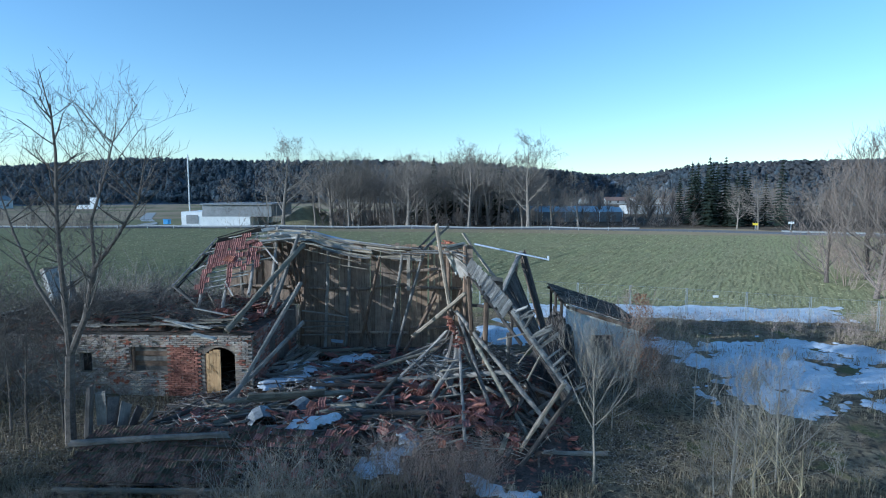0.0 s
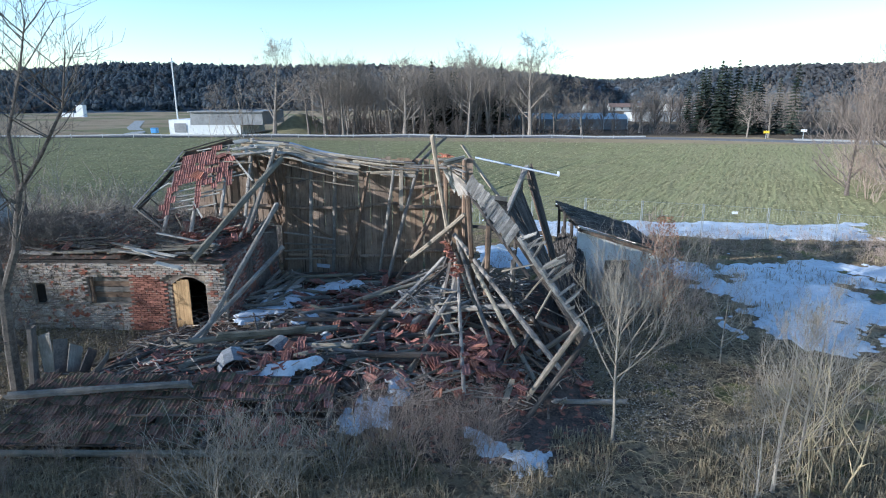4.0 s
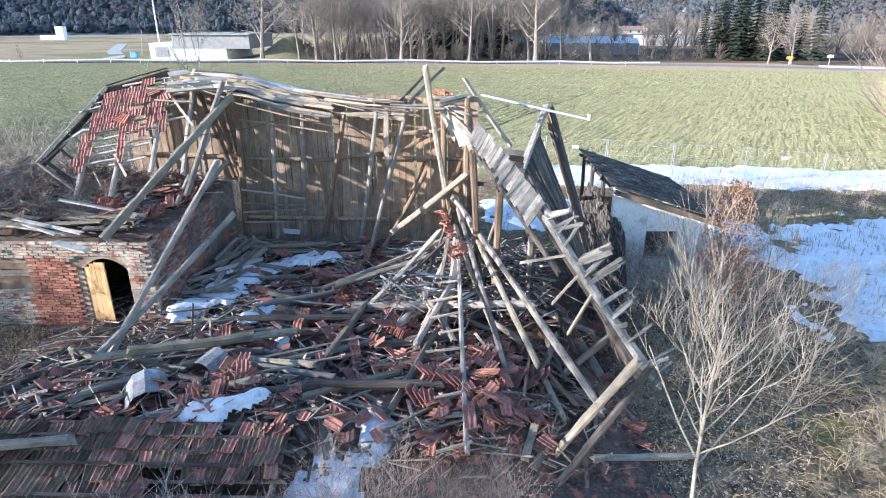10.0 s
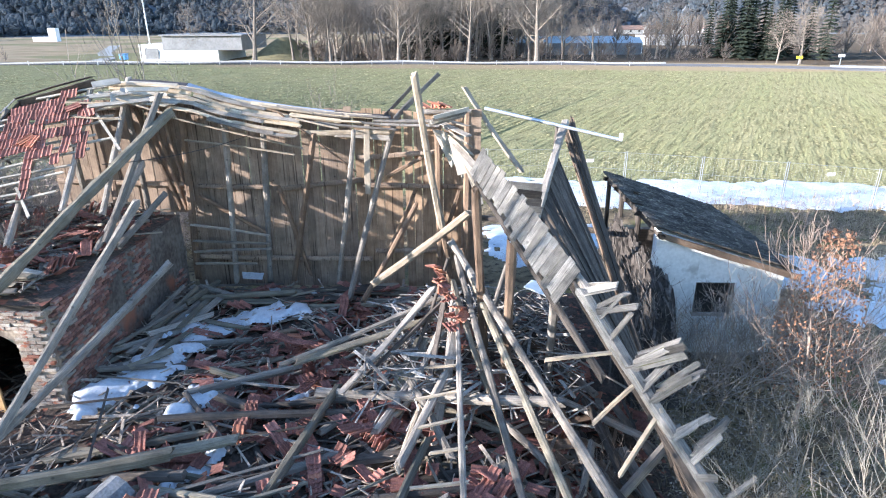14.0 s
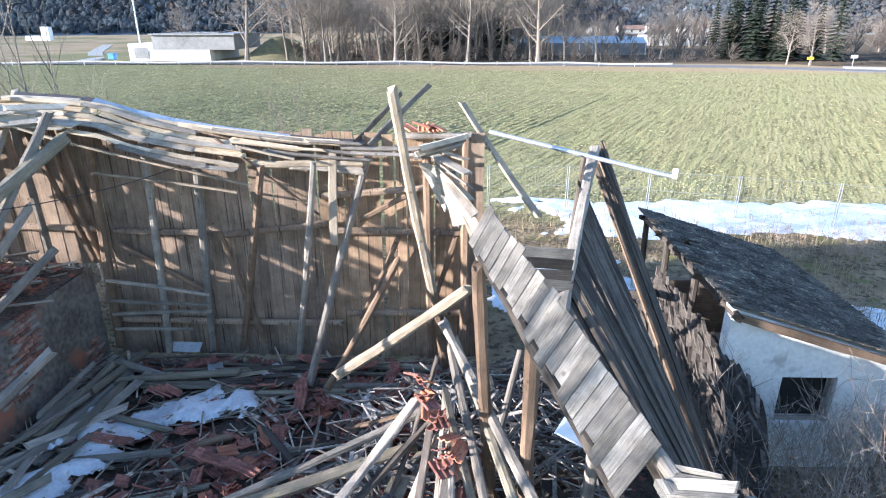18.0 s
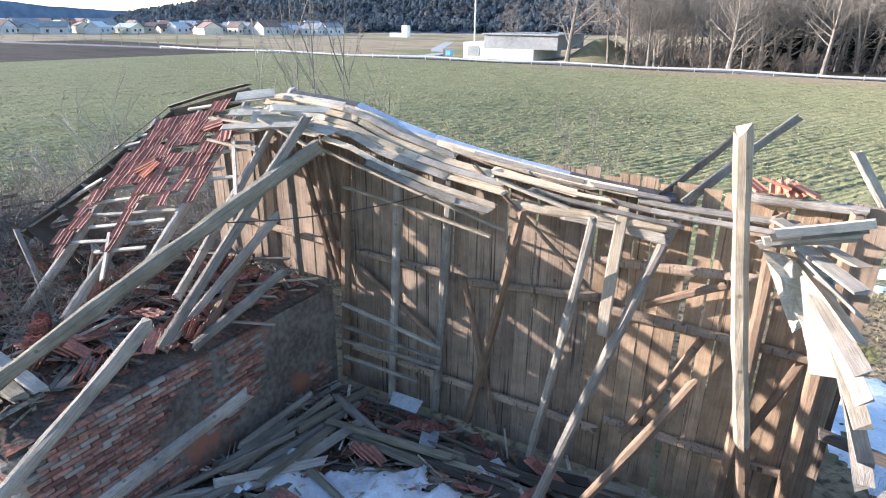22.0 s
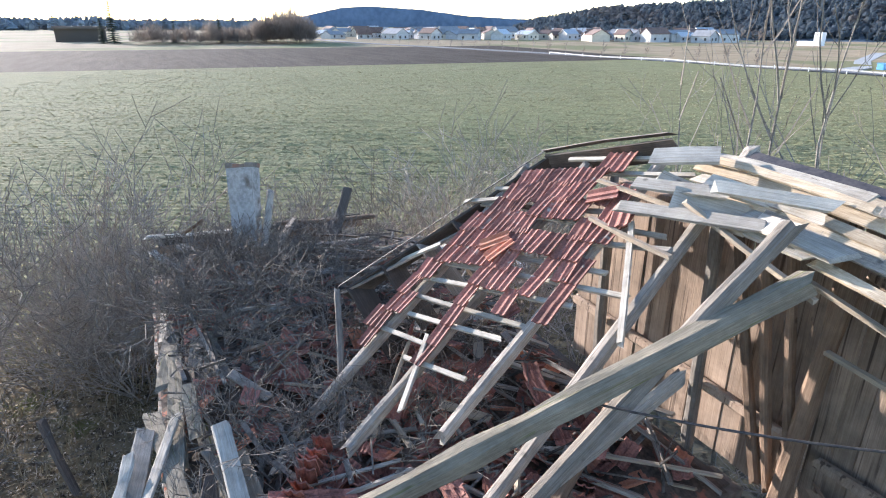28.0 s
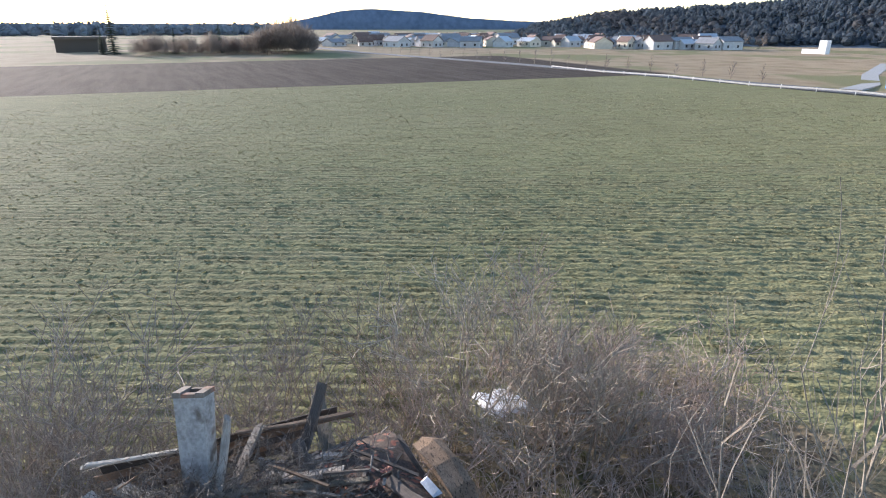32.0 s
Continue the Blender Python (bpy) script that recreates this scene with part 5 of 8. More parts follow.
fallen((-1.53, 25.3, 5.0), (-1.5, 24.76, 3.28), 0.15, 0.03, wood_pale, "pale board hanging on the back wall")
fallen((-3.8, 25.2, 5.34), (-1.83, 25.2, 3.74), 0.06, 0.05, wood_brown, "lath hanging diagonally on the back wall")
fallen((-0.2, 24.6, 3.1), (-1.6, 23.6, 0.7), 0.13, 0.14, wood_brown, "brown brace leaning in the barn")
fallen((1.2, 20.85, 4.5), (1.5, 20.5, 0.3), 0.17, 0.18, wood_brown, "upright brown post under the fallen roof")
fallen((1.9, 20.4, 3.6), (1.75, 19.7, 0.3), 0.19, 0.18, wood_brown, "upright brown post under the fallen roof")
fallen((2.75, 20.2, 2.4), (2.7, 20.2, 0.2), 0.17, 0.17, wood_grey, "upright grey post under the fallen roof")
fallen((3.78, 26.15, 4.95), (2.35, 21.2, 3.35), 0.2, 0.16, wood_grey, "grey rafter below the fallen gable point")
fallen((3.6, 26.2, 4.8), (3.3, 26.0, 0.2), 0.16, 0.16, wood_dark, "dark post holding the gable point")
fallen((1.2, 25.0, 2.6), (4.6, 24.4, 2.4), 0.12, 0.14, wood_dark, "dark cross beam behind the fallen roof")
fallen((-11.2, 22.1, 3.85), (-9.3, 21.55, 2.62), 0.09, 0.07, wood_grey, "thin grey pole leaning at the roof edge")
fallen((-10.0, 22.7, 3.5), (-9.0, 21.7, 2.6), 0.05, 0.04, wood_pale, "thin pale lath leaning on the roof")
gut = thing("gutter_pipe", "long pale gutter pipe sticking out over the gap", "gutter", at=(3, 24, 5))
h = Heap()
tube(h, Vector((1.55, 25.6, 5.38)), Vector((4.86, 24.3, 4.79)), 0.045, 0.04, 8)
put("pipe", h.mesh("pipe", metal_zinc, True), gut)
put("bracket", mesh_of("bracket", *box_data(-0.04, -0.03, -0.02, 0.04, 0.03, 0.16), white_paint), gut, Matrix.Translation((4.82, 24.31, 4.8)))

# ---- collapsed right-hand roof: boarded edge and a fan of long boards ----
slab = thing("collapsed_roof_edge", "collapsed roof edge of short grey sheathing boards", "roof", at=(2.8, 18, 3))
A0, A1 = Vector((1.31, 21.13, 5.19)), Vector((4.42, 14.5, 1.85))
B0, B1 = Vector((1.07, 21.0, 4.76)), Vector((3.88, 14.35, 1.42))
wood_slab = shade("rough_grey_sheathing", (0.14, 0.127, 0.11), (0.36, 0.338, 0.302), 1.6, 0.9, GRAIN, 0.8, 4, 0.4, (0.15, 0.145, 0.085), 0.66, 1.6, weather=0.6, soft=0.16)
SLAB_UP = (A1 - A0).cross(B0 - A0).normalized()
SLAB_UP = SLAB_UP if SLAB_UP.z > 0 else -SLAB_UP
n = 48


def sheathing(k, cut):
    """A short board across the slab, its ends cut along the slab's edges."""
    lift = rng.uniform(-0.006, 0.014)
    v = []
    for side, over in ((0, rng.uniform(0.0, 0.04) + 0.04 * (k % 5 == 0)), (1, rng.uniform(0, 0.04) - cut)):
        for f in ((k + 0.02) / n, (k + 0.96) / n):
            sag = Vector((0, 0, 0.26 * math.sin(f * 3.14)))
            a, b = A0.lerp(A1, f) + sag, B0.lerp(B1, f) + sag
            d = (b - a).normalized()
            p = (b + d * (over + rng.uniform(-0.008, 0.008))) if side else (a - d * (over + rng.uniform(-0.008, 0.008)))
            v.append(p + SLAB_UP * (lift + rng.uniform(0, 0.012)))
    origin = (v[0] + v[3]) / 2
    run = (v[2] - v[0]).normalized()
    m = Matrix((run, SLAB_UP.cross(run), SLAB_UP)).transposed().to_4x4()
    m.translation = origin
    inv = m.inverted()
    flat = [inv @ p for p in v]
    lower = [p - Vector((0, 0, 0.024)) for p in flat]
    me = mesh_of("sheathing_board", [tuple(p) for p in flat + lower], [(0, 1, 3, 2), (4, 6, 7, 5), (0, 4, 5, 1), (2, 3, 7, 6), (0, 2, 6, 4), (1, 5, 7, 3)], wood_slab)
    put("sheathing_board", me, slab, m)


for k in range(n):
    f = (k + 0.5) / n
    sag = Vector((0, 0, 0.26 * math.sin(f * 3.14)))
    a, b = A0.lerp(A1, f) + sag, B0.lerp(B1, f) + sag
    d = (b - a).normalized()
    if f < 0.465:
        cut = rng.uniform(-0.05, 0.1) + (0.12 if k in (9, 14) else 0)
        sheathing(k, cut)
    elif k in (23, 25, 26, 28, 31, 33, 34, 37, 39, 40, 42, 45, 47):
        swing = Vector((rng.uniform(-0.1, 0.25), rng.uniform(-0.25, 0.1), rng.uniform(-0.02, 0.12)))
        for j in range(rng.randint(1, 4)):
            o = Vector((0.05 * j, 0.07 * j, 0.03 * j))
            board("loose_sheathing", a + d * 0.2 + o, a - d * rng.uniform(0.02, 0.3) + swing * rng.uniform(0.6, 1.9) + o, rng.uniform(0.05, 0.11), 0.022, wood_slab, slab, up=SLAB_UP, roll=rng.uniform(-1.0, 1.0))
beam("edge_rafter", A0 + Vector((0.03, 0.05, -0.1)), A0.lerp(A1, 0.5) + Vector((0.03, 0.05, 0.13)), 0.12, 0.14, wood_grey, slab, bend=0.04)
beam("edge_rafter", A0.lerp(A1, 0.48) + Vector((-0.08, 0, 0.13)), A1 + Vector((-0.06, 0.05, -0.12)), 0.17, 0.14, wood_slab, slab, bend=0.04)
beam("edge_rafter", B0 + Vector((0.12, 0.05, -0.12)), B0.lerp(B1, 0.62) + Vector((0.12, 0.05, 0.1)), 0.1, 0.12, wood_dark, slab, bend=0.03)
for f, dx, dy, dz in ((0.68, -0.55, 0.05, -0.75), (0.74, -0.5, -0.2, -0.9), (0.62, -1.0, 0.25, -0.3)):
    p = A0.lerp(A1, f) + Vector((-0.1, 0, 0.08))
    board("hanging_batten", p, p + Vector((dx, dy, dz)), 0.06, 0.04, wood_pale, slab)
fan = thing("fallen_board_fan", "fan of long dark roof boards slipped from the gable", "roof", at=(3.6, 21, 2))
wood_fan = shade("dark_brown_roof_board", (0.07, 0.054, 0.041), (0.19, 0.15, 0.116), 1.6, 0.88, GRAIN, 0.5, 4, 0.5, weather=0.35, soft=0.2)
S0, S1 = Vector((2.5, 21.7, 3.5)), Vector((3.9, 26.35, 4.95))
E0, E1 = Vector((4.2, 15.2, 1.6)), Vector((4.55, 18.5, 0.3))
FAN_UP = (E0 - S0).cross(S1 - S0).normalized()
FAN_UP = FAN_UP if FAN_UP.z > 0 else -FAN_UP
for k in range(64):
    f = (k + 0.5) / 64
    a = S0.lerp(S1, 0.62 * f) + Vector((0, 0, rng.uniform(-0.06, 0.05) - 0.1 * f))
    b = E0.lerp(E1, 0.62 * f) + Vector((rng.uniform(-0.06, 0.06), rng.uniform(-0.4, 0.4), rng.uniform(-0.05, 0.05)))
    board("long_board", a, b, rng.uniform(0.05, 0.1), 0.03, wood_fan, fan, up=FAN_UP, roll=rng.uniform(-0.6, 0.6))
for k in range(38):
    f = (k + 0.5) / 38
    a = S1 + Vector((-0.12 + 0.2 * f, -0.5 + 0.6 * f, -0.45 + 0.5 * f)) + Vector((rng.uniform(-0.03, 0.03), 0, rng.uniform(-0.05, 0.06)))
    b = E0.lerp(E1, 0.66 + 0.34 * f) + Vector((0.1 * f + rng.uniform(-0.05, 0.05), rng.uniform(-0.5, 0.5), rng.uniform(-0.06, 0.06)))
    board("long_board", a, b, rng.uniform(0.04, 0.08), 0.03, wood_fan if k % 5 else wood_brown, fan, up=FAN_UP, roll=rng.uniform(-0.7, 1.0))

side_panel = thing("slanting_board_panel", "panel of dark boards between the fallen roof parts", "boards", at=(2.2, 23, 3.3))
for k in range(8):
    z = 4.35 - 0.17 * k
    board("panel_board", (1.5 + 0.06 * k, 21.65, z + 0.06), (2.62 + 0.01 * k, 21.95, z - 0.12), 0.025, 0.165, wood_grey if k % 3 == 0 else wood_dark, side_panel)
for k in range(7):
    board("apex_stub", (3.75 + 0.05 * k, 26.4 + 0.02 * k, 4.75 + 0.05 * (k % 3)), (3.95 + 0.09 * k, 25.2 - 0.3 * k, 4.1 - 0.3 * k), 0.08, 0.03, wood_brown if k % 3 == 1 else wood_dark, fan, roll=rng.uniform(-0.6, 0.6))

# ---- plastered shed ----
shed = thing("shed", "small white plastered shed with mossy lean-to roof", "shed", at=(6.8, 24.5, 0))
SX0, SX1, SY0, SY1 = 5.38, 8.4, 22.5, 27.4


def roof_z(x):
    return 3.12 - (x - 5.3) * 0.315


def slant_wall(name, x0, x1, y0, y1, z0, top, mat):
    v = [(x, y, z0) for y in (y0, y1) for x in (x0, x1)] + [(x, y, top(x)) for y in (y0, y1) for x in (x0, x1)]
    f = [(0, 2, 3, 1), (4, 5, 7, 6), (0, 1, 5, 4), (2, 6, 7, 3), (0, 4, 6, 2), (1, 3, 7, 5)]
    return put(name, mesh_of(name, v, f, mat), shed)


for x0, x1, z0, top in ((SX0, 6.42, -0.3, roof_z), (7.35, SX1, -0.3, roof_z), (6.42, 7.35, -0.3, lambda x: 0.9), (6.42, 7.35, 1.82, roof_z)):
    slant_wall("front_wall", x0, x1, SY0, SY0 + 0.25, z0, top, plaster_white)
slant_wall("right_wall", SX1 - 0.25, SX1, SY0 + 0.25, SY1, -0.3, roof_z, plaster_white)
slant_wall("rear_wall", SX0, SX1 - 0.25, SY1 - 0.2, SY1, -0.3, lambda x: 1.5, wood_dark)
win = thing("shed_window", "empty square shed window with thin frame", "window", at=(6.9, SY0, 1.3))
for lo, hi in (((6.42, SY0 + 0.08, 0.9), (6.47, SY0 + 0.16, 1.82)), ((7.3, SY0 + 0.08, 0.9), (7.35, SY0 + 0.16, 1.82)), ((6.47, SY0 + 0.08, 1.77), (7.3, SY0 + 0.16, 1.82)), ((6.47, SY0 + 0.08, 0.9), (7.3, SY0 + 0.16, 0.95))):
    box("frame", lo, hi, wood_grey, win)
# near-black sheet stands in for the unlit room behind the empty opening
box("pane", (6.47, SY0 + 0.2, 0.95), (7.3, SY0 + 0.21, 1.77), black_void, win)
for y in (24.2, 25.85, 27.35):
    beam("post", (SX0 + 0.08, y, 0.0), (SX0 + 0.06, y, 3.0), 0.12, 0.12, wood_dark, shed, bend=0)
beam("wall_plate", (SX0 + 0.05, SY0 - 0.2, 3.0), (SX0 + 0.05, SY1 + 0.2, 3.0), 0.12, 0.14, wood_dark, shed, bend=0)
for k in range(4):
    board("side_board", (SX0 + 0.1, SY0 + 0.3, 0.35 + k * 0.28), (SX0 + 0.1, SY1, 0.45 + k * 0.3), 0.03, 0.24, wood_grey if k % 2 else wood_dark, shed)
beam("fascia", (SX0 - 0.05, SY0 - 0.12, 3.03), (8.75, SY0 - 0.12, 1.98), 0.05, 0.14, wood_brown, shed, bend=0)
for k in range(5):
    y = SY0 + 0.3 + k * 1.15
    beam("rafter", (SX0 - 0.1, y, 3.06), (8.7, y, 2.0), 0.1, 0.12, wood_dark, shed, bend=0)
tile_blk_me = mesh_of("roof_tile", TV, TF, tile_black)
su = Vector((0, 1, 0))
sv = Vector((1, 0, -0.315)).normalized()
sn = Vector((0.315, 0, 1)).normalized()
for i in range(25):
    for j in range(12):
        o = Vector((SX0 - 0.12, SY0 - 0.15 + 0.1 + i * 0.207, roof_z(SX0 - 0.12) + 0.1)) + sv * (j * 0.295)
        if (i, j) in ((14, 1), (15, 1), (16, 2), (8, 0)):
            continue
        m = slope_pose(o, -su, sv, sn) @ Matrix.Rotation(rng.uniform(-0.05, 0.05), 4, "Z") @ Matrix.Rotation(rng.uniform(-0.03, 0.06), 4, "X")
        put("roof_tile", tile_blk_me, shed, m)
box("floor", (SX0, SY0 + 0.25, -0.2), (SX1 - 0.25, SY1 - 0.2, 0.08), concrete_mat, shed)

# ---- debris inside and before the barn ----


def pile(x, y):
    """Height of the rubble in and before the barn."""
    e = min(1.0, max(0.0, min(x + 9.8, 4.6 - x, y - 13.5, 25.8 - y)) / 1.4)
    z = 0.22 + 0.3 * hill_noise(x, y, 0.5, 11) + 0.16 * hill_noise(x, y, 1.5, 12) + 0.35 * math.exp(-((x - 1) / 1.8) ** 2 - ((y - 20) / 2.6) ** 2) + 0.3 * math.exp(-((y - 15.2) / 1.8) ** 2)
    return ground_z(x, y) + max(0.0, z) * e


def attic(x, y):
    e = min(1.0, max(0.0, min(x + 16.4, -6.9 - x, y - 19.5, 25.5 - y)) / 0.9)
    return TOPZ + 0.11 + e * max(0.02, 0.16 + (0.3 if x > -11 else 0.12) * hill_noise(x, y, 0.7, 21) + 0.12 * hill_noise(x, y, 2.0, 22) + 0.25 * (x < -10.5))


def mound(name, x0, x1, y0, y1, step, fn, mat, label, kind="structure"):
    nx, ny = int((x1 - x0) / step), int((y1 - y0) / step)
    v = [(x0 + step * i, y0 + step * j, fn(x0 + step * i, y0 + step * j)) for j in range(ny + 1) for i in range(nx + 1)]
    f = [(j * (nx + 1) + i, j * (nx + 1) + i + 1, (j + 1) * (nx + 1) + i + 1, (j + 1) * (nx + 1) + i) for j in range(ny) for i in range(nx)]
    return put(name, mesh_of(name, v, f, mat, True), label=label, kind=kind)


mound("rubble_floor", -9.9, 4.7, 12.1, 25.75, 0.16, lambda x, y: pile(x, y) + 0.012, rubble_mat, "trodden rubble and earth on the barn floor")
mound("attic_rubble", -16.45, -7.0, 19.65, 25.3, 0.16, attic, rubble_mat, "rubble and earth heaped on the stable top")

plank_pool = {}


def plank_mesh(kind, mat):
    """A few shared lath, plank and beam shapes of one metre."""
    key = (kind, mat.name)
    if key not in plank_pool:
        plank_pool[key] = []
        for k in range(6):
            if kind == "lath":
                d = lath(1, 0.05, 0.035, 100 + k, 4)
            elif kind == "plank":
                d = lath(1, 0.15, 0.028, 200 + k, 4)
            else:
                d = timber(1, 0.12, 0.12, 5, seed=300 + k, bend=0.01)
            plank_pool[key].append(mesh_of(kind, *d, mat))
    return plank_pool[key]


sq = random.Random(17)


def scatter(count, area, zf, group, heading, spread, lengths, kinds, mats, lift=(0.02, 0.22), tilt=0.0, what="broken"):
    x0, x1, y0, y1 = area
    for k in range(count):
        kind = sq.choice(kinds)
        mat = sq.choice(mats)
        ln = sq.uniform(*lengths) * (0.7 if kind == "plank" else 1)
        a = radians(heading + sq.gauss(0, spread))
        cx, cy = sq.uniform(x0, x1), sq.uniform(y0, y1)
        dx, dy = math.cos(a) * ln / 2, math.sin(a) * ln / 2
        up = sq.uniform(*lift)
        p0 = Vector((cx - dx, cy - dy, zf(cx - dx, cy - dy) + up))
        p1 = Vector((cx + dx, cy + dy, zf(cx + dx, cy + dy) + up))
        p1.z += max(0, sq.gauss(0, tilt)) * ln
        m = along(p0, p1, roll=sq.gauss(0, 0.35))
        me = sq.choice(plank_mesh(kind, mat))
        w = sq.uniform(0.75, 1.35)
        tone = {"weathered_grey_wood": "grey", "sunbleached_wood": "pale", "brown_wood": "brown", "dark_old_wood": "dark", "mossy_grey_wood": "mossy"}[mat.name]
        ob = put({"lath": "fallen_lath", "plank": "broken_plank", "beam": "broken_beam"}[kind], me, None, m @ Matrix.Diagonal(((p1 - p0).length, w, w, 1)), f"{what} {tone} {kind} lying in the debris", kind, group)


G1, G2 = "debris timbers on the barn floor", "debris timbers on the stable"
scatter(210, (-6.6, 3.0, 14.4, 25.0), pile, G1, 8, 42, (0.7, 2.8), ("lath", "lath", "plank", "beam"), (wood_grey, wood_moss, wood_moss, wood_dark, wood_dark, wood_brown), tilt=0.06)
scatter(70, (-6.5, 0.5, 15.0, 20.5), pile, G1, 15, 30, (1.2, 3.0), ("lath", "beam"), (wood_grey, wood_moss, wood_dark), (0.1, 0.45), 0.04)
scatter(45, (-6.3, 0.5, 23.8, 25.2), pile, G1, 3, 8, (1.5, 3.6), ("lath", "beam", "plank"), (wood_grey, wood_dark, wood_moss), (0.05, 0.4))
scatter(26, (-6.8, -5.6, 20.5, 25), pile, G1, 80, 14, (1.2, 2.6), ("beam", "plank"), (wood_grey, wood_moss), (0.05, 0.5))
scatter(16, (-0.4, 2.2, 17.0, 22.0), pile, G1, 60, 30, (1.3, 2.8), ("lath", "plank", "beam"), (wood_grey, wood_pale, wood_grey), (0.2, 0.6), 0.25)
scatter(40, (2.0, 4.2, 15.5, 21.0), pile, G1, 100, 30, (1.0, 2.4), ("plank", "beam", "lath"), (wood_dark, wood_grey, wood_brown), (0.1, 0.5), 0.08)
scatter(30, (-9.2, -5.8, 14.6, 17.6), pile, G1, 20, 25, (1.0, 2.6), ("lath", "plank", "beam"), (wood_dark, wood_moss), (0.05, 0.3))
scatter(30, (-15.8, -9.6, 20.0, 24.8), attic, G2, 70, 45, (0.5, 1.6), ("lath", "lath", "lath", "plank"), (wood_grey, wood_dark, wood_dark, wood_brown), (0.02, 0.4), 0.1)
scatter(70, (-11.5, -7.3, 20.2, 25.0), attic, G2, 20, 40, (0.7, 2.2), ("lath", "plank"), (wood_grey, wood_pale, wood_grey), (0.03, 0.25), 0.06)
scatter(20, (-14.5, -7.6, 19.75, 20.6), attic, G2, 0, 9, (1.2, 2.6), ("plank", "lath", "plank"), (wood_grey, wood_moss, wood_dark), (0.05, 0.3))
for x0, y0, x1, y1, z in ((-12.3, 19.9, -9.4, 19.75, 2.75), (-10.9, 19.55, -8.3, 19.9, 2.78), (-13.9, 20.0, -11.4, 19.7, 2.7), (-9.6, 20.3, -7.4, 20.1, 2.85)):
    beam("loose_plank", (x0, y0, z), (x1, y1, z + 0.06), 0.2, 0.05, wood_moss, None, "broad mossy plank lying on the stable top", "plank", G2)
for a, b, w, m in (((-10.5, 19.85, 2.92), (-8.4, 19.25, 2.75), 0.12, wood_bone), ((-10.4, 19.5, 2.85), (-8.7, 19.2, 2.72), 0.22, wood_grey), ((-9.9, 19.35, 2.95), (-9.0, 19.12, 2.76), 0.12, wood_bone), ((-9.0, 19.0, 2.6), (-8.1, 18.85, 2.45), 0.26, wood_bone), ((-9.5, 20.28, 3.3), (-7.4, 20.35, 2.85), 0.19, wood_bone), ((-9.4, 20.1, 3.1), (-8.6, 20.3, 2.9), 0.1, wood_grey), ((-8.6, 19.6, 2.75), (-7.6, 19.85, 2.72), 0.16, wood_grey)):
    beam("loose_plank", a, b, w, 0.05, m, None, "bleached splintered plank lying on the stable edge", "plank", G2, roll=rng.uniform(-0.3, 0.3))

# the narrow batten stubs along the ladder-like rafter
stub = thing("batten_stubs", "row of short batten stubs beside a slanting rafter", "battens", at=(0.7, 16, 0.5))
for k in range(9):
    f = k / 8
    p = Vector((0.9, 19.0, 1.68)).lerp(Vector((1.04, 14.1, 0.8)), f)
    board("batten", p + Vector((-rng.uniform(0.5, 0.8), rng.uniform(-0.15, 0.1), -0.08)), p + Vector((0.08, 0.02, 0.03)), 0.05, 0.035, wood_pale, stub)

# ---- loose roof tiles ----
TGRP = "fallen roof tiles"
extra = Heap()
extra_o = Heap()


def loose_tiles(count, area, zf, parts, orange=0.12, lift=0.1):
    for k in range(count):
        x, y = sq.uniform(area[0], area[1]), sq.uniform(area[2], area[3])
        if hill_noise(x, y, 0.9, 31) < -0.2:
            continue
        z = zf(x, y) + sq.uniform(0.02, lift)
        m = Matrix.LocRotScale((x, y, z), Euler((sq.gauss(0, 0.35), sq.gauss(0, 0.35), sq.uniform(0, 6.28))), Vector((1, sq.choice((1, 1, 0.6, 0.8)), 1)))
        fresh = sq.random() < orange
        if k < parts:
            put("roof_tile", tile_orange_me if fresh else tile_red_me, None, m, "loose orange clay roof tile in the debris" if fresh else "loose red clay roof tile in the debris", "roof tile", TGRP)
        else:
            (extra_o if fresh else extra).add(TV, TF, m)


loose_tiles(620, (-5.0, 2.6, 14.4, 20.5), pile, 150, 0.05, 0.42)
loose_tiles(620, (-6.0, 0.8, 20.0, 25.3), pile, 70, 0.1, 0.22)
loose_tiles(150, (1.8, 4.4, 14.8, 21), pile, 20, 0.1, 0.2)
loose_tiles(330, (-11.5, -7.4, 20.2, 25.0), attic, 60, 0.12, 0.16)
loose_tiles(130, (-15.0, -11, 20, 24.8), attic, 0, 0.05, 0.12)
loose_tiles(140, (-9.0, -5.0, 14.0, 16.5), pile, 0, 0.02, 0.2)


def tile_row(x, y, z, head, n, lean, single):
    """Tiles that slid off together and still overlap like shingles."""
    step_v = Vector((math.cos(head), math.sin(head), 0)) * sq.uniform(0.07, 0.16)
    p = Vector((x, y, z))
    for k in range(n):
        m = Matrix.LocRotScale(p + Vector((0, 0, 0.035 * k * (1 if lean < 0.5 else 0.3))), Euler((lean + sq.uniform(-0.1, 0.1), sq.uniform(-0.12, 0.12), head - 1.57 + sq.uniform(-0.1, 0.1))), None)
        if single:
            put("roof_tile", tile_orange_me if sq.random() < 0.1 else tile_red_me, None, m, "red clay roof tile slid into an overlapping row", "roof tile", TGRP)
        else:
            extra.add(TV, TF, m)
        p = p + step_v


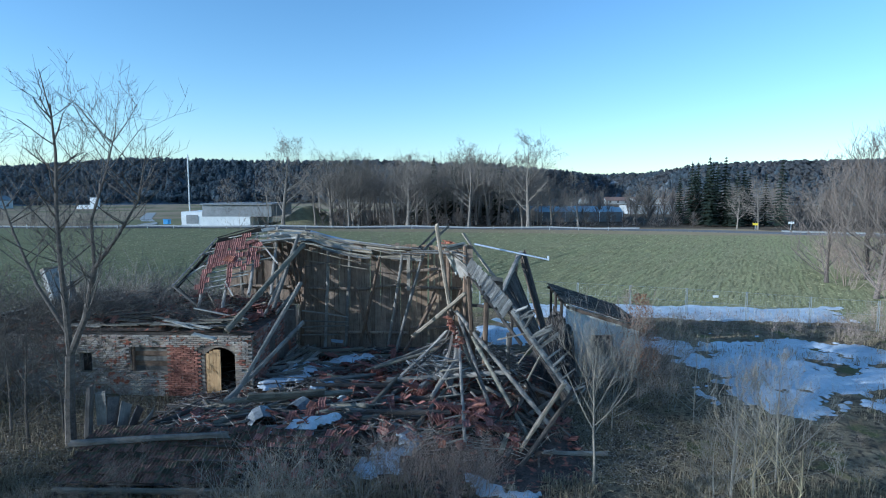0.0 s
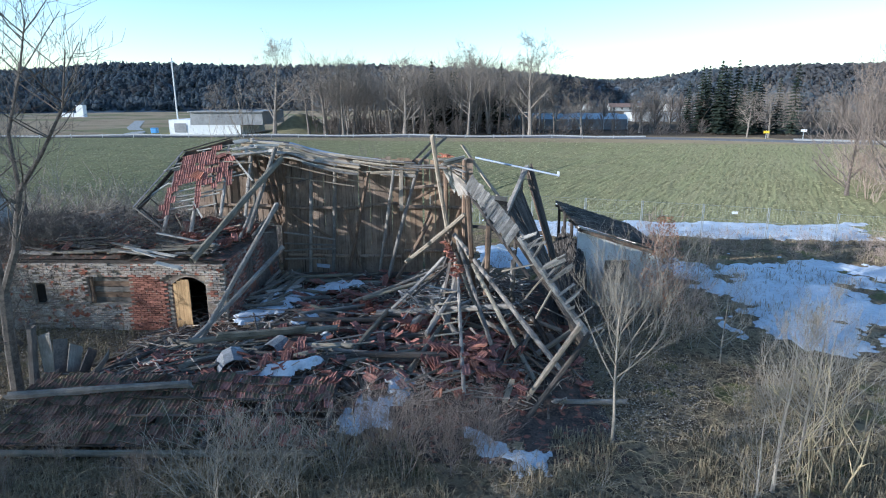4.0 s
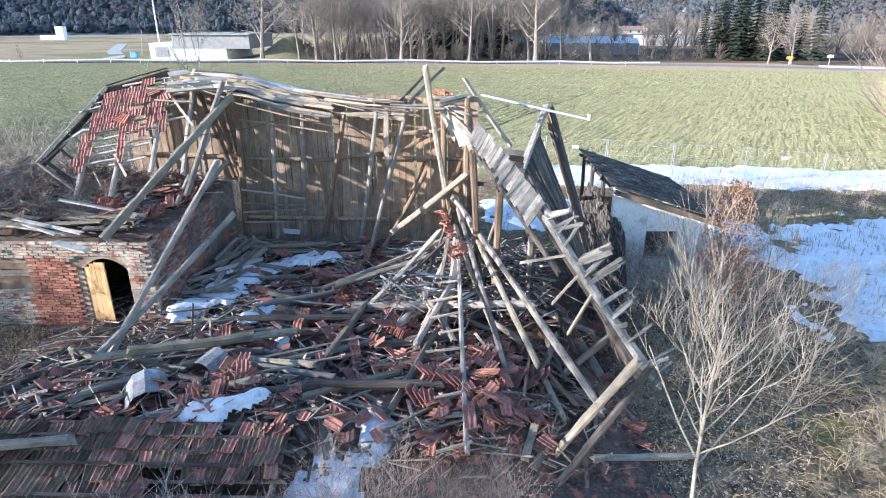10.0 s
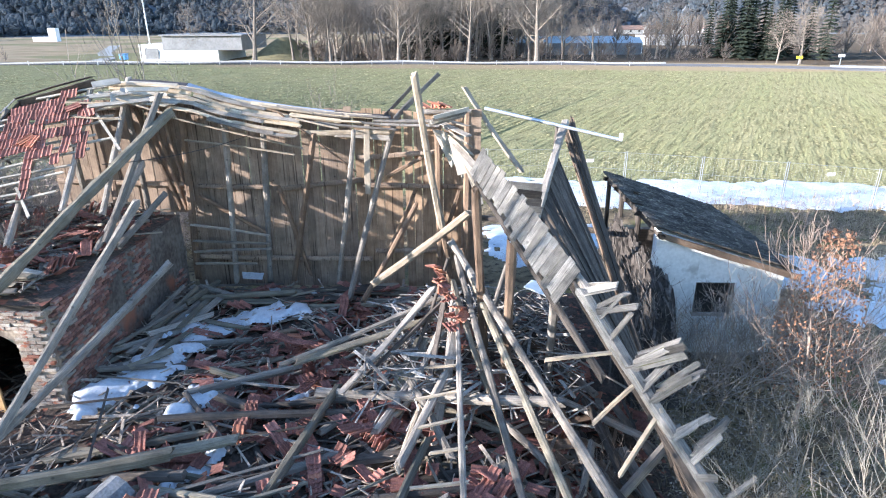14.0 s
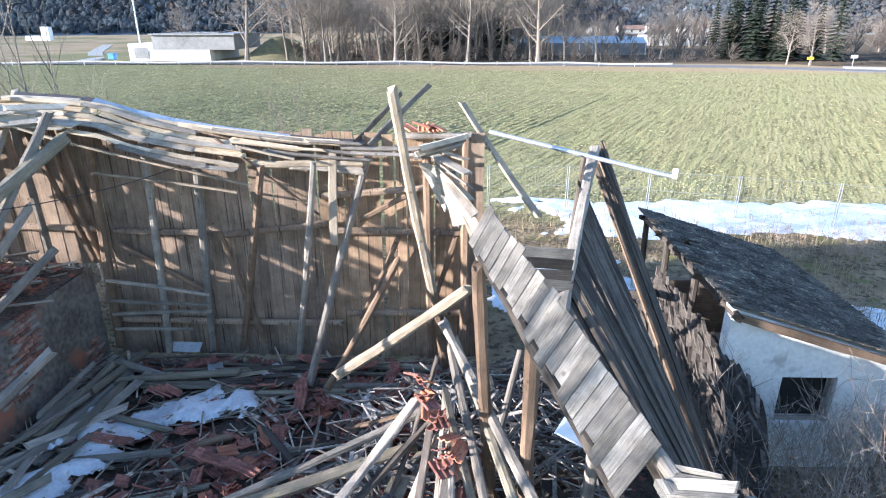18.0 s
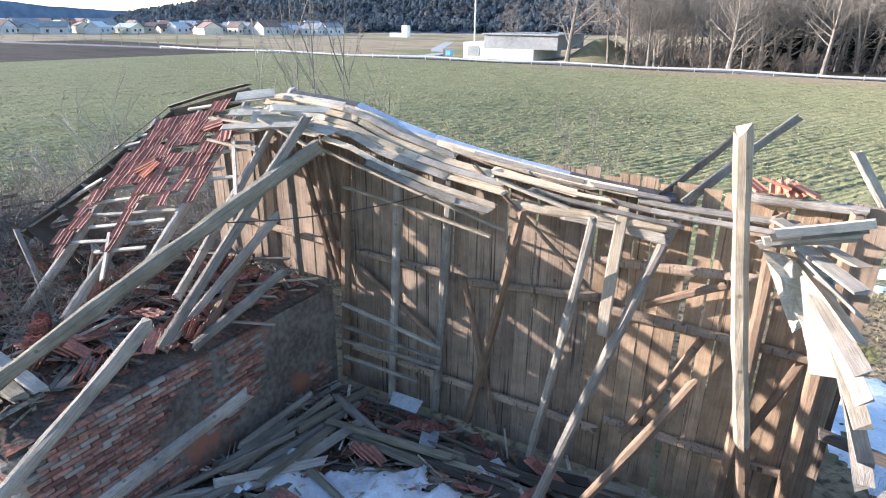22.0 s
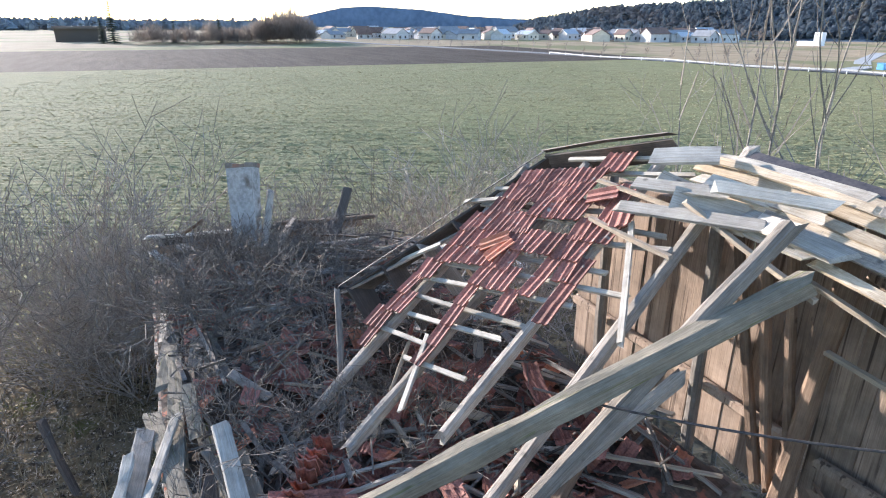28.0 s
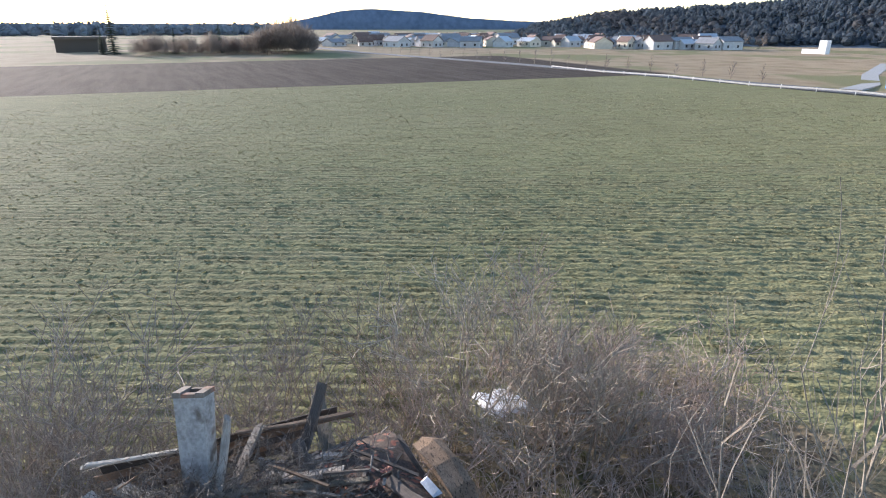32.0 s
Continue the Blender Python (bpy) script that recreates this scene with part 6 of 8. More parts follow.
for k in range(105):
    zone = sq.choice(((-4.2, 1.6, 14.3, 18.2), (-3.8, 0.6, 18.0, 21.5), (-5.2, 0.6, 21.5, 25.0), (0.2, 2.2, 14.2, 17.2), (-9.5, -7.4, 20.2, 24.5)))
    x, y = sq.uniform(zone[0], zone[1]), sq.uniform(zone[2], zone[3])
    zf = attic if x < -7 else pile
    tile_row(x, y, zf(x, y) + sq.uniform(0.08, 0.3), sq.uniform(0, 6.28), sq.randint(3, 8), sq.choice((0.15, 0.3, 0.6, 1.0)), k < 22)
put("broken_tiles", extra.mesh("broken_tiles", shade("mixed_clay_tile", (0.17, 0.075, 0.06), (0.36, 0.16, 0.12), 7, 0.8, bump=0.2, vary=0.35, island=True)), label="heaps of broken red clay roof tiles", category="roof tiles", kind="stuff")
put("broken_orange_tiles", extra_o.mesh("broken_orange_tiles", tile_orange), label="scattered fresh orange tile pieces", category="roof tiles", kind="stuff")
for k in range(20):
    p = Vector((0.45 + 0.03 * k, 20.75 - 0.05 * k, 2.95 - 0.07 * k))
    put("roof_tile", tile_orange_me if k % 3 == 1 else tile_red_me, None, Matrix.LocRotScale(p + Vector((sq.uniform(-0.12, 0.12), sq.uniform(-0.1, 0.1), 0)), Euler((sq.uniform(-0.9, 0.2), sq.uniform(-0.5, 0.5), sq.uniform(-0.6, 0.6))), None), "red clay tile caught in the leaning timbers", "roof tile", TGRP)
for k, (x, y, z) in enumerate(((0.25, 25.6, 5.39), (0.45, 25.58, 5.38), (0.05, 25.62, 5.38), (0.65, 25.6, 5.4), (0.35, 25.58, 5.46))):
    put("roof_tile", tile_orange_me, None, Matrix.LocRotScale((x, y, z), Euler((0.25, 0.1 * k - 0.2, 0.4 * k)), None), "orange clay tile left on the wall top", "roof tile", TGRP)

# front strip of fallen roof with dark old tiles
FR = thing("fallen_front_roof", "slumped strip of dark mossy roof tiles", "roof", at=(-6, 13, 0))
fu, fv = Vector((0.995, 0.05, -0.03)).normalized(), Vector((0.04, -0.965, -0.25)).normalized()
fn = fu.cross(fv)
fn = -fn if fn.z < 0 else fn
fo = Vector((-9.5, 14.2, 1.02))
for i in range(37):
    for j in range(8):
        if hill_noise(i * 0.2, j * 0.3, 1.2, 41) < -0.36:
            continue
        o = fo + fu * (0.2 * i) + fv * (0.29 * j) + Vector((0, 0, 0.16 * hill_noise(i * 0.2, j * 0.29, 0.8, 42)))
        put("tile", tile_old_me if (i < 22 or (i + j) % 3) else tile_red_me, FR, slope_pose(o, fu, fv, fn) @ Euler((sq.gauss(0, 0.1), sq.gauss(0, 0.09), sq.gauss(0, 0.11))).to_matrix().to_4x4())
for j in range(9):
    o = fo + fv * (0.29 * j) - fn * 0.03
    board("batten", o - fu * 0.2, o + fu * 7.5, 0.05, 0.04, wood_dark, FR, up=fn)
for i in range(9):
    o = fo + fu * (0.9 * i + 0.1) - fn * 0.1
    beam("rafter", o - fv * 0.2, o + fv * 2.7, 0.1, 0.12, wood_dark, FR, up=fn)
beam("eaves_beam", (-9.4, 11.75, 0.32), (-2.2, 12.1, 0.2), 0.14, 0.14, wood_moss, FR)


def splinters(name, count, area, zf, sizes, lift, mat, label, seed):
    q = random.Random(seed)
    h = Heap()
    for k in range(count):
        x, y, ln = q.uniform(area[0], area[1]), q.uniform(area[2], area[3]), q.uniform(*sizes)
        a, w = q.uniform(0, 6.28), q.choice((0.015, 0.022, 0.03, 0.06))
        z = zf(x, y) + q.uniform(*lift)
        h.add(*lath(ln, w, 0.02, k, 3), Matrix.LocRotScale((x, y, z), Euler((q.uniform(-0.6, 0.6), q.gauss(0, 0.22), a)), None))
    put(name, h.mesh(name, mat), label=label, category="debris", kind="stuff")


chip_mat = shade("splintered_wood", (0.15, 0.12, 0.095), (0.42, 0.35, 0.28), 3, 0.9, bump=0.2, vary=0.6, island=True)
chip_dark = shade("dark_splinters", (0.055, 0.047, 0.04), (0.2, 0.172, 0.146), 3, 0.9, bump=0.2, vary=0.6, island=True)
chip_grey = shade("grey_splinters", (0.15, 0.138, 0.125), (0.4, 0.37, 0.335), 3, 0.9, bump=0.2, vary=0.6, island=True)
splinters("splinters", 2200, (-9.0, 3.6, 13.9, 25.4), pile, (0.15, 1.0), (0.03, 0.3), chip_mat, "splinters and short laths covering the barn floor", 5)
splinters("splinters", 750, (-16.0, -7.3, 19.8, 25.0), attic, (0.1, 0.7), (0.02, 0.3), chip_dark, "splinters and broken laths on the stable top", 6)
splinters("splinters", 420, (-1.0, 3.2, 18.5, 23.5), lambda x, y: pile(x, y) + 0.4, (0.3, 1.3), (0.0, 0.6), chip_grey, "splinters jammed under the leaning timbers", 8)

# the knot where splintered planks lean together
KN = "planks leaning together in the wreck"
for k, (a, b, w, h2, m) in enumerate((
        ((0.55, 21.0, 2.45), (-1.4, 19.2, 1.05), 0.2, 0.07, wood_grey), ((0.45, 21.2, 2.3), (-0.95, 19.0, 0.95), 0.16, 0.06, wood_pale), ((0.6, 20.9, 2.3), (-0.35, 18.8, 0.9), 0.17, 0.06, wood_grey),
        ((0.2, 20.9, 1.9), (-2.3, 20.3, 1.0), 0.22, 0.08, wood_grey), ((0.3, 21.3, 2.0), (-2.6, 20.2, 0.9), 0.16, 0.1, wood_grey), ((0.7, 21.0, 2.6), (0.15, 18.9, 0.9), 0.14, 0.05, wood_dark),
        ((0.75, 20.8, 2.2), (0.5, 18.4, 0.8), 0.2, 0.05, wood_grey), ((0.8, 21.1, 2.4), (1.5, 18.0, 0.9), 0.14, 0.07, wood_grey), ((0.5, 21.5, 2.1), (-1.2, 21.9, 0.8), 0.14, 0.05, wood_brown),
        ((0.85, 21.6, 3.1), (0.2, 19.9, 1.2), 0.1, 0.05, wood_pale), ((0.9, 21.4, 2.9), (0.65, 19.2, 1.1), 0.09, 0.05, wood_grey), ((0.35, 20.6, 1.6), (-0.6, 19.2, 0.9), 0.3, 0.03, wood_pale),
        ((-2.6, 15.4, 0.95), (-4.9, 14.4, 0.8), 0.12, 0.12, wood_grey), ((-1.0, 19.2, 1.15), (-4.2, 18.4, 0.9), 0.14, 0.13, wood_moss), ((-4.7, 17.3, 0.85), (-6.9, 15.8, 0.7), 0.16, 0.16, wood_grey),
        ((-6.9, 16.6, 0.9), (-2.9, 18.3, 0.8), 0.2, 0.14, wood_grey))):
    a, b = Vector(a) + Vector((sq.uniform(-0.2, 0.2), sq.uniform(-0.3, 0.2), sq.uniform(-0.5, 0.1))), Vector(b) + Vector((sq.uniform(-0.3, 0.3), sq.uniform(-0.4, 0.4), 0))
    beam("leaning_plank", a, b, w * 0.85, h2, wood_dark if k % 4 == 1 else wood_moss if k % 4 == 3 else m, None, "splintered plank leaning in the tangle of debris", "plank", KN, bend=0.04, roll=sq.uniform(-0.5, 0.5))

# grey corner post with sheet scraps, tin hood, milky sheets
post = thing("leaning_corner_post", "dark leaning post with torn sheets", "post", at=(-10.2, 14.6, 0))
beam("post", (-10.3, 14.6, 0.1), (-10.4, 15.0, 1.95), 0.2, 0.18, wood_dark, post)
for k in range(5):
    board("torn_sheet", (-10.0 + 0.3 * k, 14.9, 0.7), (-10.1 + 0.34 * k, 15.0 + 0.12 * k, 1.75 - 0.2 * k), 0.34, 0.03, metal_dark if k % 2 else wood_grey, post, roll=0.5 * k)


hood_mat = shade("dull_hood_sheet", (0.14, 0.14, 0.14), (0.3, 0.3, 0.3), 4, 0.7, bump=0.3, vary=0.1, spot=(0.5, 0.51, 0.53), spot_at=0.66, spot_scale=2.5)


def hood(x, y, z, turn, s):
    """A bent sheet hood, snow-dusted."""
    e = thing("tin_hood", "bent pale sheet-metal hood in the rubble", "sheet metal", at=(x, y, z))
    v = []
    for yy in (-0.4, 0.4):
        for xx, zz in ((-0.5, -0.25), (-0.35, 0.1), (-0.12, 0.25), (0.15, 0.24), (0.38, 0.05), (0.5, -0.3)):
            v.append((xx * s, yy * s, zz * s))
    f = [(k, k + 1, k + 7, k + 6) for k in range(5)]
    me = mesh_of("sheet", v + [(a, b, c - 0.015) for a, b, c in v], f + [tuple(i + 12 for i in q[::-1]) for q in f] + [(0, 6, 18, 12), (5, 17, 23, 11)], hood_mat)
    put("sheet", me, e, Matrix.LocRotScale((x, y, z), Euler((0.15, 0.2, turn)), None))
    return e


hood(-5.3, 15.65, 0.75, 0.5, 0.9)
hood(-4.4, 16.6, 0.8, -0.4, 0.7)
for x, y, z, t in ((-4.9, 24.9, 0.85, 0.2), (-2.9, 24.4, 0.6, 1.2), (-4.2, 24.6, 0.55, 2.0)):
    put("plastic_sheet", mesh_of("plastic_sheet", *lath(0.5, 0.3, 0.008, 3), sheet_plastic), None, Matrix.LocRotScale((x, y, z), Euler((0.25, 0.15, t)), None), "torn milky plastic sheet in the debris", "sheet")
white_board = board("loose_sheet", (2.15, 19.4, 3.15), (2.62, 19.1, 3.05), 0.35, 0.02, white_paint, None, "small white panel hanging under the roof edge", "panel")


def torn_panel(x, y, z, s, turn, seed):
    """A crumpled, torn pale sheet hanging point down."""
    q = random.Random(seed)
    n, v, f = 6, [], []
    for side in (0, 0.02):
        for j in range(n + 1):
            half = 0.42 * (1 - 0.85 * j / n)
            for i in range(5):
                v.append(((i / 4 - 0.5) * 2 * half + 0.08 * j / n, side + 0.06 * math.sin(i * 1.9 + j) + (q.uniform(-0.02, 0.02) if side == 0 else 0.01), -0.85 * j / n - 0.06 * i))
    for j in range(n):
        for i in range(4):
            a = j * 5 + i
            f += [(a, a + 1, a + 6, a + 5), (a + 35 + 5, a + 35 + 6, a + 35 + 1, a + 35)]
    put("torn_panel", mesh_of("torn_panel", v, f, wood_bone), None, Matrix.LocRotScale((x, y, z), Euler((0.2, 0, turn)), Vector((s, s, s))), "torn bleached panel hanging at the post head", "panel")


torn_panel(0.62, 24.4, 5.05, 1.0, 0.25, 4)
torn_panel(0.85, 24.0, 4.5, 0.6, -0.4, 5)
for k in range(4):
    board("bleached_plank", (0.15 + 0.05 * k, 24.0 - 0.06 * k, 5.2 + 0.07 * k), (1.0 + 0.03 * k, 24.1, 5.42 + 0.05 * k), 0.05, 0.09, wood_bone if k % 2 else wood_grey, None, "bleached slat jammed across the post head", "plank", "boards jammed at the post")
board("twisted_sheathing", (0.75, 24.2, 4.9), (1.0, 23.6, 4.1), 0.3, 0.03, wood_grey, None, "twisted grey board hanging at the post", "plank", roll=0.8)
for k in range(9):
    board("hanging_board", (0.3 + 0.1 * k, 24.7 - 0.1 * k, 5.3 - 0.12 * k), (1.05 + 0.04 * k, 23.9 - 0.15 * k, 5.2 - 0.2 * k), 0.16, 0.028, wood_grey if k % 3 else wood_pale, None, "short grey boards jammed at the post head", "plank", "boards jammed at the post", roll=rng.uniform(-0.7, 0.7))

# pale chimney stump at the far end of the stable
stump = thing("chimney_stump", "pale rendered square chimney leaning on the stable end", "chimney", at=(-16.0, 21.5, 2.3))
CU, CW = Vector((-0.3, 0.08, 1.0)).normalized(), Vector((0.5, 0.86, 0.08)).normalized()
CD = CW.cross(CU).normalized()
render_mat = shade("stained_stump_render", (0.24, 0.235, 0.225), (0.42, 0.41, 0.39), 2.5, 0.92, bump=0.5, vary=0, spot=(0.15, 0.13, 0.11), spot_at=0.6, spot_scale=2)
cm = Matrix((CW, CD, CU)).transposed().to_4x4()
cm.translation = Vector((-16.15, 21.62, 4.6))
v, f = box_data(-0.27, -0.19, -2.3, 0.27, 0.19, 0.0)
v = [(x * (0.78 if z < -1 else 1), y * (0.85 if z < -1 else 1), z) for x, y, z in v]
put("shaft", mesh_of("shaft", v, f, render_mat), stump, cm)
for lo, hi in (((-0.28, -0.2, 0.004), (-0.13, 0.2, 0.1)), ((0.13, -0.2, 0.004), (0.28, 0.2, 0.09)), ((-0.126, 0.08, 0.004), (0.126, 0.2, 0.07)), ((-0.126, -0.2, 0.004), (0.126, -0.1, 0.08))):
    put("rim", mesh_of("rim", *box_data(*lo, *hi), plaster_dark), stump, cm)
# far gable end of the stable: weathered boards and heavy splintered timbers
gable = thing("broken_gable_end", "remains of the brown boarded gable at the stable end", "wall", at=(-17, 22, 2))
for k in range(5):
    z = 2.35 + 0.16 * k
    board("gable_board", (-16.95 + rng.uniform(-0.05, 0.05), 19.7 + rng.uniform(0, 0.5), z), (-16.9 + rng.uniform(-0.05, 0.05), 24.5 - rng.uniform(0, 1.5), z + 0.02), 0.035, 0.155, wood_brown if k % 2 else wood_dark, gable)
beam("gable_rail", (-17.05, 19.6, 3.12), (-16.75, 21.5, 3.1), 0.1, 0.07, wood_bone, gable)
beam("gable_rail", (-16.8, 22.2, 3.14), (-16.5, 24.5, 3.1), 0.12, 0.1, wood_brown, gable)
for a, b, w, m in (((-16.8, 22.7, 3.2), (-14.8, 21.5, 2.6), 0.2, wood_grey), ((-14.1, 20.9, 2.95), (-13.9, 22.8, 3.0), 0.18, wood_grey), ((-15.45, 22.55, 3.05), (-14.9, 23.8, 3.15), 0.24, wood_grey), ((-16.85, 24.0, 3.75), (-16.3, 23.4, 2.7), 0.22, wood_dark), ((-13.8, 24.3, 3.15), (-12.6, 22.75, 2.9), 0.2, wood_grey), ((-14.7, 23.05, 3.0), (-13.0, 22.6, 2.75), 0.28, wood_grey), ((-15.1, 22.35, 3.05), (-12.9, 21.7, 2.75), 0.24, wood_moss), ((-15.95, 22.1, 4.15), (-14.9, 21.5, 2.6), 0.13, wood_grey), ((-16.2, 20.2, 3.1), (-15.5, 21.2, 3.0), 0.26, wood_bone), ((-16.4, 19.7, 3.0), (-15.4, 20.4, 2.6), 0.22, wood_bone), ((-15.9, 23.2, 3.3), (-14.2, 23.5, 2.8), 0.26, wood_dark), ((-14.5, 24.5, 3.0), (-13.1, 24.9, 3.2), 0.22, wood_dark), ((-13.3, 24.9, 3.3), (-12.5, 23.6, 2.7), 0.2, wood_dark)):
    beam("broken_beam", a, b, w, 0.09, m, None, "splintered heavy timber on the stable end", "beam", G2, bend=0.06, roll=rng.uniform(-0.3, 0.3))
scatter(8, (-15.6, -12.5, 20, 25), attic, G2, 60, 50, (0.5, 1.2), ("plank", "lath"), (wood_dark, wood_grey, wood_brown), (0.1, 0.7), 0.25)


def rough_log(name, pts, radii, mat, label, seed, sides=9, flat=0.8):
    """A weathered trunk with a knotty, fluted skin."""
    q = random.Random(seed)
    pts = [Vector(p) for p in pts]
    v, f = [], []
    for k, (p, r) in enumerate(zip(pts, radii)):
        d = (pts[min(k + 1, len(pts) - 1)] - pts[max(k - 1, 0)]).normalized()
        s = d.cross(Vector((0, 0, 1))).normalized()
        u = s.cross(d)
        for i in range(sides):
            a = 6.28318 * i / sides
            rr = r * (1 + 0.22 * math.sin(i * 2.6 + seed) + q.uniform(-0.09, 0.09))
            v.append(tuple(p + s * (math.cos(a) * rr) + u * (math.sin(a) * rr * flat)))
    for k in range(len(pts) - 1):
        for i in range(sides):
            j = (i + 1) % sides
            f.append((k * sides + i, k * sides + j, (k + 1) * sides + j, (k + 1) * sides + i))
    f += [tuple(range(sides))[::-1], tuple((len(pts) - 1) * sides + i for i in range(sides))]
    put(name, mesh_of(name, v, f, mat), label=label, category="log")


log_grey = shade("weathered_log", (0.2, 0.185, 0.168), (0.44, 0.415, 0.38), 1.6, 0.88, (20, 3, 20), 0.7, 4, 0.1, weather=0.5, soft=0.2)
log_rot = shade("rotten_brown_trunk", (0.16, 0.105, 0.07), (0.4, 0.29, 0.2), 3.0, 0.95, (3, 12, 12), 0.9, 5, 0.1, (0.07, 0.05, 0.036), 0.58, 3.0, weather=0.5)
rough_log("curled_log", [(-16.25, 22.5, 2.78), (-16.1, 22.75, 2.66), (-15.95, 23.05, 2.64), (-15.8, 23.35, 2.7), (-15.7, 23.65, 2.8), (-15.6, 23.98, 2.78)], (0.09, 0.15, 0.16, 0.15, 0.17, 0.13), log_grey, "curled grey weathered log on the stable end", 3)
rough_log("rotten_trunk", [(-15.35, 25.55, 2.75), (-15.0, 25.6, 2.85), (-14.5, 25.68, 2.82), (-14.0, 25.72, 2.7), (-13.5, 25.75, 2.45)], (0.2, 0.3, 0.31, 0.27, 0.2), log_rot, "rotten brown trunk lying behind the stable", 5, 11)
for k, (a, b, w) in enumerate((((-16.1, 22.35, 2.85), (-14.3, 22.0, 2.66), 0.3), ((-15.9, 22.75, 2.6), (-14.2, 22.7, 2.62), 0.26), ((-15.6, 23.1, 2.58), (-13.8, 23.2, 2.64), 0.3), ((-15.4, 23.5, 2.6), (-13.7, 23.75, 2.66), 0.24), ((-17.9, 24.1, 2.85), (-16.2, 23.9, 2.5), 0.3), ((-13.6, 22.3, 3.1), (-13.2, 24.6, 3.15), 0.2), ((-15.3, 21.4, 3.2), (-14.7, 24.2, 2.95), 0.17))):
    beam("loose_plank", a, b, w, 0.05, wood_dark if k % 2 else wood_moss, None, "wide dark plank lying on the stable end", "plank", G2, bend=0.04, roll=rng.uniform(-0.2, 0.2))
board("tin_scrap", (-14.3, 25.1, 2.95), (-13.9, 25.2, 2.88), 0.16, 0.012, metal_galv, None, "bent scrap of zinc sheet on the stable end", "sheet metal", roll=0.5)
for a, b, w, m in (((-8.25, 24.75, 6.06), (-7.8, 25.2, 6.12), 0.3, wood_bone), ((-8.3, 24.55, 5.8), (-7.4, 24.9, 5.85), 0.2, wood_bone), ((-8.2, 24.3, 5.6), (-6.9, 24.75, 5.7), 0.18, wood_bone)):
    board("bleached_board", a, b, w, 0.03, m, None, "wide bleached board lying loose on the broken roof", "plank", "bleached boards on the roof", roll=0.35)
# stack of slats leaning by the shed
stack = thing("leaning_slat_stack", "slumped stack of dark roof slats beside the shed", "stack", at=(5.0, 22, 0))
slat_mat = shade("dark_slats", (0.04, 0.036, 0.032), (0.13, 0.112, 0.098), 2, 0.9, bump=0.3, vary=0.5)
slat_shapes = [mesh_of("slat", *lath(0.3, 0.06, 0.022, 50 + k, 2), slat_mat) for k in range(6)]
def slat_bank(x, y):
    return max(0.0, 0.2 + 2.1 * (x - 4.4)) * min(1, max(0, y - 19.9) / 1.2) - 0.05


for i in range(30):
    for j in range(10):
        x, y = 4.5 + 0.095 * j + sq.uniform(-0.04, 0.04), 20.2 + i * 0.2 + sq.uniform(-0.06, 0.06)
        z = slat_bank(x, y) + sq.uniform(0.02, 0.1)
        put("slat", slat_shapes[(i + j) % 6], stack, Matrix.LocRotScale((x, y, z), Euler((0.2 + sq.uniform(-0.3, 0.3), -0.6, 1.57 + sq.uniform(-0.4, 0.4))), None))
mound("slat_bank", 4.2, 5.4, 20.0, 26.2, 0.2, slat_bank, shade("dark_bank_earth", (0.03, 0.026, 0.023), (0.09, 0.076, 0.065), 4, 0.95, bump=0.8, vary=0, world_space=True), "bank of earth and slats by the shed")

# loose cable hanging from the roof end
line = [Vector((-7.1, 22.6, 4.55)).lerp(Vector((-4.6, 25.1, 4.75)), k / 14) - Vector((0, 0, 0.5 * (k / 14) * (1 - k / 14))) for k in range(15)]
across_line = (line[-1] - line[0]).cross(Vector((0, 0, 1))).normalized()
cv = [tuple(p + across_line * (0.011 * math.cos(1.2566 * i)) + Vector((0, 0, 0.011 * math.sin(1.2566 * i)))) for p in line for i in range(5)]
cf = [(k * 5 + i, k * 5 + (i + 1) % 5, k * 5 + 5 + (i + 1) % 5, k * 5 + 5 + i) for k in range(14) for i in range(5)]
put("loose_cable", mesh_of("loose_cable", cv, cf, metal_dark, True), label="loose black cable strung across the broken roof", category="cable")

# ---- site fence ----
fence = thing("site_fence", "mobile steel mesh fence along the meadow", "fence", at=(14, 36, 0))


def fence_y(x):
    return 37.8 - 0.33 * (x - 9.9) if x > 9.9 else 37.8 - 0.1 * (x - 9.9)


fp = Heap()
tube(fp, Vector((0, 0, -0.1)), Vector((0, 0, 1.85)), 0.021, 0.021, 6)
fence_steel = shade("dull_fence_steel", (0.2, 0.215, 0.22), (0.32, 0.335, 0.34), 8, 0.5, bump=0.05, vary=0.1, metal=0.5)
post_me = fp.mesh("fence_post", fence_steel, True)
fx = -1.0
while fx < 30:
    nx = fx + 3.3
    a, b = Vector((fx, fence_y(fx), ground_z(fx, fence_y(fx)))), Vector((nx, fence_y(nx), ground_z(nx, fence_y(nx))))
    for p in (a, b - (b - a).normalized() * 0.08):
        put("fence_post", post_me, fence, Matrix.Translation(p))
    w = Heap()
    for z in (0.08, 1.0, 1.8):
        tube(w, a + Vector((0, 0, z)), b + Vector((0, 0, z)), 0.008, 0.008, 4)
    for k in range(1, 24):
        p = a.lerp(b, k / 24)
        tube(w, p + Vector((0, 0, 0.08)), p + Vector((0, 0, 1.8)), 0.002, 0.002, 3)
    panel = put("mesh_panel", w.mesh("mesh_panel", fence_steel), fence)
    if int(fx) % 5 == 0:
        box("plate", (fx + 1.4, fence_y(fx + 1.5) - 0.03, 1.15), (fx + 1.75, fence_y(fx + 1.5) - 0.02, 1.3), white_paint).parent = panel
    fx = nx

# ---- snow ----


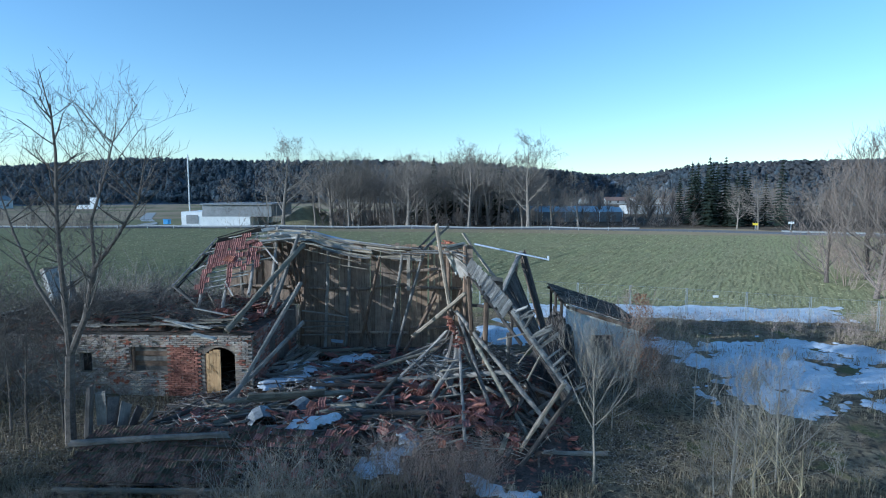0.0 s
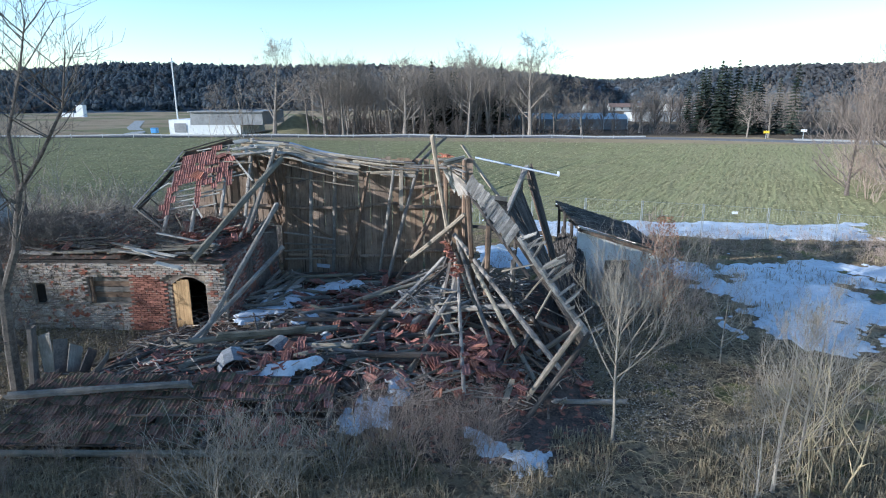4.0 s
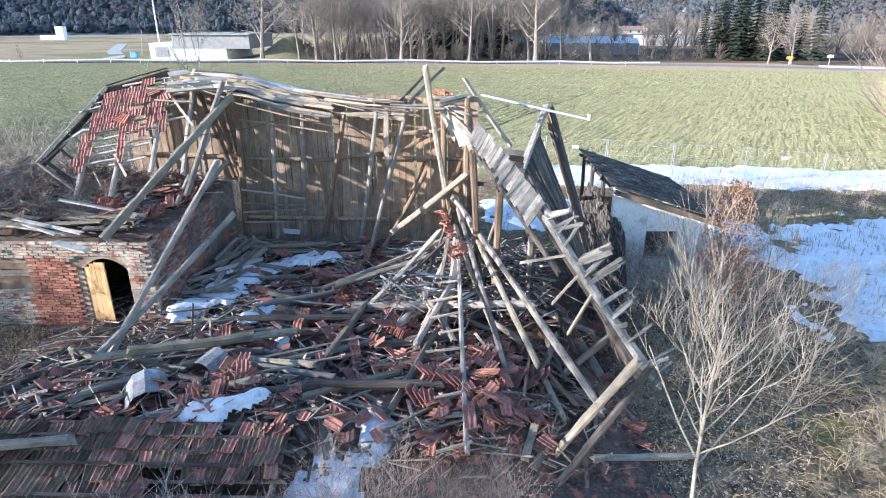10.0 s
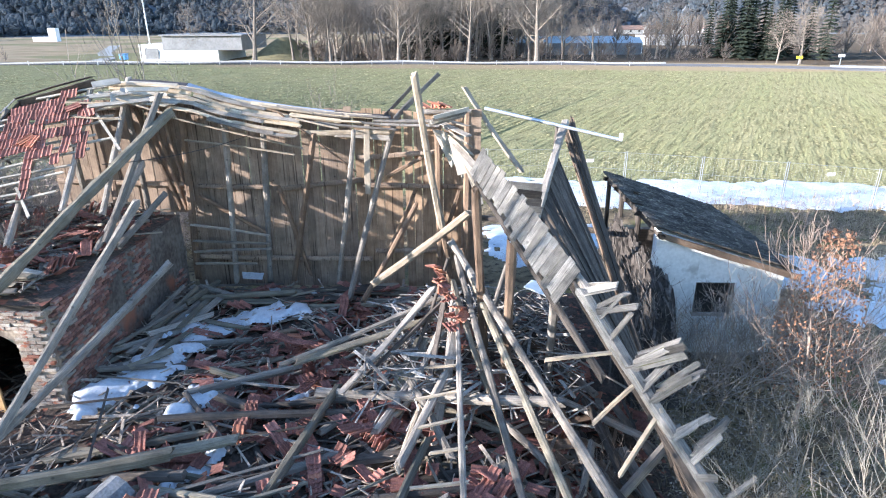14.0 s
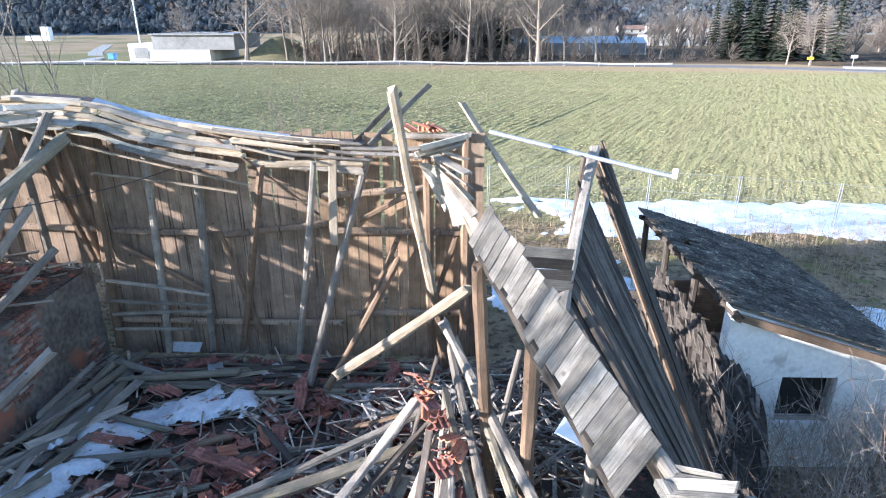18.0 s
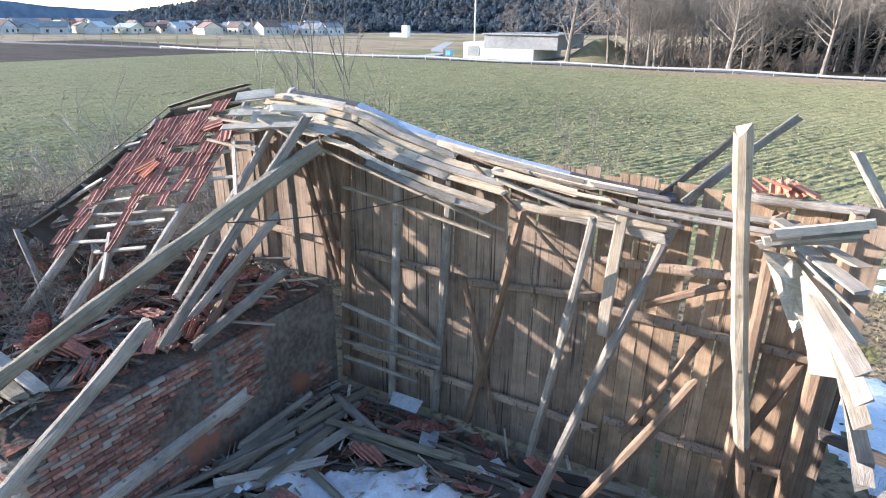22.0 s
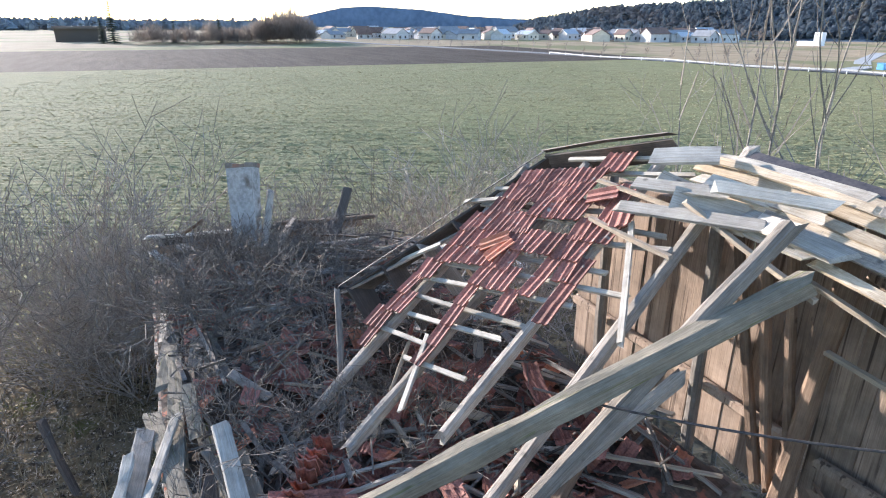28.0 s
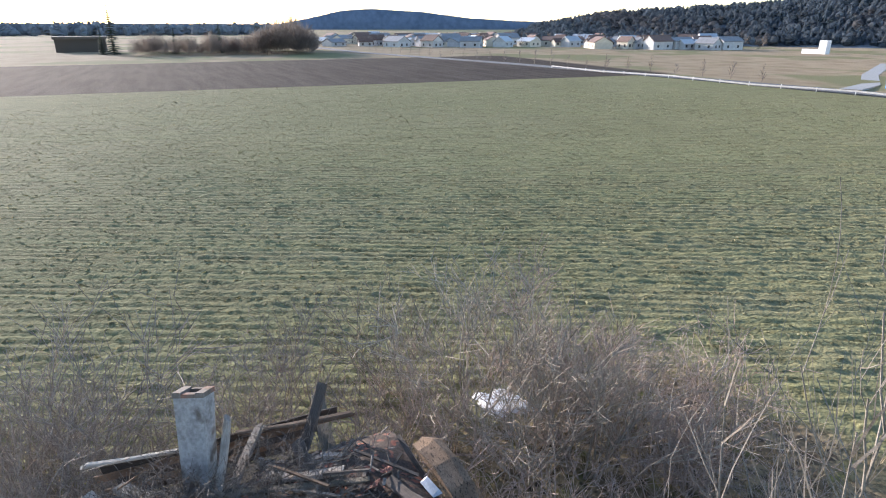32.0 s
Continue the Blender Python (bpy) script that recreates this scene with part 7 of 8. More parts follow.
def snow(name, x0, x1, y0, y1, step, cover, thick, zf, seed, scale, label):
    nx, ny = int((x1 - x0) / step), int((y1 - y0) / step)
    hgt = {}
    for j in range(ny + 1):
        for i in range(nx + 1):
            x, y = x0 + i * step, y0 + j * step
            e = min(i, nx - i) * step, min(j, ny - j) * step
            rim = min(1, min(e[0] / (0.25 * (x1 - x0)), e[1] / (0.25 * (y1 - y0))))
            n = 0.6 * hill_noise(x, y, scale, seed) + 0.3 * hill_noise(x, y, scale * 3.1, seed + 1) + 0.24 * hill_noise(x, y, scale * 8, seed + 2)
            hgt[i, j] = n + cover - 0.9 * (1 - rim)
    v, f, idx = [], [], {}
    for j in range(ny):
        for i in range(nx):
            c = [(i, j), (i + 1, j), (i + 1, j + 1), (i, j + 1)]
            if max(hgt[q] for q in c) > 0:
                for q in c:
                    if q not in idx:
                        idx[q] = len(v)
                        hh = hgt[q]
                        x, y = x0 + q[0] * step, y0 + q[1] * step
                        v.append((x, y, zf(x, y) + (thick * min(1, max(0, hh) * 3) ** 0.5 if hh > 0 else -0.05)))
                f.append(tuple(idx[q] for q in c))
    if v:
        put(name, mesh_of(name, v, f, snow_mat, True), None, None, label, "snow", "snow patches")


def flat_ground(x, y):
    return ground_z(x, y) + 0.03


snow("snow_field", 7.2, 27, 15.5, 33, 0.13, 0.17, 0.08, flat_ground, 51, 0.42, "large melting snow patch on the yard")
snow("snow_strip", 1.0, 30, 34.4, 40.6, 0.17, 0.46, 0.08, lambda x, y: flat_ground(x, y), 54, 0.2, "long snow strip along the site fence")
snow("snow_patch", 1.2, 7, 26.6, 33, 0.14, 0.3, 0.08, flat_ground, 57, 0.35, "snow patch behind the barn wall")


def winding_snow(line, radius, zf, seed, label, step=0.055, thick=0.07):
    """Melting snow left along a line, with eaten-away edges."""
    pts = [Vector((x, y, 0)) for x, y in line]
    x0, x1 = min(p.x for p in pts) - radius, max(p.x for p in pts) + radius
    y0, y1 = min(p.y for p in pts) - radius, max(p.y for p in pts) + radius

    def hgt(x, y):
        p, best = Vector((x, y, 0)), 9.0
        for a, b in zip(pts, pts[1:]):
            d = b - a
            f = max(0, min(1, (p - a).dot(d) / d.length_squared))
            best = min(best, (p - a - d * f).length)
        return 0.55 - best / radius + 0.75 * hill_noise(x, y, 1.6, seed) + 0.4 * hill_noise(x, y, 4.5, seed + 1) + 0.2 * hill_noise(x, y, 10, seed + 2)

    nx, ny = int((x1 - x0) / step) + 1, int((y1 - y0) / step) + 1
    hs = [[hgt(x0 + i * step, y0 + j * step) for i in range(nx + 1)] for j in range(ny + 1)]
    v, f, idx = [], [], {}
    for j in range(ny):
        for i in range(nx):
            c = [(i, j), (i + 1, j), (i + 1, j + 1), (i, j + 1)]
            if max(hs[b][a] for a, b in c) > 0:
                for q in c:
                    if q not in idx:
                        idx[q] = len(v)
                        hh = hs[q[1]][q[0]]
                        x, y = x0 + q[0] * step, y0 + q[1] * step
                        v.append((x, y, zf(x, y) + (thick * min(1, max(0, hh) * 2.5) ** 0.5 if hh > 0 else -0.07)))
                f.append(tuple(idx[q] for q in c))
    put("snow_patch", mesh_of("snow_patch", v, f, snow_mat, True), None, None, label, "snow", "snow patches")


def on_pile(x, y):
    return pile(x, y) + 0.27


winding_snow([(1.3, 13.2), (1.7, 12.6), (2.3, 12.3), (2.7, 12.1)], 0.62, flat_ground, 61, "small melting snow patch in dead grass")
winding_snow([(-0.8, 15.4), (-0.7, 14.5), (-1.1, 13.9), (-1.7, 13.5)], 0.55, lambda x, y: pile(x, y) + 0.14, 64, "melting snow patch among fallen tiles")
winding_snow([(-4.7, 14.5), (-3.7, 14.8), (-2.8, 15.3)], 0.27, lambda x, y: pile(x, y) + 0.3, 67, "thin snow on slumped tiles")
winding_snow([(-6.2, 19.5), (-6.1, 20.1), (-5.6, 20.8), (-5.5, 21.8), (-5.6, 22.7), (-4.8, 23.2), (-3.4, 23.4)], 0.66, on_pile, 70, "winding snow remnant on the barn floor")
winding_snow([(-4.5, 19.0), (-4.15, 20.2)], 0.4, on_pile, 73, "small snow remnant among broken timbers")
winding_snow([(-2.75, 19.5), (-2.2, 19.9)], 0.24, on_pile, 76, "small snow remnant among broken timbers")
winding_snow([(-3.3, 17.95), (-3.8, 17.2)], 0.22, on_pile, 78, "small snow remnant among broken timbers")
snow("snow_patch", -20.4, -18.4, 29.0, 30.8, 0.1, 0.2, 0.08, flat_ground, 79, 0.6, "snow patch under the hedge bushes")

# ---- vegetation round the barn ----
vq = random.Random(23)


def forked_tree(mat):
    """A two-stemmed tree: one leader upright, one bending out to a wide fork."""
    q = random.Random(71)
    t, c = Heap(), Heap()

    def stem(pts, r0, r1):
        n = len(pts) - 1
        for k in range(n):
            tube(t, Vector(pts[k]), Vector(pts[k + 1]), r0 + (r1 - r0) * k / n, r0 + (r1 - r0) * (k + 1) / n, 7)

    stem([(0, 0, -0.2), (0.0, 0.05, 1.2), (0.15, 0, 2.9)], 0.17, 0.13)
    left = [(0.15, 0, 2.9), (0.1, 0, 4.2), (0.05, -0.05, 5.8), (0.0, 0, 7.4), (0.05, 0.05, 9.0), (0.0, 0, 10.4)]
    right = [(0.15, 0, 2.9), (0.75, -0.1, 4.1), (1.15, -0.15, 5.6)]
    stem(left, 0.1, 0.025)
    stem(right, 0.1, 0.075)
    outer = [(1.15, -0.15, 5.6), (1.9, -0.2, 6.5), (2.6, -0.2, 7.6), (2.9, -0.25, 8.9)]
    inner = [(1.15, -0.15, 5.6), (1.1, -0.1, 7.0), (1.55, 0, 8.4), (1.9, 0, 9.6)]
    low = [(0.1, 0, 3.6), (-0.8, 0.1, 5.0), (-1.5, 0.2, 6.6), (-1.9, 0.2, 8.0)]
    for limb, r in ((outer, 0.06), (inner, 0.055), (low, 0.07)):
        stem(limb, r, 0.015)
    for limb, r, first in ((left, 0.045, 1), (outer, 0.032, 0), (inner, 0.03, 1), (low, 0.034, 1), (right, 0.036, 1)):
        for k in range(first, len(limb) - 1):
            a, b = Vector(limb[k]), Vector(limb[k + 1])
            for _ in range(7):
                ang = q.uniform(0, 6.283)
                nd = (Vector((math.cos(ang), math.sin(ang), q.uniform(0.35, 1.0)))).normalized()
                grow(c, q, a.lerp(b, q.random()), nd, q.uniform(1.0, 1.9) * (1.15 - 0.09 * k), r * q.uniform(0.4, 0.7), 3, 0.5, 0.14, (2, 3), 4, 0.0045, 3)
    return t.mesh("trunk", mat), c.mesh("crown", mat)


bark_fork = shade("dark_grey_bark", (0.085, 0.071, 0.058), (0.22, 0.187, 0.157), 8, 0.9, bump=0.3, vary=0.2)
plant("bare_tree", forked_tree(bark_fork), -11.1, 15.0, 1.0, 0.0, "two-stemmed grey leafless tree before the stable", "bare trees by the ruin")
near_shrub = tree_mesh(72, 5.2, 0.05, 3, bark_fork, 0.62, (2, 4), 0.2, 0.006, 0.12)
for k, (x, y, sc) in enumerate(((-12.6, 15.2, 1.0), (-13.6, 15.8, 0.9), (-12.0, 16.0, 0.8), (-14.8, 16.6, 1.0))):
    plant("bare_tree", near_shrub, x, y, sc, 1.7 * k, "slim grey leafless tree beside the ruin", "bare trees by the ruin")


def vase_tree(seed, height, r, fork, limbs, mat):
    """A young tree that forks low into many upright, finely twigged limbs."""
    q = random.Random(seed)
    t, c = Heap(), Heap()
    pts = [Vector((0, 0, -0.1)), Vector((0.03, 0.02, fork * 0.5)), Vector((0.0, 0.05, fork)), Vector((-0.05, 0.02, height * 0.6)), Vector((0.02, 0, height * 0.82))]
    for k in range(4):
        tube(t, pts[k], pts[k + 1], r * (1 - 0.2 * k), r * (0.8 - 0.2 * k), 7)
    for k in range(limbs):
        f = k / limbs
        at = pts[2].lerp(pts[4], 0.75 * f)
        a = k * 2.4 + q.uniform(-0.4, 0.4)
        nd = Vector((math.cos(a), math.sin(a), q.uniform(0.9, 1.7))).normalized()
        grow(c, q, at, nd, height * (0.34 - 0.14 * f) * q.uniform(0.8, 1.15), r * (0.38 - 0.2 * f), 3, 0.42, 0.16, (2, 4), 4, 0.003, 3)
    return t.mesh("trunk", mat), c.mesh("crown", mat)


sap = vase_tree(73, 4.9, 0.047, 1.45, 15, bark_pale)
plant("young_tree", sap, 4.42, 12.8, 1.0, 0.4, "pale young leafless tree in dead grass", "young trees")
sap2 = tree_mesh(74, 4.0, 0.04, 3, bark_pale, 0.4, (1, 3), 0.2, 0.003, 0.22)
for k, (x, y, s) in enumerate(((7.3, 11.3, 1.0), (8.1, 11.9, 0.9), (9.4, 13.3, 0.85), (6.6, 10.6, 0.7), (10.6, 15.5, 0.8), (8.8, 17.4, 0.75), (9.3, 21.0, 0.8), (5.9, 16.8, 0.7))):
    plant("young_tree", sap2, x, y, s, 1.1 * k, "pale thin leafless sapling in the yard", "young trees")
bark_slim = shade("slim_tree_bark", (0.15, 0.13, 0.108), (0.32, 0.283, 0.237), 8, 0.9, bump=0.2, vary=0.15)


def pole_tree(seed, height, r, fork, mat):
    """A slender tree: a slightly bent stem with a few steep side limbs and bare tips."""
    q = random.Random(seed)
    t, c = Heap(), Heap()
    p, pts = Vector((0, 0, -0.3)), [Vector((0, 0, -0.3))]
    n = 9
    for k in range(n):
        p = p + Vector((q.uniform(-0.09, 0.09), q.uniform(-0.09, 0.09), height / n))
        pts.append(p.copy())
    for k in range(n):
        tube(t, pts[k], pts[k + 1], r * (1 - 0.1 * k), r * (0.9 - 0.1 * k) + 0.004, 6)
    for k in range(3, n):
        z = pts[k].z
        for _ in range(1 if z < fork else 2):
            ang = q.uniform(0, 6.283)
            nd = Vector((math.cos(ang), math.sin(ang), q.uniform(1.1, 1.9))).normalized()
            grow(c, q, pts[k].lerp(pts[k + 1] if k < n else pts[k], q.random()), nd, (height - z) * q.uniform(0.35, 0.6) + 0.4, r * q.uniform(0.22, 0.36), 2, 0.4, 0.16, (1, 2), 4, 0.004, 3)
    return t.mesh("trunk", mat), c.mesh("crown", mat)


for k, (x, y, hh) in enumerate(((-8.8, 27.35, 8.3), (-8.5, 26.35, 7.7), (-8.35, 28.15, 7.9), (-9.75, 27.15, 7.0), (-9.1, 28.9, 6.8), (-7.7, 28.5, 6.2))):
    plant("young_tree", pole_tree(150 + k, hh, 0.045 * hh / 8, 5.5, bark_slim), x, y, 1.0, 0.9 * k, "slim bare tree behind the barn wall", "young trees behind the barn")
faint = tree_mesh(76, 5.9, 0.03, 2, bark_fork, 0.3, (2, 3), 0.2, 0.003, 0.25)
plant("young_tree", faint, -3.05, 28.8, 1.0, 0, "thin reddish bare birch behind the barn wall", "young trees behind the barn")
plant("young_tree", faint, -6.0, 29.3, 0.9, 2, "thin reddish bare birch behind the barn wall", "young trees behind the barn")

# young beech that keeps its brown leaves
beech = plant("young_beech", tree_mesh(77, 3.4, 0.035, 2, bark_brown, 0.4, (2, 4), 0.25, 0.005, 0.2), 7.6, 19.7, 1.2, 0, "young beech holding dry brown leaves", "")
h = Heap()
for k in range(1500):
    a, z = vq.uniform(0, 6.28), vq.uniform(0.7, 3.4)
    r = (0.15 + 0.55 * math.sin(min(1, (3.5 - z) / 2.2) * 1.57)) * vq.random() ** 0.5
    h.add([(-0.03, 0, 0), (0, -0.018, 0.008), (0.035, 0, 0), (0, 0.018, 0.008)], [(0, 1, 2), (0, 2, 3)], Matrix.LocRotScale((math.cos(a) * r, math.sin(a) * r, z), Euler((vq.uniform(0, 6), vq.uniform(0, 6), vq.uniform(0, 6))), Vector((0.85, 1.05, 1))))
lv = put("leaves", h.mesh("leaves", leaf_brown), kind="stuff")
lv.parent = beech

shr_brown = [shrub_mesh(80 + k, 9, 2.2, 3, bark_brown, 0.7, 0.011, 0.0028) for k in range(4)]
shr_grey = [shrub_mesh(90 + k, 9, 3.0, 3, bush_bark, 1.2, 0.02, 0.0058, (2, 3), 0.5) for k in range(4)]
willow_bark = shade("yellow_willow_twigs", (0.3, 0.235, 0.13), (0.52, 0.43, 0.27), 8, 0.8, bump=0.1, vary=0.15)
willow = [shrub_mesh(160 + k, 4, 2.9, 3, willow_bark, 0.32, 0.02, 0.0035, (1, 3), 0.4) for k in range(2)]
for k, (x, y, sc) in enumerate(((7.7, 10.8, 0.85), (8.75, 11.5, 0.95))):
    shrub(willow[k % 2], x, y, sc, 1.9 * k, "pale yellow many-stemmed willow shrub", "willow shrubs")
shr_pale = [shrub_mesh(100 + k, 8, 1.4, 2, bark_pale, 0.6, 0.008, 0.003) for k in range(3)]


# twigs on the stable: bush tone darkened in place of the shade there
shaded_brush_bark = shade("shade_toned_dead_twigs", (0.085, 0.072, 0.06), (0.22, 0.19, 0.16), 8, 0.9, bump=0.2, vary=0.25)
brush = [shrub_mesh(170 + k, 7, 1.5, 3, shaded_brush_bark, 2.0, 0.014, 0.0055, (2, 3), 0.5) for k in range(4)]
bark_hedge = shade("pinkish_hedge_twigs", (0.23, 0.172, 0.14), (0.46, 0.37, 0.31), 8, 0.9, bump=0.2, vary=0.25)
hedge = [shrub_mesh(180 + k, 8, 2.5, 3, bark_hedge, 1.0, 0.018, 0.0065, (2, 3), 0.5) for k in range(4)]
pale_bush = [shrub_mesh(190 + k, 13, 3.0, 3, bark_pale, 1.1, 0.024, 0.0068, (2, 3), 0.48) for k in range(3)]


def weeds(name, count, area, pool, sizes, label, keep=None):
    """Low growth that nobody would count, joined into one."""
    h = Heap()
    data = [([tuple(v.co) for me in pair for v in me.vertices], [tuple(i + (len(pair[0].vertices) if me is pair[1] else 0) for i in f.vertices) for me in pair for f in me.polygons]) for pair in pool]
    for k in range(count):
        x, y = vq.uniform(area[0], area[1]), vq.uniform(area[2], area[3])
        if keep and not keep(x, y):
            continue
        s = vq.uniform(*sizes)
        h.add(*vq.choice(data), Matrix.LocRotScale((x, y, ground_z(x, y)), Euler((0, 0, vq.uniform(0, 6.28))), Vector((s, s, s * vq.uniform(0.8, 1.15)))))
    put(name, h.mesh(name, pool[0][0].materials[0]), label=label, category="weeds", kind="stuff")


low_brown = [shrub_mesh(130 + k, 7, 2.2, 2, bark_brown, 0.8, 0.011, 0.004, (2, 4)) for k in range(3)]
low_pale = [shrub_mesh(140 + k, 6, 1.4, 2, bark_pale, 0.6, 0.007, 0.003, (2, 3)) for k in range(3)]


def thicket(count, area, pool, sizes, label, group, keep=None):
    for k in range(count):
        x, y = vq.uniform(area[0], area[1]), vq.uniform(area[2], area[3])
        if keep and not keep(x, y):
            continue
        shrub(vq.choice(pool), x, y, vq.uniform(*sizes), vq.uniform(0, 6.28), label, group, vq.uniform(0.8, 1.15))


thicket(26, (-22, -12.5, 26.0, 35), hedge, (0.75, 1.25), "leafless grey spreading bush on the field edge", "bushes on the field edge")
thicket(8, (-22, -16.8, 16.2, 19.4), shr_grey, (0.8, 1.15), "tangled leafless grey bush west of the stable", "bushes beside the stable")
thicket(16, (-22, -16.8, 18.6, 26.5), shr_grey, (0.75, 1.15), "leafless grey bush beside the stable end", "bushes beside the stable")
thicket(20, (-17, -6, 27.8, 33), hedge, (0.6, 1.0), "leafless brown bush behind the barn", "bushes behind the barn")
thicket(5, (-17.6, -13.6, 18.6, 19.4), shr_grey, (0.75, 1.05), "tangled grey brush growing against the stable", "brush by the stable")
for k, (x, y, sc) in enumerate(((-18.2, 18.2, 1.55), (-19.4, 18.8, 1.45), (-20.2, 17.6, 1.45))):
    shrub(shr_grey[k % 4], x, y, sc, 1.3 * k, "tall tangled leafless grey bush west of the stable", "bushes beside the stable")
for k in range(12):
    x, y = vq.uniform(-16.3, -12.3), vq.uniform(19.6, 21.4)
    shrub(vq.choice(brush), x, y, vq.uniform(0.9, 1.25), vq.uniform(0, 6), "grey brush fallen over the stable end", "twigs on the stable", 0.75, attic(x, y) - 0.1)
for k in range(44):
    x, y = vq.uniform(-16.6, -8.8), vq.uniform(19.9, 23.6)
    shrub(vq.choice(brush), x, y, vq.uniform(0.6, 0.95), vq.uniform(0, 6), "dead twigs sprawling over the stable top", "twigs on the stable", 0.7, attic(x, y))
thicket(14, (-1.0, 1.6, 11.4, 13.3), shr_brown, (0.5, 0.75), "dry brown bramble before the barn", "brambles before the barn")
thicket(10, (-5.0, -1.6, 10.2, 12.0), shr_pale, (0.9, 1.6), "pale thin-stemmed bush before the barn", "brambles before the barn")
weeds("dry_weeds", 24, (-10.5, 9, 7.5, 11.2), low_pale, (0.5, 0.9), "pale dry weeds in the dead grass")
thicket(14, (-12, -5, 8.5, 11.6), shr_brown, (0.35, 0.6), "dry brown bramble before the barn", "brambles before the barn")
weeds("dry_weeds", 45, (9, 21, 13.5, 24), low_brown, (0.2, 0.4), "dry brown weeds standing in the snow")
thicket(16, (4.8, 13, 12.5, 21.8), shr_pale, (0.5, 0.9), "pale dry weeds beside the snow", "weeds in the yard", lambda x, y: x > 5.2)
weeds("bramble_strip", 130, (8.5, 27, 30.0, 35.4), low_brown, (0.22, 0.42), "low brown brambles along the site fence")
thicket(16, (20, 30, 24, 35), shr_brown, (0.35, 0.8), "low brown bramble along the fence", "brambles along the fence")
weeds("dry_weeds", 14, (-6, 3, 26.8, 31), low_brown, (0.25, 0.5), "low brown weeds behind the barn wall")
thicket(10, (7.6, 9.6, 18.5, 27), shr_brown, (0.5, 0.8), "leafless bush beside the white shed", "bushes by the shed")
big_right = [tree_mesh(110 + k, 13, 0.2, 3, shade("meadow_edge_bark_%d" % k, (0.09, 0.072, 0.06), (0.19, 0.155, 0.13), 6, 0.9, bump=0.2, vary=0.2), 0.45, (3, 4), 0.12, 0.012, 0.2) for k in range(2)]
for k, (x, y, s) in enumerate(((33, 44, 0.9), (36.5, 48, 1.0), (34, 52, 0.8), (39, 54, 1.0), (37, 43, 0.8))):
    plant("bare_tree", big_right[k % 2], x, y, s, 0.8 * k, "tall leafless tree on the meadow edge", "trees on the meadow edge")
thicket(30, (29.5, 44, 34, 62), shr_brown, (1.0, 1.9), "leafless brown bush on the meadow edge", "bushes on the meadow edge", lambda x, y: x > 20 + 0.28 * y)

# unseen trees added on the sunny side of the yard, for its dappled shade
shade_tree = tree_mesh(120, 15, 0.26, 3, bark_grey, 0.5, (3, 4), 0.2, 0.016, 0.2)
for k, (x, y, s) in enumerate(((-19, 3, 1.0), (-24, 5.5, 1.0), (-26, 7.2, 0.5), (-17, -2, 0.9), (-22, -3.5, 1.0))):
    plant("bare_tree", shade_tree, x, y, s, 1.3 * k, "tall leafless tree out of view, added to shade the yard", "trees beside the yard")


# unseen spruces, added only to keep sun off the left foreground
shade_spruce = spruce_mesh(66)
for k, (x, y, sc) in enumerate(((-24, 0.5, 0.5), (-26, 3.0, 0.56), (-23.5, 5.2, 0.48), (-28, 6.0, 0.6), (-27, -1.5, 0.6), (-21.5, -2.5, 0.5), (-30, 3.5, 0.62))):
    plant("spruce", shade_spruce, x, y, sc, 1.1 * k, "dense spruce out of view, added to shade the foreground", "spruces beside the yard")


def blades(name, count, area, zf, size, mat, label, lie=0.9, keep=None):
    h = Heap()
    for _ in range(count):
        x, y = vq.uniform(area[0], area[1]), vq.uniform(area[2], area[3])
        if keep and not keep(x, y):
            continue
        z = zf(x, y)
        for _ in range(4):
            a, ln = vq.uniform(0, 6.28), vq.uniform(*size)
            dx, dy = math.cos(a), math.sin(a)
            u = vq.uniform(0.15, 1.0)
            r = ln * lie * (1.1 - u)
            px, py = x + vq.uniform(-0.08, 0.08), y + vq.uniform(-0.08, 0.08)
            w = 0.006 + 0.004 * vq.random()
            k = len(h.v)
            h.v += [(px - dy * w, py + dx * w, z - 0.02), (px + dy * w, py - dx * w, z - 0.02), (px + dx * r * 0.5 - dy * w, py + dy * r * 0.5 + dx * w, z + ln * u * 0.75), (px + dx * r * 0.5 + dy * w, py + dy * r * 0.5 - dx * w, z + ln * u * 0.75), (px + dx * r, py + dy * r, z + ln * u * 0.85)]
            h.f += [(k, k + 1, k + 3, k + 2), (k + 2, k + 3, k + 4)]
    put(name, h.mesh(name, mat), label=label, category="grass", kind="stuff")


blades("dead_grass", 13000, (-13, 12, 6.5, 13.2), ground_z, (0.2, 0.5), straw_mat, "matted dead straw-coloured grass before the ruin", 1.0, lambda x, y: hill_noise(x, y, 0.5, 61) > -0.2 and not (0.8 < x < 3.0 and 11.8 < y < 14))
thicket(9, (5.6, 8.3, 20.4, 22.2), shr_grey, (0.5, 0.8), "thin leafless twigs growing before the shed", "bushes by the shed")
weeds("dry_vines", 22, (1.4, 3.8, 15.2, 19.5), low_brown, (0.3, 0.5), "dry brown vines under the fallen roof")
for x, y, sc in ((-19.0, 28.5, 1.45), (-17.3, 30.2, 1.3), (-15.6, 30.0, 1.2), (-21.0, 27.2, 1.1), (-16.4, 28.9, 1.2)):
    shrub(pale_bush[int(-x) % 3], x, y, sc, x, "wide spreading pale leafless bush on the field edge", "bushes on the field edge")


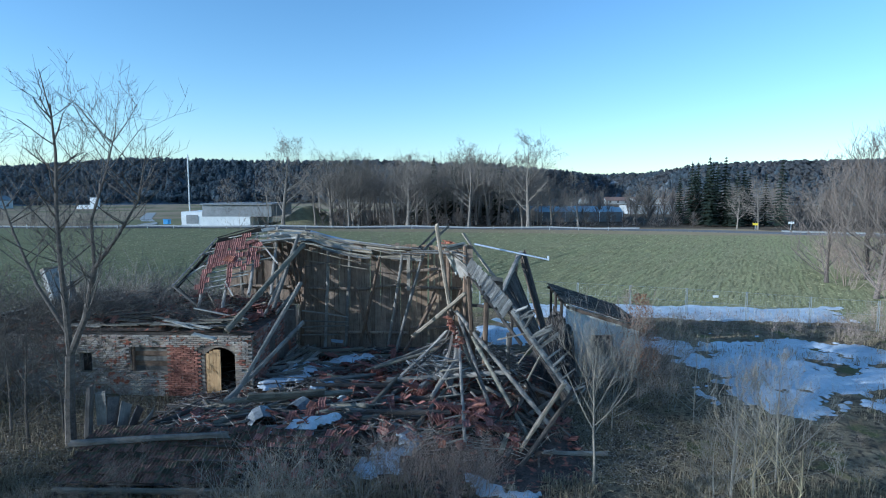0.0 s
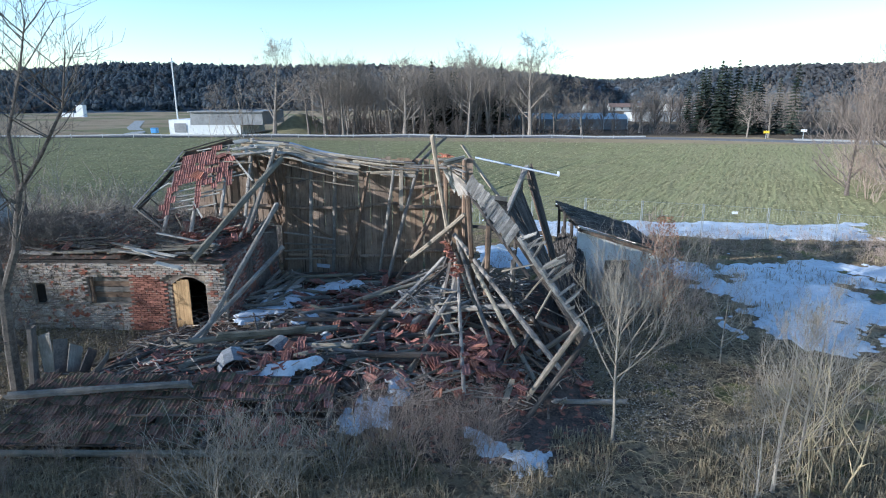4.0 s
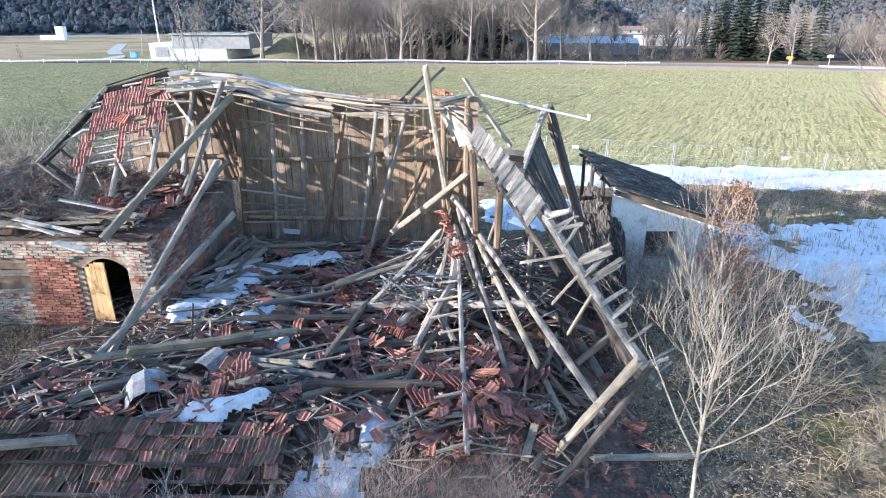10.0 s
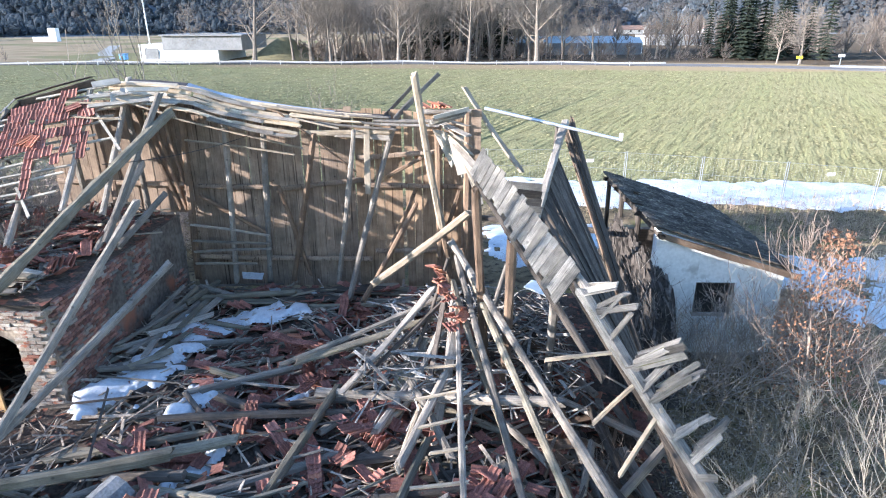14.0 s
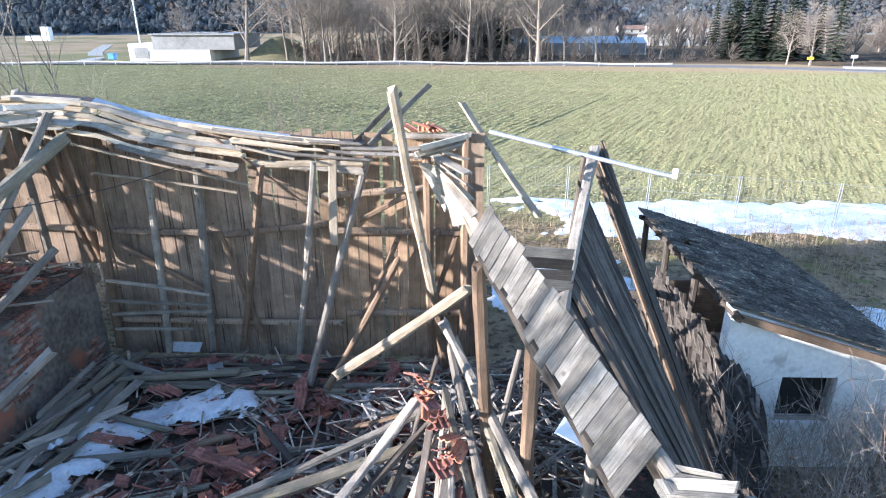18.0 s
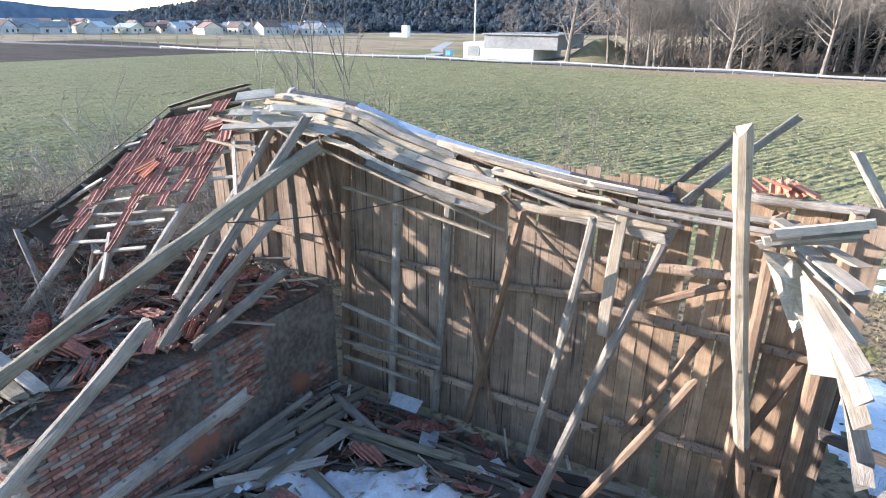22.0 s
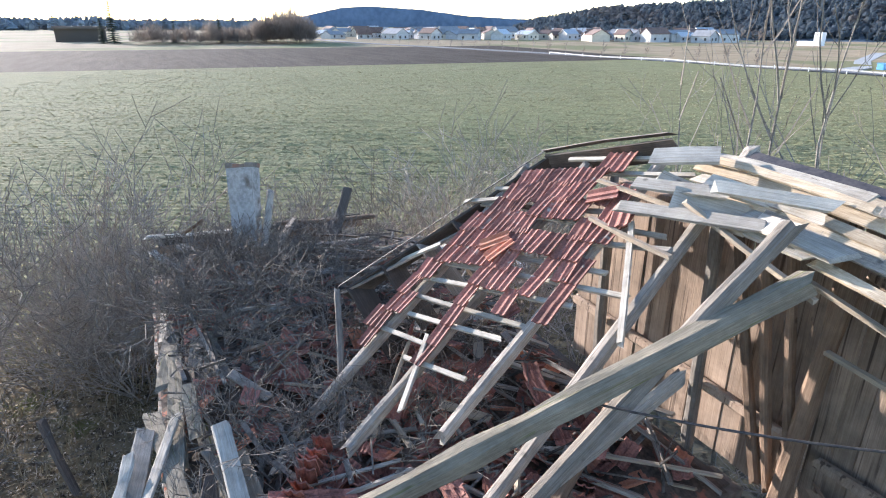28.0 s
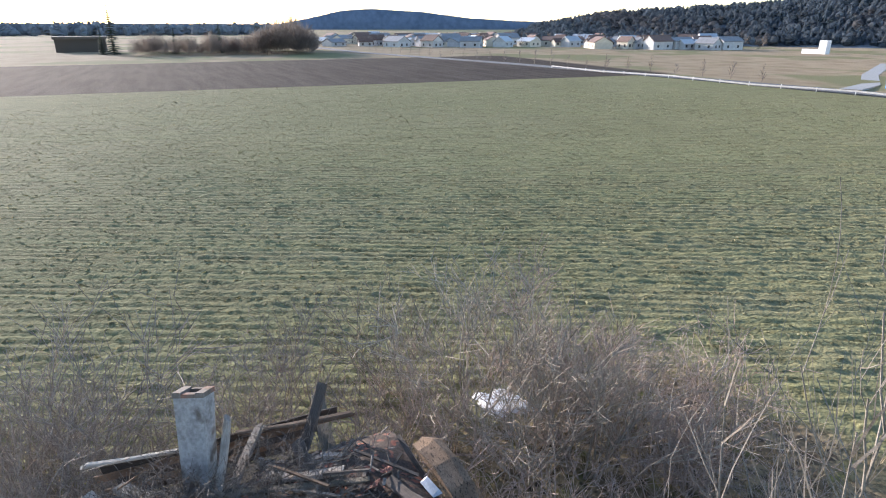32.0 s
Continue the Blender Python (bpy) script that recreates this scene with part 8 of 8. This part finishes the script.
def tangle(name, count, area, lengths, mat, label, keep=None):
    """Long arching dead stems, bent over and crossing each other."""
    h = Heap()
    for _ in range(count):
        x, y = vq.uniform(area[0], area[1]), vq.uniform(area[2], area[3])
        if keep and not keep(x, y):
            continue
        ang, ln, n = vq.uniform(0, 6.28), vq.uniform(*lengths), 5
        p = Vector((x, y, ground_z(x, y) - 0.02))
        d = Vector((math.cos(ang) * 0.5, math.sin(ang) * 0.5, vq.uniform(0.4, 1.1))).normalized()
        r = vq.uniform(0.0045, 0.008)
        for k in range(n):
            q = p + d * (ln / n)
            q.z = max(q.z, ground_z(q.x, q.y) + 0.03)
            tube(h, p, q, r, r * 0.85)
            p, r = q, r * 0.85
            d = (d + Vector((math.cos(ang) * 0.2, math.sin(ang) * 0.2, -vq.uniform(0.15, 0.5))) + Vector((vq.uniform(-0.25, 0.25), vq.uniform(-0.25, 0.25), 0))).normalized()
    put(name, h.mesh(name, mat), label=label, category="grass", kind="stuff")


tangle("dead_stems", 4200, (-12.5, 11, 7.0, 12.4), (0.5, 1.3), straw_mat, "long tangled dead stems before the ruin", lambda x, y: not (0.8 < x < 3.0 and 11.8 < y < 14) and hill_noise(x, y, 0.6, 91) > -0.3)
tangle("dead_stems", 1500, (4.2, 11, 12.4, 20), (0.4, 1.0), straw_mat, "long tangled dead stems beside the fallen roof")
tangle("dead_stems", 1100, (-16.5, -8.5, 12.6, 19.0), (0.4, 1.0), straw_mat, "tangled dead stems before the stable")
beam("dead_trunk", (-13.2, 18.1, 0.05), (-13.95, 17.7, 1.2), 0.13, 0.13, wood_dark, None, "short dark dead trunk leaning before the stable", "log", bend=0.04)


def leaf_litter(name, count, area, label, keep=None):
    h = Heap()
    for _ in range(count):
        x, y = vq.uniform(area[0], area[1]), vq.uniform(area[2], area[3])
        if keep and not keep(x, y):
            continue
        s = vq.uniform(0.4, 0.85)
        h.add([(-0.05, 0, 0.012), (0, -0.03, 0), (0.055, 0, 0.014), (0, 0.03, 0.004)], [(0, 1, 2), (0, 2, 3)], Matrix.LocRotScale((x, y, ground_z(x, y) + vq.uniform(0.01, 0.06)), Euler((vq.gauss(0, 0.4), vq.gauss(0, 0.4), vq.uniform(0, 6.28))), Vector((s, s, s))))
    put(name, h.mesh(name, litter_mat), label=label, category="leaves", kind="stuff")


litter_mat = shade("leaf_litter", (0.15, 0.122, 0.095), (0.5, 0.415, 0.32), 3, 0.9, bump=0, vary=0.5, island=True)
leaf_litter("dead_leaves", 15000, (4.4, 10.5, 13.0, 23.5), "dark dead leaves beside the fallen roof", lambda x, y: x - 4.4 < 3.4 + 2.5 * hill_noise(x, y, 0.5, 81))
leaf_litter("dead_leaves", 16000, (-22, -9.5, 12.5, 19.5), "dead leaves on the ground before the stable")
blades("dead_grass", 6000, (4.4, 24, 12.5, 34), ground_z, (0.2, 0.5), straw_mat, "dead grass round the snow", 1.0, lambda x, y: hill_noise(x, y, 0.28, 51) < -0.1)
blades("dead_grass", 1500, (-22, -9, 12, 19.4), ground_z, (0.2, 0.6), straw_mat, "dead grass before the stable")
blades("dead_grass", 3500, (-22, 30, 26, 38), ground_z, (0.2, 0.6), straw_mat, "dead grass on the field edge", 1.0, lambda x, y: x < -5 or y > 33)


def row_shift(w):
    return 0.16 * noise.noise(Vector((w * 0.25, 3.3, 8.1))) + 0.3 * noise.noise(Vector((w * 0.05, 1.3, 5.1)))


def row_point(u, w):
    """Field coordinates, across and along the drilled rows, to x and y."""
    return -2 + 0.891 * u + 0.454 * w, 20 - 0.454 * u + 0.891 * w


def off_field(x, y):
    return (-20.5 < x < 28 and y < 38.5) or (y < 9 and x > -34) or x > 22 + 0.25 * y or (x > -10 - 0.9 * (y - 12) and y < 16 and x > -30)


def field_lift(u, w, shift):
    """Height of the lifted drill ridges over the plain ground."""
    edge = min(1, min(u + 64, w + 36, 64 - w) / 22)
    return 0.04 + 0.028 * edge * math.cos((u + shift) * 6.283 / 0.62) if edge > 0.02 and u < -10.4 else 0.0


def field_ridges():
    """The nearer part of the drilled field: low wavy ridges with lumpy tops."""
    us, ws = [-64 + 0.125 * k for k in range(430)], [-36 + 0.24 * k for k in range(420)]
    v, f, nw = [], [], len(ws)
    shift = [row_shift(w) for w in ws]
    for u in us:
        for w, sh in zip(ws, shift):
            x, y = row_point(u, w)
            edge = max(0.0, min(1, min(u + 64, w + 36, 64 - w) / 22))
            lump = 0.058 * noise.noise(Vector((x * 2.1, y * 2.1, 1))) + 0.066 * noise.noise(Vector((x * 5.2, y * 5.2, 7)))
            z = ground_z(x, y) + field_lift(u, w, sh) + lump * edge
            if off_field(x, y) or edge <= 0.02:
                z -= 0.4
            v.append((x, y, z))
    for i in range(len(us) - 1):
        for j in range(nw - 1):
            k = i * nw + j
            if v[k][2] > -0.6 or v[k + nw + 1][2] > -0.6:
                f.append((k, k + nw, k + nw + 1, k + 1))
    put("field_ridges", mesh_of("field_ridges", v, f, ground_mat, True), label="low wavy drill ridges of the winter field", category="field", kind="stuff")


def field_tufts():
    h = Heap()
    for row in range(-215, 130):
        for k in range(-200, 330):
            w0 = k * 0.3 + vq.uniform(-0.15, 0.15)
            u = row * 0.62 - row_shift(w0) + vq.gauss(0, 0.13)
            x, y = row_point(u, w0)
            far = math.hypot(x + 6, y - 22)
            if far > 125 or vq.random() < 0.2 + far / 156 or off_field(x, y):
                continue
            z = ground_z(x, y) + field_lift(u, w0, row_shift(w0)) + 0.01
            g = 1 + far / 130
            ln, w, t, a = vq.uniform(0.05, 0.16) * g, vq.uniform(0.025, 0.06) * g, vq.uniform(0.008, 0.026) * g, vq.gauss(0, 0.9)
            c, e = 0.454 * math.cos(a) + 0.891 * math.sin(a), 0.891 * math.cos(a) - 0.454 * math.sin(a)
            i = len(h.v)
            h.v += [(x - c * ln - e * w, y - e * ln + c * w, z - 0.03), (x + c * ln - e * w, y + e * ln + c * w, z - 0.03), (x + c * ln * 0.6 + vq.uniform(-0.04, 0.04), y + e * ln * 0.6, z + t), (x - c * ln * 0.6 + vq.uniform(-0.04, 0.04), y - e * ln * 0.6, z + t * vq.uniform(0.5, 1)), (x - c * ln + e * w, y - e * ln - c * w, z - 0.03), (x + c * ln + e * w, y + e * ln - c * w, z - 0.03)]
            h.f += [(i, i + 1, i + 2, i + 3), (i + 3, i + 2, i + 5, i + 4)]
    put("field_grass", h.mesh("field_grass", green_grass), label="short green winter grain in drilled rows", category="grass", kind="stuff")


field_ridges()
field_tufts()
